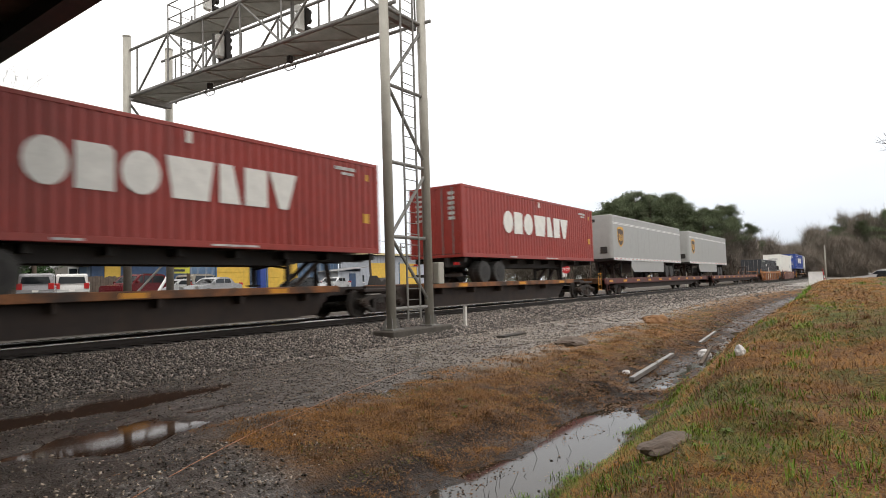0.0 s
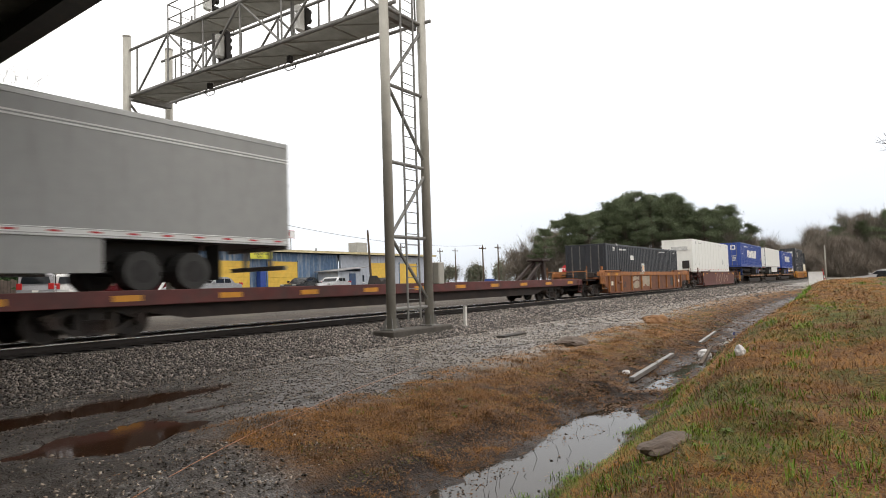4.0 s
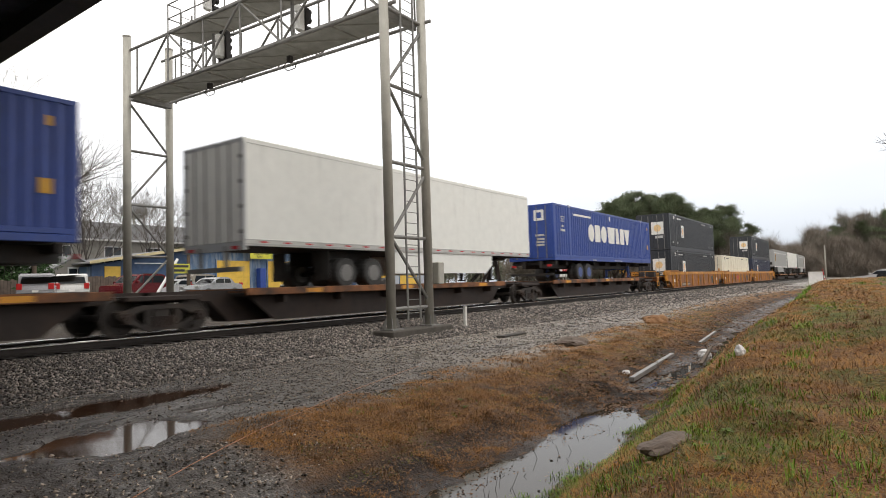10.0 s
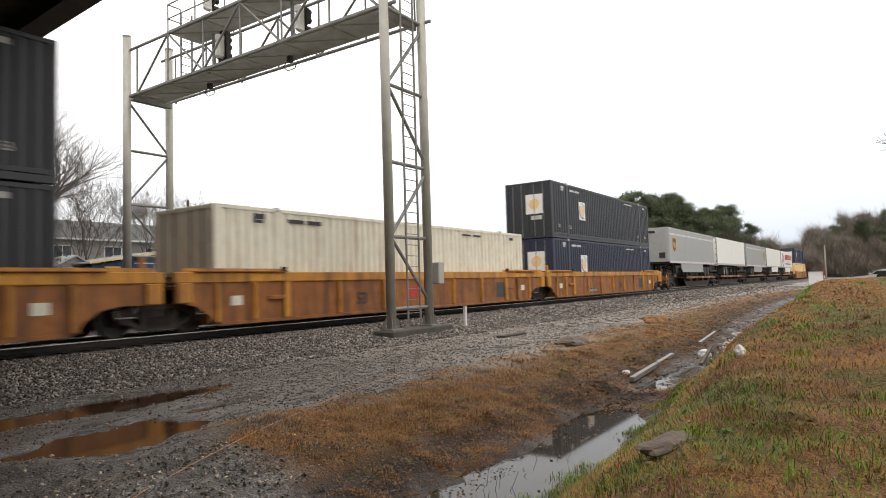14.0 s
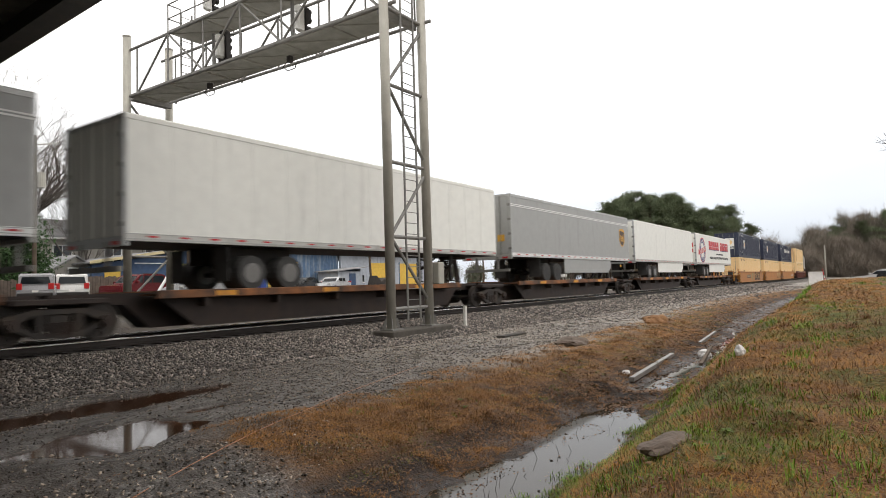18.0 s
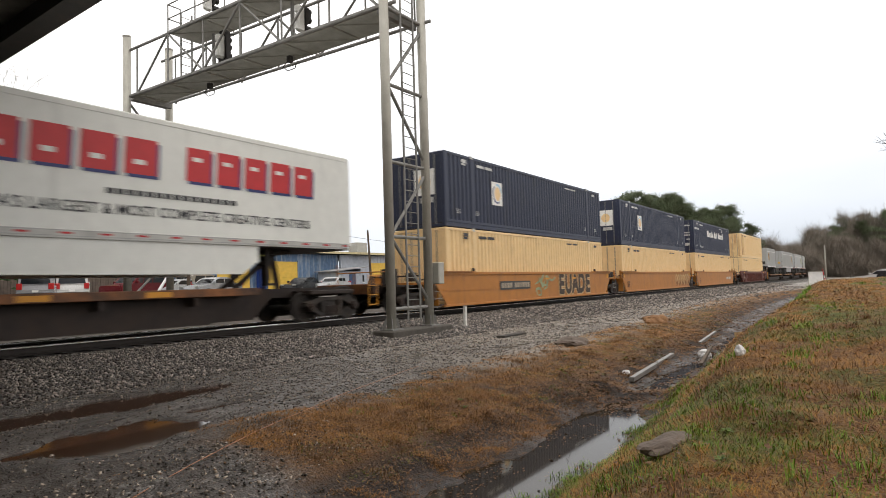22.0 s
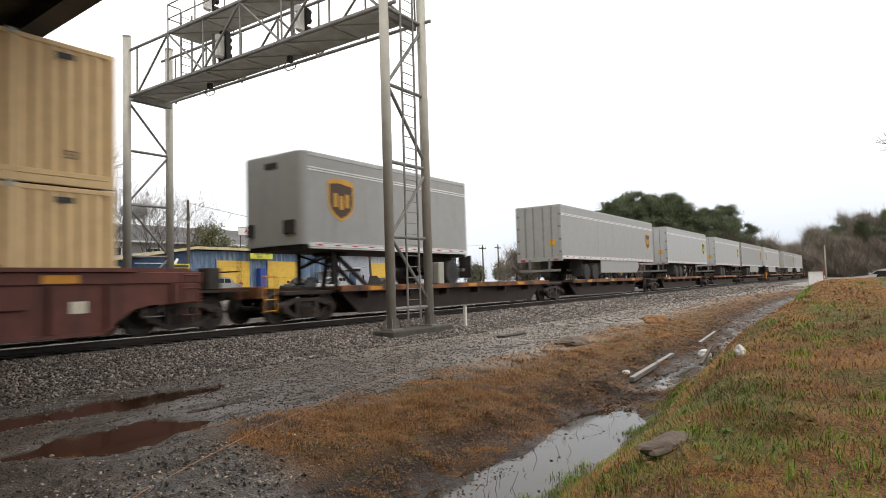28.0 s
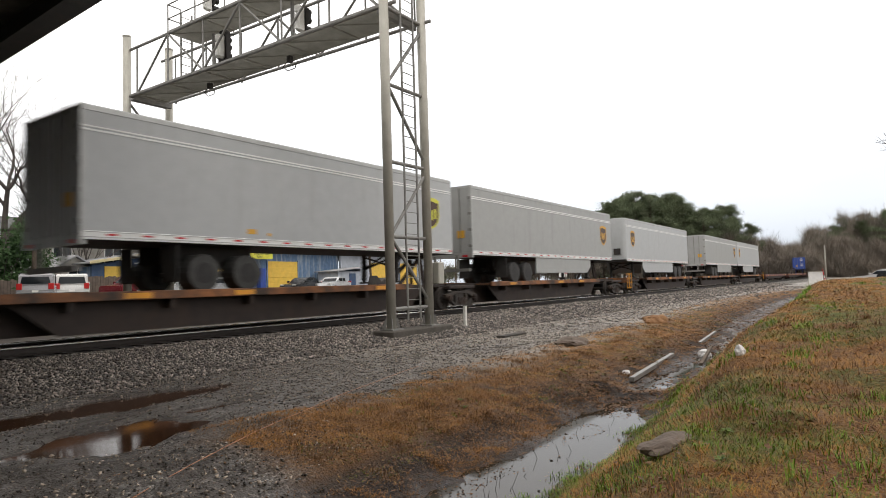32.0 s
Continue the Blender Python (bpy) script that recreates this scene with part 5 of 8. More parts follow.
# all wheelsets turn alike: one mesh, each under its truck
WHEEL_ME = bpy.data.meshes.new("wheelset")
_bm = wheelset()
_bm.to_mesh(WHEEL_ME)
_bm.free()
WHEEL_ME.materials.append(M_TRUCK)
WHEEL_OBS = []
for bol, k in WHEELS:
    o = new("wheelset", WHEEL_ME)
    o.parent = bol
    o.matrix_parent_inverse = Matrix.Translation((k, 0, 0.425))
    WHEEL_OBS.append(o)


# ---- the line ----
CURVE_AT, RADIUS = 148.0, 340.0


def on_line(s, y=0.0, z=0.0):
    """A pose on the track's centre line, s metres along it: straight, then bending away to the north."""
    if s <= CURVE_AT:
        return pose(s, y, z)
    a = (s - CURVE_AT) / RADIUS
    c = Vector((CURVE_AT + (RADIUS - y) * math.sin(a), RADIUS - (RADIUS - y) * math.cos(a), z))
    return pose(c.x, c.y, c.z, 0, 0, math.degrees(a))


def lerp_table(v, table):
    for (a, za), (b, zb) in zip(table, table[1:]):
        if v <= b:
            t = max(0.0, (v - a) / (b - a))
            return za + (zb - za) * t
    return table[-1][1]


CROSS = [(-11.75, -0.90), (-11.4, -0.93), (-11.05, -0.80), (-10.4, -0.62), (-9.7, -0.50), (-8.7, -0.45), (-5.0, -0.43), (-2.7, -0.24), (-1.7, -0.21), (1.7, -0.21), (2.7, -0.24), (4.4, -0.45), (9, -0.35), (20, 0.55), (40, 0.65), (120, 0.9), (3000, 1.5)]
CREST = [(-40, 0.0), (1.0, 0.02), (5, 0.15), (10, 0.42), (20, 0.60), (30, 0.63), (38, 0.58), (62, -0.35), (110, -0.35), (160, 0.3), (4000, 0.8)]


def pool(x, y):
    """Hollows in the track beside the line that hold rain water."""
    if x > 7.5:
        return 0.0
    d = 0.0
    ragged = 0.16 * noise.noise((x * 2.4, y * 2.4, 8)) + 0.10 * noise.noise((x * 6, y * 6, 3))
    for line in (((0.4, -6.0, 0.4), (3.0, -6.33, 0.36), (4.3, -6.35, 0.55), (5.3, -6.35, 0.36), (6.5, -6.2, 0.06)), ((2.6, -8.15, 0.15), (3.1, -8.22, 0.46), (3.7, -8.2, 0.44), (4.2, -8.28, 0.1)), ((3.9, -7.66, -0.06), (4.7, -7.68, 0.08), (5.7, -7.82, -0.06))):
        best = 9.0
        for (xa_, ya_, wa_), (xb_, yb_, wb_) in zip(line, line[1:]):
            t = min(1.0, max(0.0, ((x - xa_) * (xb_ - xa_) + (y - ya_) * (yb_ - ya_)) / ((xb_ - xa_) ** 2 + (yb_ - ya_) ** 2)))
            best = min(best, math.hypot(x - xa_ - t * (xb_ - xa_), y - ya_ - t * (yb_ - ya_)) - wa_ - t * (wb_ - wa_))
        e_ = min(1.0, max(0.0, (0.14 - best - ragged) / 0.28))
        d = min(d, -0.085 * e_ * e_ * (3 - 2 * e_))
    return d


def smooth(v, a, b):
    t = min(1.0, max(0.0, (v - a) / (b - a)))
    return t * t * (3 - 2 * t)


def drift(x, y=-10.0):
    """How far the ditch and, less so, the high bank swing towards the line on their way."""
    return 1.9 * (smooth(x, 8.0, 40.0) - smooth(x, 50.0, 78.0)) * (1 - 0.45 * smooth(y, -10.2, -11.9))


def ground_z(x, y):
    wob = 0.35 * noise.noise((x * 0.16, 3.7, 0)) + 0.12 * noise.noise((x * 0.6, y * 0.4, 0))
    yy = y - drift(x, y) * smooth(y, -4.5, -8.5) + wob * smooth(y, -7.6, -8.6)
    if yy < -11.75:
        c = lerp_table(x, CREST)
        t = min(1.0, max(0.0, (-11.9 - yy) / 1.75))
        t = t * t * (3 - 2 * t)
        z = -0.90 + (c + 0.90) * t + 0.03 * max(0.0, -13.5 - yy) * min(1.0, max(0.0, (60 + yy) / 40 + 0.5))
        z = min(z, 1.6)
    else:
        z = lerp_table(yy, CROSS)
    rough = 0.0
    if y < -8.8:
        rough = 0.05 * noise.noise((x * 1.3, y * 1.3, 1)) + 0.03 * noise.noise((x * 4, y * 4, 2))
        if yy < -11.9 and x < 40:
            # tussocky turf
            rough += 0.045 * noise.noise((x * 2.3, y * 2.3, 12)) + 0.022 * noise.noise((x * 6.5, y * 6.5, 13))
    elif abs(y) > 1.8:
        rough = 0.02 * noise.noise((x * 0.9, y * 0.9, 1)) + 0.012 * noise.noise((x * 3.3, y * 3.3, 2))
    if -12.4 < yy < -10.4:
        rough += 0.07 * noise.noise((x * 1.7, y * 2.6, 7)) + 0.03 * noise.noise((x * 5, y * 6, 9)) + 0.13 * max(0.0, 1 - abs(x - 9.3) / 1.1) + (0.045 if x > 9.3 else 0.0)
    if -9.9 < y < -4.5:
        z += pool(x, y) + 0.012 * noise.noise((x * 6, y * 6, 4))
    return z + rough


def axis(parts):
    out = []
    for a, b, st in parts:
        out += list(np.arange(a, b, st))
    return out + [parts[-1][1]]


GX = axis([(-600, -60, 60), (-60, -8, 4), (-8, 1.2, 0.3), (1.2, 14, 0.1), (14, 30, 0.22), (30, 60, 0.6), (60, 150, 3), (150, 400, 12), (400, 2600, 200)])
GY = axis([(-1200, -100, 110), (-100, -20, 4), (-20, -14.6, 0.25), (-14.6, -4.4, 0.1), (-4.4, 5, 0.35), (5, 45, 1.5), (45, 150, 8), (150, 2600, 200)])


def ground_material():
    m = bpy.data.materials.new("ground")
    m.use_nodes = True
    n, l = m.node_tree.nodes, m.node_tree.links
    b = n["Principled BSDF"]
    tc = n.new("ShaderNodeTexCoord")
    sep = n.new("ShaderNodeSeparateXYZ")
    l.new(tc.outputs["Object"], sep.inputs[0])

    def tex(scale, detail=5, rough=0.6):
        t = n.new("ShaderNodeTexNoise")
        t.inputs["Scale"].default_value, t.inputs["Detail"].default_value, t.inputs["Roughness"].default_value = scale, detail, rough
        l.new(tc.outputs["Object"], t.inputs["Vector"])
        return t.outputs[0]

    def ramp(src, stops):
        r = n.new("ShaderNodeValToRGB")
        el = r.color_ramp.elements
        while len(el) < len(stops):
            el.new(0.5)
        for e_, (p, c) in zip(el, stops):
            e_.position, e_.color = p, (*c, 1)
        l.new(src, r.inputs[0])
        return r.outputs[0]

    def rng(src, a, b_, c=0.0, d=1.0):
        r = n.new("ShaderNodeMapRange")
        r.interpolation_type = "SMOOTHSTEP"
        for k, v in zip(("From Min", "From Max", "To Min", "To Max"), (a, b_, c, d)):
            r.inputs[k].default_value = v
        l.new(src, r.inputs[0])
        return r.outputs[0]

    def math_(op, a, b_):
        r = n.new("ShaderNodeMath")
        r.operation = op
        for i, v in enumerate((a, b_)):
            if isinstance(v, (int, float)):
                r.inputs[i].default_value = v
            else:
                l.new(v, r.inputs[i])
        return r.outputs[0]

    def mix(f, a, b_):
        r = n.new("ShaderNodeMixRGB")
        l.new(f, r.inputs[0])
        l.new(a, r.inputs[1])
        l.new(b_, r.inputs[2])
        return r.outputs[0]

    vor = n.new("ShaderNodeTexVoronoi")
    vor.inputs["Scale"].default_value = 17
    l.new(tc.outputs["Object"], vor.inputs["Vector"])
    vor2 = n.new("ShaderNodeTexVoronoi")
    vor2.inputs["Scale"].default_value = 46
    l.new(tc.outputs["Object"], vor2.inputs["Vector"])
    stone_v = n.new("ShaderNodeSeparateColor")
    l.new(vor2.outputs["Color"], stone_v.inputs[0])
    gravel = ramp(stone_v.outputs[0], [(0.0, (0.014, 0.012, 0.01)), (0.45, (0.055, 0.048, 0.041)), (0.78, (0.12, 0.107, 0.094)), (1.0, (0.36, 0.335, 0.305))])
    mud = ramp(tex(9.0, 8, 0.75), [(0.3, (0.013, 0.009, 0.006)), (0.55, (0.04, 0.028, 0.02)), (0.75, (0.092, 0.07, 0.052))])
    pale = ramp(tex(14, 8, 0.8), [(0.3, (0.13, 0.113, 0.092)), (0.7, (0.38, 0.335, 0.275))])
    road = mix(rng(tex(0.9), 0.42, 0.62, 0.1, 0.85), gravel, mud)
    # road pales farther off: its wet shine is put into the colour
    road = mix(math_("MULTIPLY", rng(sep.outputs[0], 4.5, 13, 0.0, 0.9), rng(tex(0.35, 5), 0.38, 0.6, 0.35, 1.0)), road, pale)
    straw = ramp(tex(26, 7, 0.75), [(0.3, (0.03, 0.014, 0.005)), (0.46, (0.11, 0.05, 0.014)), (0.6, (0.21, 0.10, 0.028)), (0.78, (0.32, 0.19, 0.07))])
    green = ramp(tex(18, 7, 0.75), [(0.3, (0.02, 0.022, 0.004)), (0.48, (0.07, 0.082, 0.012)), (0.64, (0.13, 0.14, 0.02)), (0.8, (0.22, 0.18, 0.05))])
    earth = ramp(tex(6, 6), [(0.3, (0.014, 0.009, 0.007)), (0.7, (0.05, 0.031, 0.021))])
    dirt = ramp(tex(1.2, 6), [(0.3, (0.03, 0.024, 0.018)), (0.7, (0.075, 0.056, 0.04))])
    wob = math_("MULTIPLY", math_("SUBTRACT", tex(0.8, 5), 0.5), 1.6)
    swing = math_("MULTIPLY", math_("SUBTRACT", rng(sep.outputs[0], 8.0, 40.0), rng(sep.outputs[0], 50.0, 78.0)), math_("MULTIPLY", rng(sep.outputs[1], -10.2, -11.9, 1.9, 1.045), rng(sep.outputs[1], -4.5, -8.5)))
    yd = math_("SUBTRACT", sep.outputs[1], swing)
    yy = math_("ADD", yd, wob)
    grassy = mix(rng(tex(0.8, 5), 0.46, 0.62), straw, green)
    bank = mix(rng(yy, -12.4, -11.8), grassy, mix(rng(tex(0.5, 4), 0.35, 0.7), straw, earth))
    verge = math_("MAXIMUM", rng(yy, -9.6, -8.8), math_("MULTIPLY", rng(math_("ADD", sep.outputs[0], math_("MULTIPLY", wob, 0.7)), 4.1, 3.4), rng(sep.outputs[1], -11.7, -11.2)))
    col = mix(verge, bank, road)
    wet = rng(sep.outputs[2], -0.72, -0.58)
    col = mix(math_("MULTIPLY", rng(yy, -8.9, -9.6), math_("SUBTRACT", 1.0, wet)), col, earth)
    col = mix(math_("MULTIPLY", rng(yd, -12.3, -11.9), rng(math_("ADD", yd, math_("MULTIPLY", wob, 0.4)), -10.5, -10.9)), col, earth)
    col = mix(rng(yy, -5.2, -4.3), col, gravel)
    # near-black ground between and just beside the rails
    rail_bed = ramp(tex(20, 5), [(0.3, (0.008, 0.007, 0.006)), (0.7, (0.03, 0.025, 0.021))])
    col = mix(math_("MULTIPLY", rng(sep.outputs[1], -1.75, -1.35), rng(sep.outputs[1], 2.3, 1.7)), col, rail_bed)
    col = mix(rng(yy, 2.6, 4.0), col, dirt)
    col = mix(rng(sep.outputs[1], 8, 14), col, ramp(tex(0.6, 5), [(0.3, (0.10, 0.095, 0.09)), (0.7, (0.18, 0.16, 0.13))]))
    col = mix(rng(sep.outputs[1], 45, 70), col, green)
    l.new(col, b.inputs["Base Color"])
    damp = math_("MULTIPLY", rng(sep.outputs[1], -4.2, -5.2), math_("MAXIMUM", verge, rng(sep.outputs[2], -0.72, -0.8)))
    stretch = n.new("ShaderNodeMapping")
    stretch.inputs["Scale"].default_value, stretch.inputs["Rotation"].default_value = (0.7, 3.2, 1.0), (0, 0, radians(-12))
    l.new(tc.outputs["Object"], stretch.inputs[0])
    films = n.new("ShaderNodeTexNoise")
    films.inputs["Scale"].default_value, films.inputs["Detail"].default_value, films.inputs["Roughness"].default_value = 1.6, 7, 0.68
    l.new(stretch.outputs[0], films.inputs["Vector"])
    film = math_("MULTIPLY", math_("MULTIPLY", rng(films.outputs[0], 0.42, 0.54), rng(sep.outputs[0], 8.5, 5.5)), math_("MULTIPLY", verge, rng(sep.outputs[1], -6.2, -7.2)))
    rough_ = math_("SUBTRACT", 0.9, math_("MULTIPLY", damp, rng(tex(1.1, 7, 0.7), 0.35, 0.65, 0.2, 0.66)))
    l.new(math_("SUBTRACT", rough_, math_("MULTIPLY", film, math_("SUBTRACT", rough_, 0.3))), b.inputs["Roughness"])
    h = math_("ADD", math_("MULTIPLY", vor2.outputs["Distance"], -0.6), math_("MULTIPLY", tex(30, 6, 0.7), 0.8))
    bp = n.new("ShaderNodeBump")
    bp.inputs["Distance"].default_value = 0.035
    l.new(math_("SUBTRACT", 0.9, math_("MULTIPLY", film, 0.5)), bp.inputs["Strength"])
    l.new(h, bp.inputs["Height"])
    l.new(bp.outputs[0], b.inputs["Normal"])
    return m


M_GROUND = ground_material()
gv = [(x, y, ground_z(x, y)) for y in GY for x in GX]
nx = len(GX)
gf = [(j * nx + i, j * nx + i + 1, (j + 1) * nx + i + 1, (j + 1) * nx + i) for j in range(len(GY) - 1) for i in range(nx - 1)]
ground = raw("ground", gv, gf, M_GROUND, smooth=True)
tagged(ground, "gravel track, rough grass bank and bare earth", "ground", kind="structure")


def water_material(name, tint, rough=0.04, bump=0.05):
    m = bpy.data.materials.new(name)
    m.use_nodes = True
    n, l = m.node_tree.nodes, m.node_tree.links
    b = n["Principled BSDF"]
    b.inputs["Base Color"].default_value, b.inputs["Roughness"].default_value, b.inputs["IOR"].default_value = (*tint, 1), rough, 1.33
    t = n.new("ShaderNodeTexNoise")
    t.inputs["Scale"].default_value, t.inputs["Detail"].default_value = 3.5, 3
    bp = n.new("ShaderNodeBump")
    bp.inputs["Strength"].default_value, bp.inputs["Distance"].default_value = bump, 0.02
    l.new(t.outputs[0], bp.inputs["Height"])
    l.new(bp.outputs[0], b.inputs["Normal"])
    return m


M_WATER = water_material("ditch water", (0.035, 0.028, 0.02))
M_POOL = water_material("muddy puddle water", (0.045, 0.022, 0.012), 0.06, 0.05)
tagged(raw("water", [(-9, -12.3, -0.845), (22, -12.3, -0.845), (22, -9.8, -0.845), (-9, -10.2, -0.845)], [(0, 1, 2, 3)], M_WATER), "still ditch water reflecting the sky", "water", kind="structure")
tagged(raw("puddle", [(-5, -8.95, -0.475), (8, -8.95, -0.475), (8, -4.9, -0.475), (-5, -4.9, -0.475)], [(0, 1, 2, 3)], M_POOL), "brown rain puddles on the gravel track", "puddle", kind="structure")

# rails and ties
track = tagged(new("railway_track"), "single railway track on ties in grey ballast", "railway track", kind="structure")
prof = [(-0.07, -0.18), (0.07, -0.18), (0.07, -0.16), (0.012, -0.14), (0.012, -0.045), (0.036, -0.035), (0.036, -0.006), (0.03, 0.0), (-0.03, 0.0), (-0.036, -0.006), (-0.036, -0.035), (-0.012, -0.045), (-0.012, -0.14), (-0.07, -0.16)]
stations = [-120.0, -60.0, 0.0, 50.0, 100.0, CURVE_AT] + [CURVE_AT + 10 * k for k in range(1, 40)]
for sy in (-0.7525, 0.7525):
    vs, fs = [], []
    for s in stations:
        for py, pz in prof:
            vs.append(on_line(s, sy + py, pz).translation)
    k = len(prof)
    for i in range(len(stations) - 1):
        for j in range(k):
            fs.append((i * k + j, i * k + (j + 1) % k, (i + 1) * k + (j + 1) % k, (i + 1) * k + j))
    raw("rail", vs, fs, M_RAIL, track)
    vs, fs = [], []
    for s in stations:
        vs += [on_line(s, sy - 0.038, -0.03).translation, on_line(s, sy - 0.038, -0.006).translation, on_line(s, sy - 0.031, 0.003).translation, on_line(s, sy + 0.031, 0.003).translation]
    for i in range(len(stations) - 1):
        fs += [(4 * i + j, 4 * i + 4 + j, 4 * i + 5 + j, 4 * i + 1 + j) for j in range(3)]
    raw("rail_head", vs, fs, M_RAILTOP, track, "rail head polished by wheels")
bm = box(B(), -0.115, 0.115, -1.3, 1.3, -0.36, -0.18, 0.012)
tie0 = part("tie", bm, M_TIE, track)
tie0.matrix_basis = pose(2.0, 0, 0)
for k in range(1, 200):
    o = new("tie", tie0.data)
    o.parent = track
    o.matrix_basis = on_line(2.0 + 0.53 * k)


# ---- signal bridge over the line ----
def signal_head(g, x, y, z, drop=True, round_back=True):
    """A colour-light signal seen from behind: lamp housing, backplate and its pipe mount."""
    h = part("signal_housing", box(B(), x - 0.26, x + 0.02, y - 0.1, y + 0.1, z - 0.42, z + 0.42, 0.05), M_SIGNAL, g, "pale grey signal lamp housing")
    for k in (-0.28, 0.0, 0.28):
        part("lamp_door", box(B(), x - 0.3, x - 0.262, y - 0.08, y + 0.08, z + k - 0.11, z + k + 0.11, 0.02), M_SIGNAL, h)
    bm = B()
    if round_back:
        turned(bm, [(0.32, -0.012), (0.32, 0.012)], seg=20)
        bmesh.ops.rotate(bm, verts=bm.verts, cent=(0, 0, 0), matrix=Matrix.Rotation(radians(90), 3, "Z"))
        bmesh.ops.translate(bm, verts=bm.verts, vec=(x + 0.05, y, z + 0.1))
    else:
        box(bm, x + 0.03, x + 0.06, y - 0.24, y + 0.24, z - 0.6, z + 0.6, 0.1)
    part("backplate", bm, M_DARK, h)
    for k in (-0.25, 0.05, 0.32):
        bm = B()
        rod(bm, (x + 0.06, y, z + k), (x + 0.3, y, z + k), 0.1, 10)
        part("hood", bm, M_DARK, h)
    part("mount_pipe", rod(B(), (x + 0.15, y, z - 0.75), (x + 0.15, y, z - 0.4), 0.05, 8), M_GALVD, g)
    part("mount_pipe", rod(B(), (x + 0.15, y, z - 0.7), (x + 0.15, y + 0.65, z - 0.7), 0.06, 8), M_GALVD, g)


def signal_bridge():
    g = tagged(new("signal_bridge"), "galvanised steel signal gantry spanning the railway line", "signal gantry")
    xa, xb, yn, yf = 12.95, 14.55, -4.0, 8.98
    zb, zt = 8.58, 10.42
    for (x, y) in ((xa, yn), (xb, yn), (xa, yf), (xb, yf)):
        topz = 10.95 if y == yf else 12.2
        rad = 0.145 if y == yf else 0.128
        x += {(xa, yn): -0.14, (xb, yn): -0.04, (xa, yf): -0.06, (xb, yf): 0.1}[(x, y)]
        zf = -0.19 if y == yn else 0.1
        c = part("column", rod(B(), (x, y, zf), (x, y, topz), rad, 18), M_GALV, g, smooth=True)
        part("cap", rod(B(), (x, y, topz), (x, y, topz + 0.04), rad + 0.012, 18), M_GALV, g)
        bm = B()
        box(bm, x - 0.22, x + 0.22, y - 0.22, y + 0.22, zf, zf + 0.03)
        part("base_plate", bm, M_GALVD, g)
        for k in range(4):
            a = radians(45 + 90 * k)
            part("gusset", bar(B(), (x + 0.2 * math.cos(a), y + 0.2 * math.sin(a), zf + 0.02), (x + 0.14 * math.cos(a), y + 0.14 * math.sin(a), zf + 0.3), 0.02, 0.06), M_GALVD, g)
    # bracing of the two towers
    for y, levels in ((yn, (0.35, 2.27, 4.28, 6.38, 8.5)), (yf, (0.6, 2.4, 4.4, 6.5, 8.5))):
        for k, z in enumerate(levels):
            part("strut", rod(B(), (xa, y, z), (xb, y, z), 0.05, 8), M_GALVD, g)
            if k:
                z0 = levels[k - 1]
                s = (xa, xb) if (k % 2 == 1) == (y == yn) else (xb, xa)
                part("brace", rod(B(), (s[0], y, z - 0.1), (s[1], y, z0 + 0.1), 0.045, 8), M_GALVD, g)
    # box truss: chords, posts, diagonals
    nodes = [8.36, 6.31, 4.2, 2.2, 0.2, -1.85, -3.75]
    for x in (xa, xb):
        off = 0.0 if x == xa else -0.25
        for z in (zb, zt):
            up = 0.0 if x == xa else 0.05
            part("chord", rod(B(), (x, yn - 0.3, z), (x, yf + 0.35, z + 2 * up), 0.05, 10), M_GALVD, g, smooth=True)
        for k, y in enumerate(nodes):
            part("post", rod(B(), (x, y, zb), (x, y, zt), 0.032, 6), M_GALVD, g)
            if k < len(nodes) - 1:
                z0, z1 = (zt, zb) if k % 2 else (zb, zt)
                part("diagonal", rod(B(), (x, y, z0), (x, nodes[k + 1], z1), 0.038, 6), M_GALVD, g)
    for z, ye in ((zb, yf - 0.1), (zt, 6.3)):
        # open grating: bearing bars and cross bars over edge angles
        gvs, gfs = [], []
        wide = xb - xa - 0.34
        cells = [(xa + 0.06 + k * wide / 31 - 0.003, xa + 0.06 + k * wide / 31 + 0.003, yn + 0.05, ye, z, z + 0.034) for k in range(32)]
        cells += [(xa + 0.05, xa + 0.07 + wide, yn + 0.1 + k * 0.11 - 0.005, yn + 0.1 + k * 0.11 + 0.005, z + 0.022, z + 0.033) for k in range(int((ye - yn - 0.1) / 0.11))]
        for a0, a1, b0, b1, c0, c1 in cells:
            i = len(gvs)
            gvs += [(a0, b0, c0), (a1, b0, c0), (a1, b1, c0), (a0, b1, c0), (a0, b0, c1), (a1, b0, c1), (a1, b1, c1), (a0, b1, c1)]
            gfs += [(i, i + 3, i + 2, i + 1), (i + 4, i + 5, i + 6, i + 7), (i, i + 1, i + 5, i + 4), (i + 1, i + 2, i + 6, i + 5), (i + 2, i + 3, i + 7, i + 6), (i + 3, i, i + 4, i + 7)]
        raw("walkway", gvs, gfs, M_GRATE, g, "open steel grating walkway")
        for k, y in enumerate(nodes):
            if y > ye:
                continue
            part("cross_beam", rod(B(), (xa, y, z - 0.01), (xb - 0.3, y, z - 0.01), 0.026, 6), M_GRATE, g)
            if k:
                part("plan_brace", rod(B(), (xa, nodes[k - 1], z - 0.01), (xb - 0.3, y, z - 0.01), 0.02, 6), M_GRATE, g)
        part("toe_angle", box(B(), xa - 0.055, xa - 0.035, yn, ye, z - 0.01, z + 0.06), M_GALVD, g)
    part("end_beam", box(B(), xa, xb, yf - 0.35, yf - 0.2, zb - 0.16, zb + 0.02), M_GALVD, g)
    part("end_beam", box(B(), xa, xb, yn + 0.2, yn + 0.35, zb - 0.16, zb + 0.02), M_GALVD, g)
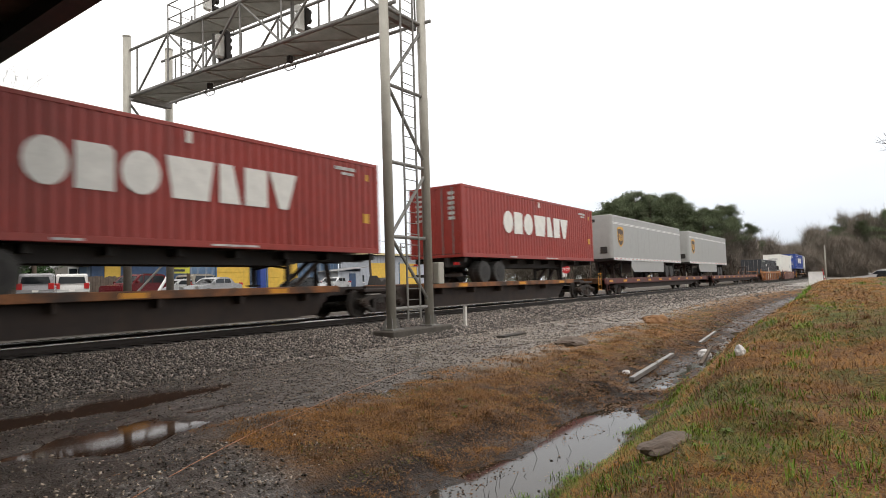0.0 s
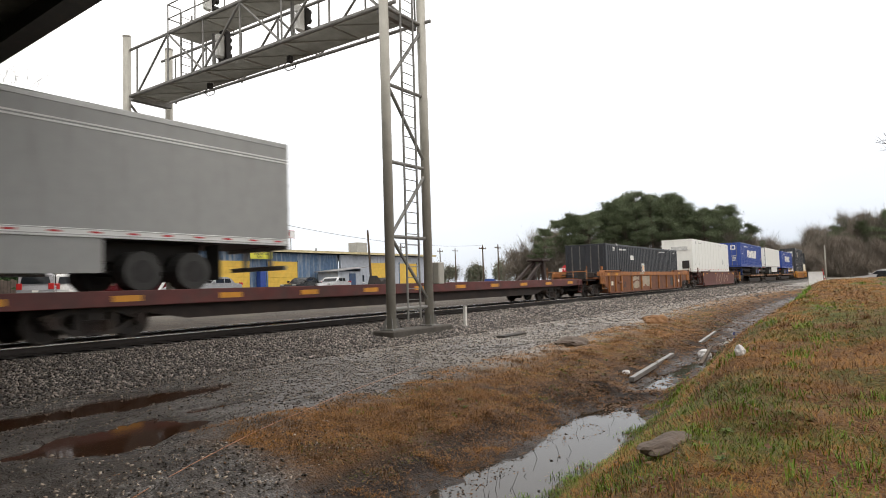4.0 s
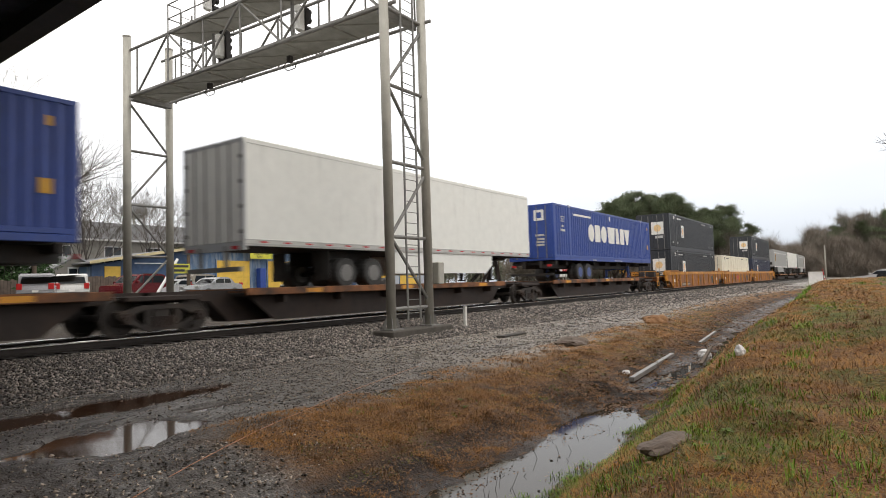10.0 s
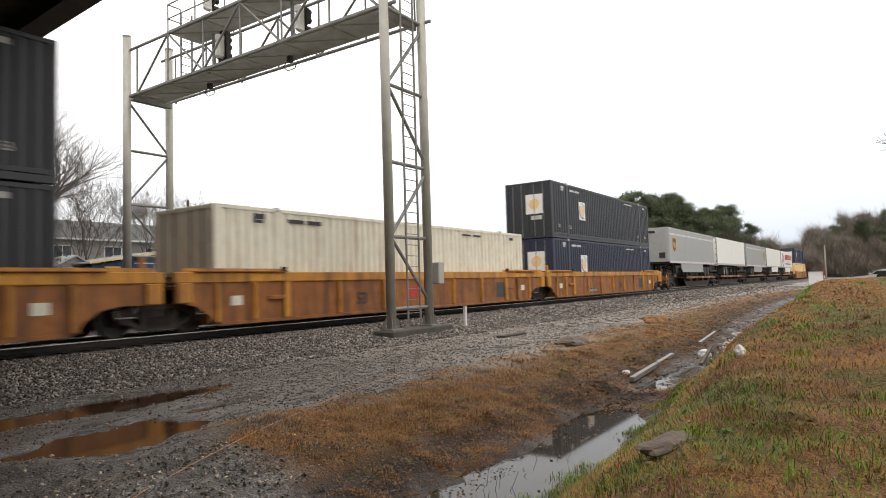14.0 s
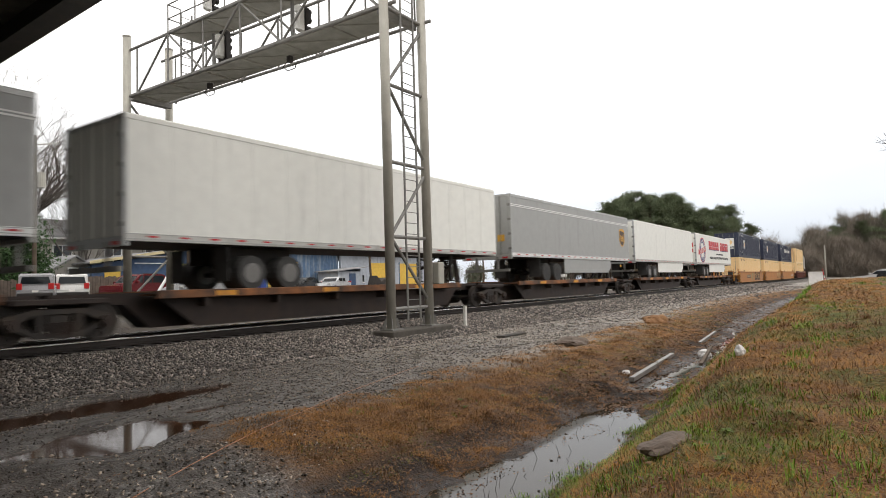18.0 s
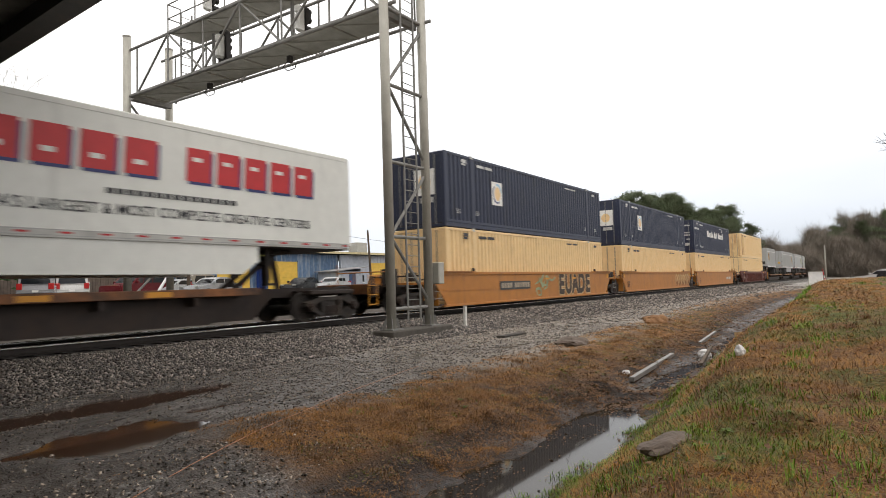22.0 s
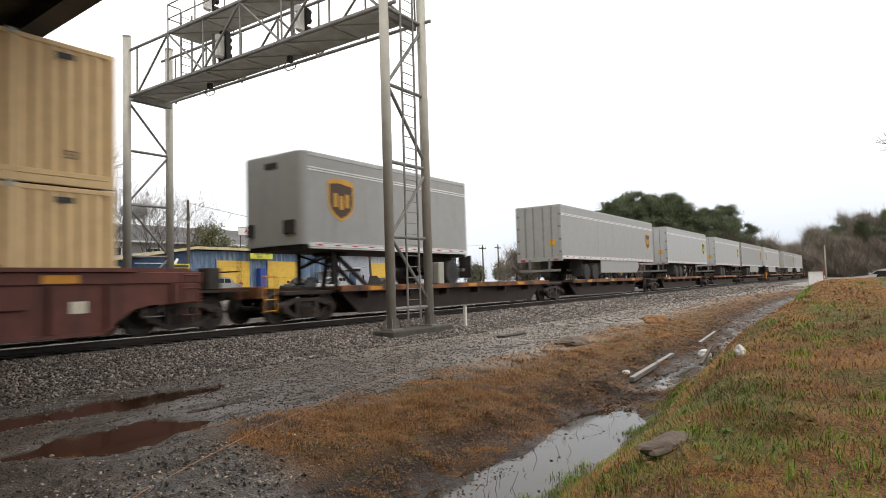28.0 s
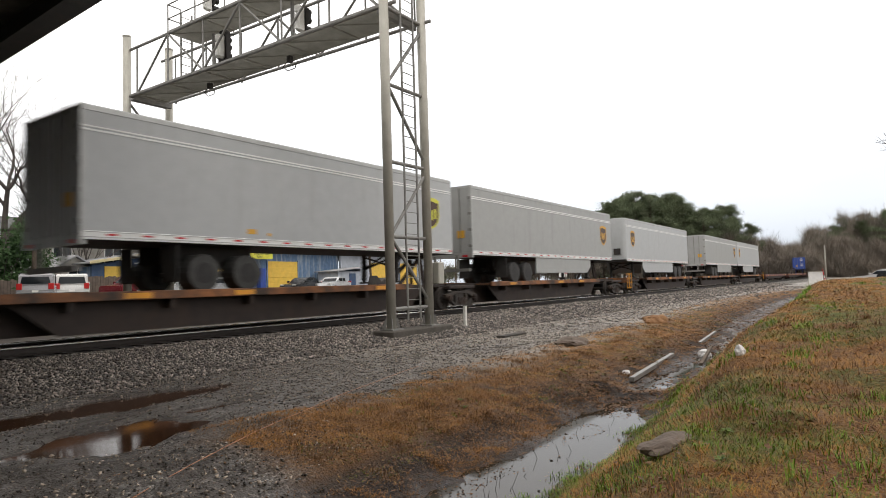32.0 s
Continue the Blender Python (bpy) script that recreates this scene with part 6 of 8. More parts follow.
    # handrails on the upper walkway
    for x in (xa, xb):
        for k in range(7):
            y = 6.3 - k * 1.65
            part("rail_post", rod(B(), (x, y, zt), (x, y, zt + 1.08), 0.022, 6), M_GALVD, g)
        for z in (zt + 0.55, zt + 1.08):
            part("handrail", rod(B(), (x, 6.3, z), (x, yn, z), 0.022, 6), M_GALVD, g)
    for z in (zt + 0.55, zt + 1.08):
        part("handrail", rod(B(), (xa, 6.3, z), (xa + 0.5, 6.3, z), 0.022, 6), M_GALVD, g)
    part("rail_post", rod(B(), (xa + 0.5, 6.3, zt), (xa + 0.5, 6.3, zt + 1.08), 0.022, 6), M_GALVD, g)
    # ladder between the walkways and the ladder up the near tower
    for x0, y0, z0, z1, wd, name in ((xa + 0.75, 6.3, zb, zt + 1.0, 0.45, "deck_ladder"), ((xa + xb) / 2 + 0.02, yn - 0.03, 0.02, 11.8, 0.56, "tower_ladder")):
        lad = part(name, rod(B(), (x0 - wd / 2, y0, z0), (x0 - wd / 2, y0, z1), 0.032, 6), M_GALVD, g)
        part("stile", rod(B(), (x0 + wd / 2, y0, z0), (x0 + wd / 2, y0, z1), 0.032, 6), M_GALVD, lad)
        for k in range(int((z1 - z0) / 0.3)):
            part("rung", rod(B(), (x0 - wd / 2, y0, z0 + 0.25 + 0.3 * k), (x0 + wd / 2, y0, z0 + 0.25 + 0.3 * k), 0.012, 5), M_GALVD, lad)
    # signals and fittings
    signal_head(g, 13.7, 4.1, 9.6, round_back=False)
    part("signal_mast", rod(B(), (14.0, 5.05, zb), (14.0, 5.05, zt), 0.07, 8), M_GALVD, g)
    signal_head(g, 13.7, 0.05, 9.5)
    part("signal_mast", rod(B(), (14.0, 0.85, zb), (14.0, 0.85, zt), 0.07, 8), M_GALVD, g)
    signal_head(g, 13.7, 4.8, 11.5)
    for y in (5.05, 0.8):
        part("junction_box", box(B(), 13.72, 13.9, y - 0.08, y + 0.08, zb - 0.26, zb - 0.05, 0.02), M_DARK, g)
        pts = [(13.8, y + 0.1, zb - 0.2), (13.8, y + 0.32, zb - 0.34), (13.8, y + 0.1, zb - 0.52), (13.8, y - 0.25, zb - 0.5), (13.8, y - 0.3, zb - 0.36)]
        for p, q in zip(pts, pts[1:]):
            part("loose_cable", rod(B(), p, q, 0.014, 5), M_DARK, g)
    part("case", box(B(), xb + 0.2, xb + 0.48, yn - 0.2, yn + 0.2, 0.98, 1.6, 0.02), M_GALV, g, "small grey equipment case on the column")
    return g


signal_bridge()
tagged(part("footing", box(B(), 12.45, 15.15, -4.35, -3.65, -0.5, -0.195, 0.03), M_FOOT), "long concrete footing under the gantry columns", "footing")


# ---- road bridge overhead ----
def road_bridge():
    g = tagged(new("overbridge"), "dark concrete road bridge crossing above the line", "bridge", kind="structure")
    # only the edge shows; unseen deck and piers are added to darken the left
    part("deck", box(B(), -26.0, 6.6, -12.6, 45, 7.6, 7.9), M_CONC, g)
    for x in (-25.5, -20.5, -15.5, -10.6, -8.0, -5.0, -2.4, 0.4, 3.4, 6.22):
        bm = B()
        box(bm, x - 0.25, x + 0.25, -12.6, 45, 6.98, 7.08)
        box(bm, x - 0.06, x + 0.06, -12.6, 45, 7.08, 7.6)
        part("girder", bm, M_DARK, g)
    part("parapet", box(B(), 6.25, 6.6, -12.6, 45, 7.9, 8.8), M_CONC, g)
    part("parapet", box(B(), -26.0, -25.65, -12.6, 45, 7.9, 8.8), M_CONC, g)
    for y in (-8.8, 13.5):
        for x in (-22, -15, -8, -1.5):
            part("pier", rod(B(), (x, y, -0.8), (x, y, 6.2), 0.45, 14), M_CONC, g)
        part("pier_cap", box(B(), -25, 0.5, y - 0.55, y + 0.55, 6.2, 6.97, 0.04), M_CONC, g)
    # the bridge stands slightly askew to the line
    for o in g.children:
        for v in o.data.vertices:
            v.co.x += 0.04 * (v.co.y + 1.8)
    return g


def embankment():
    """An unseen earth ramp beside the bridge, added to block light from the west."""
    ys = [-9.0, -12.0, -20.0, -40.0, -80.0, -160.0]
    vs, fs = [], []
    for y in ys:
        top = 7.5
        w = 0.0 if y > -10 else 3.0
        for x, z in ((-46.0, 0.0), (-27.0, top), (-5.5 - w, top), (-3.0 - 2 * w, 3.5), (-2.0 - 2.4 * w, 0.0), (-2.0 - 2.4 * w, -1.2), (-46.0, -1.2)):
            vs.append((x + 0.6 * noise.noise((x, y * 0.1, 3)), y, z))
    for i in range(len(ys) - 1):
        fs += [(7 * i + j, 7 * i + (j + 1) % 7, 7 * i + 7 + (j + 1) % 7, 7 * i + 7 + j) for j in range(7)]
    fs += [tuple(range(7)), tuple(range(7 * len(ys) - 1, 7 * len(ys) - 8, -1))]
    m = mat("dull embankment grass", (0.07, 0.062, 0.028), 0.95, vary=0.4, scale=0.6, fine=6, bump=0.6)
    return tagged(raw("embankment", vs, fs, m), "unseen grassy ramp added to block light from the west", "embankment", kind="structure")


embankment()
road_bridge()


# ---- beyond the line: repair shop, house, vehicles ----
M_SHOPB = mat("faded blue wall paint", (0.10, 0.17, 0.28), 0.7, vary=0.2, dirt=(0.42, 0.45, 0.47), dirt_amount=0.5, streak=True)
M_SHOPD = mat("deep blue wall paint", (0.045, 0.085, 0.17), 0.7, vary=0.2, dirt=(0.09, 0.12, 0.17), dirt_amount=0.3)
M_SHOPP = mat("pale blue grey wall paint", (0.42, 0.45, 0.50), 0.75, vary=0.15, dirt=(0.2, 0.22, 0.26), dirt_amount=0.35, streak=True)
M_SHOPY = mat("yellow door paint", (0.74, 0.48, 0.07), 0.55, vary=0.1, dirt=(0.5, 0.32, 0.06), dirt_amount=0.2, streak=True)
M_FASCIA = mat("cream fascia", (0.55, 0.47, 0.27), 0.7, vary=0.2, dirt=(0.2, 0.17, 0.1), dirt_amount=0.3)
M_SHINGLE = mat("grey roof shingle", (0.27, 0.27, 0.275), 0.9, vary=0.3, scale=0.6, fine=8, bump=0.5)
M_SIDING = mat("grey lap siding", (0.36, 0.34, 0.30), 0.8, vary=0.1, dirt=(0.24, 0.22, 0.2), dirt_amount=0.2)
M_WTRIM = mat("white trim paint", (0.75, 0.75, 0.73), 0.5, vary=0.08)
M_SIGNR = mat("red sign lettering", (0.42, 0.02, 0.03), 0.5, vary=0.1, bump=0)
M_POLE = mat("weathered utility pole", (0.09, 0.065, 0.045), 0.9, vary=0.3, bump=0.4)
M_FENCE = mat("grey brown fence board", (0.13, 0.10, 0.08), 0.9, vary=0.3, bump=0.4)
LOT = 0.58


def shop():
    s = empty("repair_shop", "long low blue repair shop with yellow roller doors", "building")
    y = 33.0
    out = [(23.4, LOT - 0.3), (31.4, LOT - 0.3), (31.4, 4.45), (23.4, 3.2)]
    part("wall", slab(B(), out, y, y + 0.25), M_SHOPD, s, "deep blue gable end wall")
    part("wall", box(B(), 31.4, 45.0, y, y + 0.25, LOT - 0.3, 4.5), M_SHOPB, s)
    part("wall", box(B(), 45.0, 49.5, y + 0.4, y + 0.65, LOT - 0.3, 4.5), M_SHOPB, s)
    part("wall", box(B(), 49.5, 66.0, y, y + 0.25, LOT - 0.3, 4.5), M_SHOPP, s, "pale blue grey wall")
    for x in (23.4, 65.75):
        part("end_wall", box(B(), x, x + 0.25, y + 0.25, y + 13, LOT - 0.3, 3.1 if x < 30 else 4.4), M_SHOPB, s)
    part("rear_wall", box(B(), 23.4, 66.0, y + 13, y + 13.25, LOT - 0.3, 3.1), M_SHOPB, s)
    # roof: sheet with a fascia
    r = B()
    for x0, x1, z0, z1 in ((22.9, 31.6, 3.28, 4.62), (31.6, 66.3, 4.62, 4.62)):
        slab(r, [(x0, z0), (x1, z1), (x1, z1 + 0.1), (x0, z0 + 0.1)], y - 0.7, y + 13.4)
    part("roof", r, M_SHINGLE, s)
    part("fascia", slab(B(), [(22.9, 3.24), (31.6, 4.58), (31.6, 4.80), (22.9, 3.46)], y - 0.76, y - 0.704), M_FASCIA, s)
    part("fascia", box(B(), 31.6, 66.3, y - 0.76, y - 0.704, 4.56, 4.80), M_FASCIA, s)
    # roller doors of ribbed yellow leaves
    for x0, x1 in ((34.0, 37.5), (39.6, 43.3), (54.3, 58.0), (59.6, 63.0)):
        d = part("roller_door", box(B(), x0, x1, y - 0.05, y - 0.004, LOT, 3.68), M_SHOPY, s, "yellow roller door")
        for k in range(6):
            z = LOT + 0.02 + k * 0.51
            part("door_panel", box(B(), x0 + 0.03, x1 - 0.03, y - 0.085, y - 0.052, z, z + 0.48, 0.01), M_SHOPY, d)
        part("door_frame", box(B(), x0 - 0.12, x0 - 0.004, y - 0.08, y - 0.004, LOT, 3.8), M_SHOPB, s)
        part("door_frame", box(B(), x1 + 0.004, x1 + 0.12, y - 0.08, y - 0.004, LOT, 3.8), M_SHOPB, s)
    part("yellow_panel", box(B(), 24.3, 25.5, y - 0.06, y - 0.004, 1.3, 3.1), M_SHOPY, s)
    part("tube_light", box(B(), 26.6, 29.9, y - 0.14, y - 0.02, 3.32, 3.4), M_WTRIM, s)
    w = part("window", box(B(), 51.6, 53.2, y - 0.03, y - 0.004, 1.55, 2.3), M_GLASS, s)
    part("frame", box(B(), 51.5, 53.3, y - 0.06, y - 0.032, 1.45, 1.55), M_WTRIM, w)
    # roof fittings
    part("flue", rod(B(), (44.3, y + 4, 4.6), (44.3, y + 4, 6.4), 0.55, 12), M_DRED, s, "red roof drum")
    part("vent", rod(B(), (46.9, y + 1, 4.6), (46.9, y + 1, 5.2), 0.08, 8), M_GALVD, s)
    part("cooler", box(B(), 56.6, 58.4, y + 4, y + 5.5, 4.6, 6.4, 0.05), M_GALV, s)
    # sign on the roof
    sg = part("roof_sign", box(B(), 36.3, 42.95, y - 0.12, y - 0.04, 6.03, 6.72), M_WTRIM, s, "white sign board with red lettering")
    lettering("AUTOMOTIVE REPAIR", 0.56, M_SIGNR, sg, 39.62, y - 0.13, 6.37, shear=0.25, name="sign_text")
    for z in (6.0, 6.72):
        part("sign_edge", box(B(), 36.25, 43.0, y - 0.15, y - 0.02, z, z + 0.035), M_SIGNR, sg)
    for x in (36.6, 39.6, 42.6):
        part("sign_post", rod(B(), (x, y + 0.05, 4.6), (x, y + 0.05, 6.7), 0.04), M_DARK, s)
    ys = part("wall_sign", box(B(), 37.0, 39.55, y - 0.82, y - 0.765, 3.85, 4.5), M_DLIME, s, "yellow sign with dark lettering")
    lettering("RADIATOR", 0.34, M_DDARK, ys, 38.27, y - 0.825, 4.32, name="sign_text")
    lettering("FOR L", 0.3, M_DDARK, ys, 38.1, y - 0.825, 4.02, name="sign_text")
    return s


shop()
tagged(part("vending_machine", box(B(), 38.2, 38.85, 32.3, 32.9, LOT, 3.0, 0.04), M_BLUE), "tall blue vending box between the roller doors", "vending machine")
sh = empty("lean_to_shed", "small grey shed with a sloping sheet roof", "shed")
part("wall", box(B(), 46.0, 49.6, 30.0, 30.15, LOT - 0.2, 2.6), M_SHOPP, sh)
part("wall", box(B(), 49.45, 49.6, 30.15, 32.9, LOT - 0.2, 2.9), M_SHOPP, sh)
part("wall", box(B(), 46.0, 46.15, 30.15, 32.9, LOT - 0.2, 2.7), M_SHOPP, sh)
part("roof", slab(B(), [(45.5, 2.6), (50.1, 3.05), (50.1, 3.12), (45.5, 2.68)], 29.5, 32.9), M_SHINGLE, sh)
part("door", box(B(), 47.6, 48.5, 29.95, 29.996, LOT, 2.4), M_SHOPD, sh)
bm = slab(B(), [(49.0, LOT), (51.6, LOT), (51.2, 1.9), (50.3, 1.5), (49.6, 2.1)], 28.0, 29.0)
tagged(part("scrap_bin", bm, M_DARK), "dark steel scrap bin with bent sides", "scrap bin")


def leaning_sign():
    s = empty("leaning_sign", "yellow sign on a pale leaning pole", "sign")
    part("pole", rod(B(), (24.6, 27.0, LOT - 0.1), (26.6, 27.2, 3.4), 0.1, 10), M_WTRIM, s)
    b = part("board", box(B(), 25.6, 27.4, 26.95, 27.02, 2.35, 3.05), M_DLIME, s)
    part("lettering", box(B(), 25.7, 27.3, 26.93, 26.946, 2.78, 2.95), M_DDARK, b)
    part("lettering", box(B(), 25.9, 27.0, 26.93, 26.946, 2.48, 2.65), M_DDARK, b)


leaning_sign()


def house():
    h = empty("house", "long two-storey grey house with a shingle roof", "house")
    y0, y1, x0, x1, ze, zr = 45.0, 57.0, -4.0, 50.0, 6.2, 8.45
    part("wall", box(B(), x0, x1, y0, y0 + 0.25, 0.3, ze), M_SIDING, h)
    part("wall", box(B(), x0, x1, y1 - 0.25, y1, 0.3, ze), M_SIDING, h)
    for x in (x0, x1 - 0.25):
        bm = B()
        q = [bm.verts.new(v) for v in ((x, y0 + 0.25, 0.3), (x, y1 - 0.25, 0.3), (x, y1 - 0.25, ze), (x, (y0 + y1) / 2, zr - 0.2), (x, y0 + 0.25, ze))]
        f = bm.faces.new(q)
        bmesh.ops.solidify(bm, geom=[f], thickness=0.25)
        part("gable", bm, M_SIDING, h)
    bm = B()
    ym = (y0 + y1) / 2
    for ya, za, yb, zb in ((y0 - 0.6, ze - 0.1, ym, zr), (y1 + 0.6, ze - 0.1, ym, zr)):
        q = [bm.verts.new(v) for v in ((x0 - 0.5, ya, za), (x1 + 0.5, ya, za), (x1 + 0.5, yb, zb), (x0 - 0.5, yb, zb))]
        bm.faces.new(q)
    bmesh.ops.solidify(bm, geom=bm.faces[:], thickness=0.12)
    part("roof", bm, M_SHINGLE, h)
    part("gutter", box(B(), x0 - 0.5, x1 + 0.5, y0 - 0.72, y0 - 0.58, ze - 0.22, ze - 0.05), M_WTRIM, h)
    for x in (1.5, 8.0, 15.0, 22.5, 26.0, 30.5, 34.5, 40.0, 45.5):
        for z in (1.6, 4.0):
            w = part("window", box(B(), x, x + 1.5, y0 - 0.03, y0 - 0.004, z, z + 1.45), M_GLASS, h)
            for a, b, c, d in ((x - 0.08, x, z - 0.08, z + 1.53), (x + 1.5, x + 1.58, z - 0.08, z + 1.53), (x, x + 1.5, z - 0.08, z), (x, x + 1.5, z + 1.45, z + 1.53), (x + 0.72, x + 0.78, z, z + 1.45)):
                part("frame", box(B(), a, b, y0 - 0.05, y0 - 0.004, c, d), M_WTRIM, w)
    bm = B()
    for k in range(28):
        box(bm, x0, x1, y0 - 0.012, y0 - 0.004, 0.4 + k * 0.2, 0.56 + k * 0.2)
    tagged(part("lap_boards", bm, M_SIDING, h), kind="stuff")
    return h


house()
ga = empty("annex", "grey gabled annex with a white-framed window", "house")
part("wall", slab(B(), [(21.6, 0.3), (24.6, 0.3), (24.6, 3.0), (23.1, 3.9), (21.6, 3.0)], 35.0, 39.0), M_SIDING, ga)
w = part("window", box(B(), 22.7, 23.9, 34.95, 34.99, 1.3, 3.0), M_GLASS, ga)
for a, b, c, d in ((22.6, 22.7, 1.2, 3.1), (23.9, 24.0, 1.2, 3.1), (22.7, 23.9, 3.0, 3.1), (22.7, 23.9, 1.2, 1.3), (23.26, 23.34, 1.3, 3.0)):
    part("frame", box(B(), a, b, 34.92, 34.99, c, d), M_WTRIM, w)
for sx in (-1, 1):
    bm = slab(B(), [(23.1, 3.9), (23.1 + sx * 1.9, 2.78), (23.1 + sx * 1.9, 2.9), (23.1, 4.04)], 34.6, 39.3)
    part("roof", bm, M_SHINGLE, ga)


def fence(x0, x1, y, h):
    f = empty("board_fence", "weathered grey-brown board fence", "fence")
    k, x = 0, x0
    rng = random.Random(5)
    while x < x1:
        part("board", box(B(), x, x + 0.17, y, y + 0.03, LOT - 0.2, LOT + h + rng.uniform(-0.06, 0.06)), M_FENCE, f)
        x += 0.185
    part("rail", box(B(), x0, x1, y + 0.031, y + 0.1, LOT + h - 0.35, LOT + h - 0.25), M_FENCE, f)
    return f


fence(22.4, 26.2, 31.6, 1.7)
fence(12.0, 17.2, 30.0, 1.5)


def vehicle(x, y, turn, colour, kind, label, lights=True):
    """A parked road vehicle; its nose towards local +x, on four wheels."""
    v = empty("parked_car", label, "car", "vehicles on the lot")
    m = mat("car paint " + label.split()[0], colour, 0.25, 0.2, vary=0.05, bump=0.0)
    if kind == "suv":
        ln, wd, ht = 4.7, 1.88, 1.78
        low = [(-2.35, 0.35), (2.3, 0.35), (2.36, 0.62), (2.3, 0.95), (1.2, 1.06), (-2.3, 1.08), (-2.38, 0.7)]
        cab = [(-2.3, 1.05), (1.2, 1.05), (0.45, 1.66), (-0.2, 1.76), (-1.9, 1.74), (-2.2, 1.6)]
    else:
        ln, wd, ht = 4.6, 1.78, 1.42
        low = [(-2.3, 0.3), (2.25, 0.3), (2.32, 0.55), (2.2, 0.78), (1.0, 0.9), (-1.6, 0.95), (-2.28, 0.9), (-2.34, 0.55)]
        cab = [(-1.65, 0.93), (1.0, 0.9), (0.35, 1.3), (-0.1, 1.4), (-0.8, 1.39), (-1.15, 1.28)]
    h2 = wd / 2
    bm = slab(B(), low, -h2, h2)
    bmesh.ops.bevel(bm, geom=bm.edges[:], offset=0.06, segments=2, affect="EDGES")
    part("body", bm, m, v, smooth=False)
    bm = slab(B(), cab, -h2 + 0.1, h2 - 0.1)
    bmesh.ops.bevel(bm, geom=bm.edges[:], offset=0.05, segments=2, affect="EDGES")
    part("cabin", bm, m, v)
    (ax, az), (bx, bz) = cab[1], cab[2]
    zlo, zhi = cab[1][1] + 0.08, max(p[1] for p in cab) - 0.13
    for sy in (-1, 1):
        yy = sy * (h2 - 0.095)
        xs = [cab[0][0] + 0.25, -0.75, 0.15, cab[1][0] - 0.55] if kind == "suv" else [cab[0][0] + 0.5, -0.35, cab[1][0] - 0.45]
        for a, b in zip(xs, xs[1:]):
            bm = slab(B(), [(a + 0.04, zlo), (b - 0.04 + (0.25 if b == xs[-1] else 0), zlo), (b - 0.08 - (0.15 if b == xs[-1] else 0), zhi), (a + 0.04 + (0.15 if a == xs[0] else 0), zhi)], min(yy, yy + sy * 0.01), max(yy, yy + sy * 0.01))
            part("side_window", bm, M_GLASS, v)
    # screens
    for pa, pb, d in ((cab[1], cab[2], 1), (cab[0], cab[-1], -1)):
        p, q = Vector((pa[0], 0, pa[1])), Vector((pb[0], 0, pb[1]))
        n_ = Vector((q.z - p.z, 0, p.x - q.x)).normalized()
        if n_.x * d < 0:
            n_ = -n_
        a, b = p.lerp(q, 0.14) + n_ * 0.012, p.lerp(q, 0.9) + n_ * 0.012
        bm = B()
        vs = [bm.verts.new((a.x, -h2 + 0.2, a.z)), bm.verts.new((a.x, h2 - 0.2, a.z)), bm.verts.new((b.x, h2 - 0.28, b.z)), bm.verts.new((b.x, -h2 + 0.28, b.z))]
        f = bm.faces.new(vs)
        bmesh.ops.solidify(bm, geom=[f], thickness=0.01)
        part("windscreen" if d > 0 else "rear_window", bm, M_GLASS, v)
    for sy in (-1, 1):
        part("tail_light", box(B(), low[-1][0] - 0.02, low[-1][0] + 0.12, sy * (h2 - 0.16) - 0.14, sy * (h2 - 0.16) + 0.14, 0.8, 1.16 if kind == "suv" else 1.0, 0.02), M_RTAPE, v, "red tail light")
        part("headlight", box(B(), 2.2, 2.33, sy * (h2 - 0.25) - 0.16, sy * (h2 - 0.25) + 0.16, 0.66, 0.8, 0.02), M_ALU, v)
        part("mirror", box(B(), 0.75, 0.9, sy * (h2 + 0.02) - 0.1, sy * (h2 + 0.02) + 0.1, zlo - 0.02, zlo + 0.14, 0.02), m, v)
        for xw in (-1.4, 1.4):
            t = part("tyre", turned(B(), [(0.2, -0.1), (0.31, -0.1), (0.34, -0.07), (0.34, 0.07), (0.31, 0.1), (0.2, 0.1)], seg=18), M_RUBBER, v)
            t.matrix_basis = pose(xw, sy * (h2 - 0.1), 0.34)
            part("rim", turned(B(), [(0.2, -0.105), (0.06, -0.11), (0.06, 0.11), (0.2, 0.105)], seg=14), M_RIM, t)
    part("bumper", box(B(), low[-1][0] - 0.06, low[-1][0] + 0.1, -h2 + 0.05, h2 - 0.05, 0.36, 0.6, 0.04), m if kind != "suv" else M_DARK, v)
    part("number_plate", box(B(), low[-1][0] - 0.07, low[-1][0] - 0.061, -0.16, 0.16, 0.64, 0.76), M_DECAL, v)
    if kind == "suv":
        for sy in (-0.6, 0.6):
            part("roof_rail", rod(B(), (-1.8, sy, 1.78), (0.0, sy, 1.79), 0.02), M_DARK, v)
    v.matrix_basis = pose(x, y, ground_z(x, y) + 0.005, 0, 0, turn)
    return v


vehicle(17.6, 27.5, 62, (0.30, 0.30, 0.31), "suv", "silver grey estate car with red tail lights")
vehicle(19.8, 28.3, 66, (0.62, 0.62, 0.60), "suv", "white sport utility car with a roof rack")
vehicle(24.2, 28.6, 200, (0.13, 0.012, 0.016), "suv", "dark red sport utility car")
vehicle(28.0, 29.5, 190, (0.60, 0.61, 0.62), "sedan", "white saloon car parked by the shop")
vehicle(30.8, 30.2, 15, (0.32, 0.29, 0.24), "suv", "beige sport utility car by the shop")
vehicle(27.6, 24.6, 195, (0.36, 0.37, 0.38), "sedan", "silver saloon car on the lot")
vehicle(39.6, 28.3, 195, (0.015, 0.016, 0.018), "sedan", "black saloon car by the yellow door")
vehicle(43.0, 27.8, 200, (0.55, 0.56, 0.57), "sedan", "pale grey saloon car by the shed")
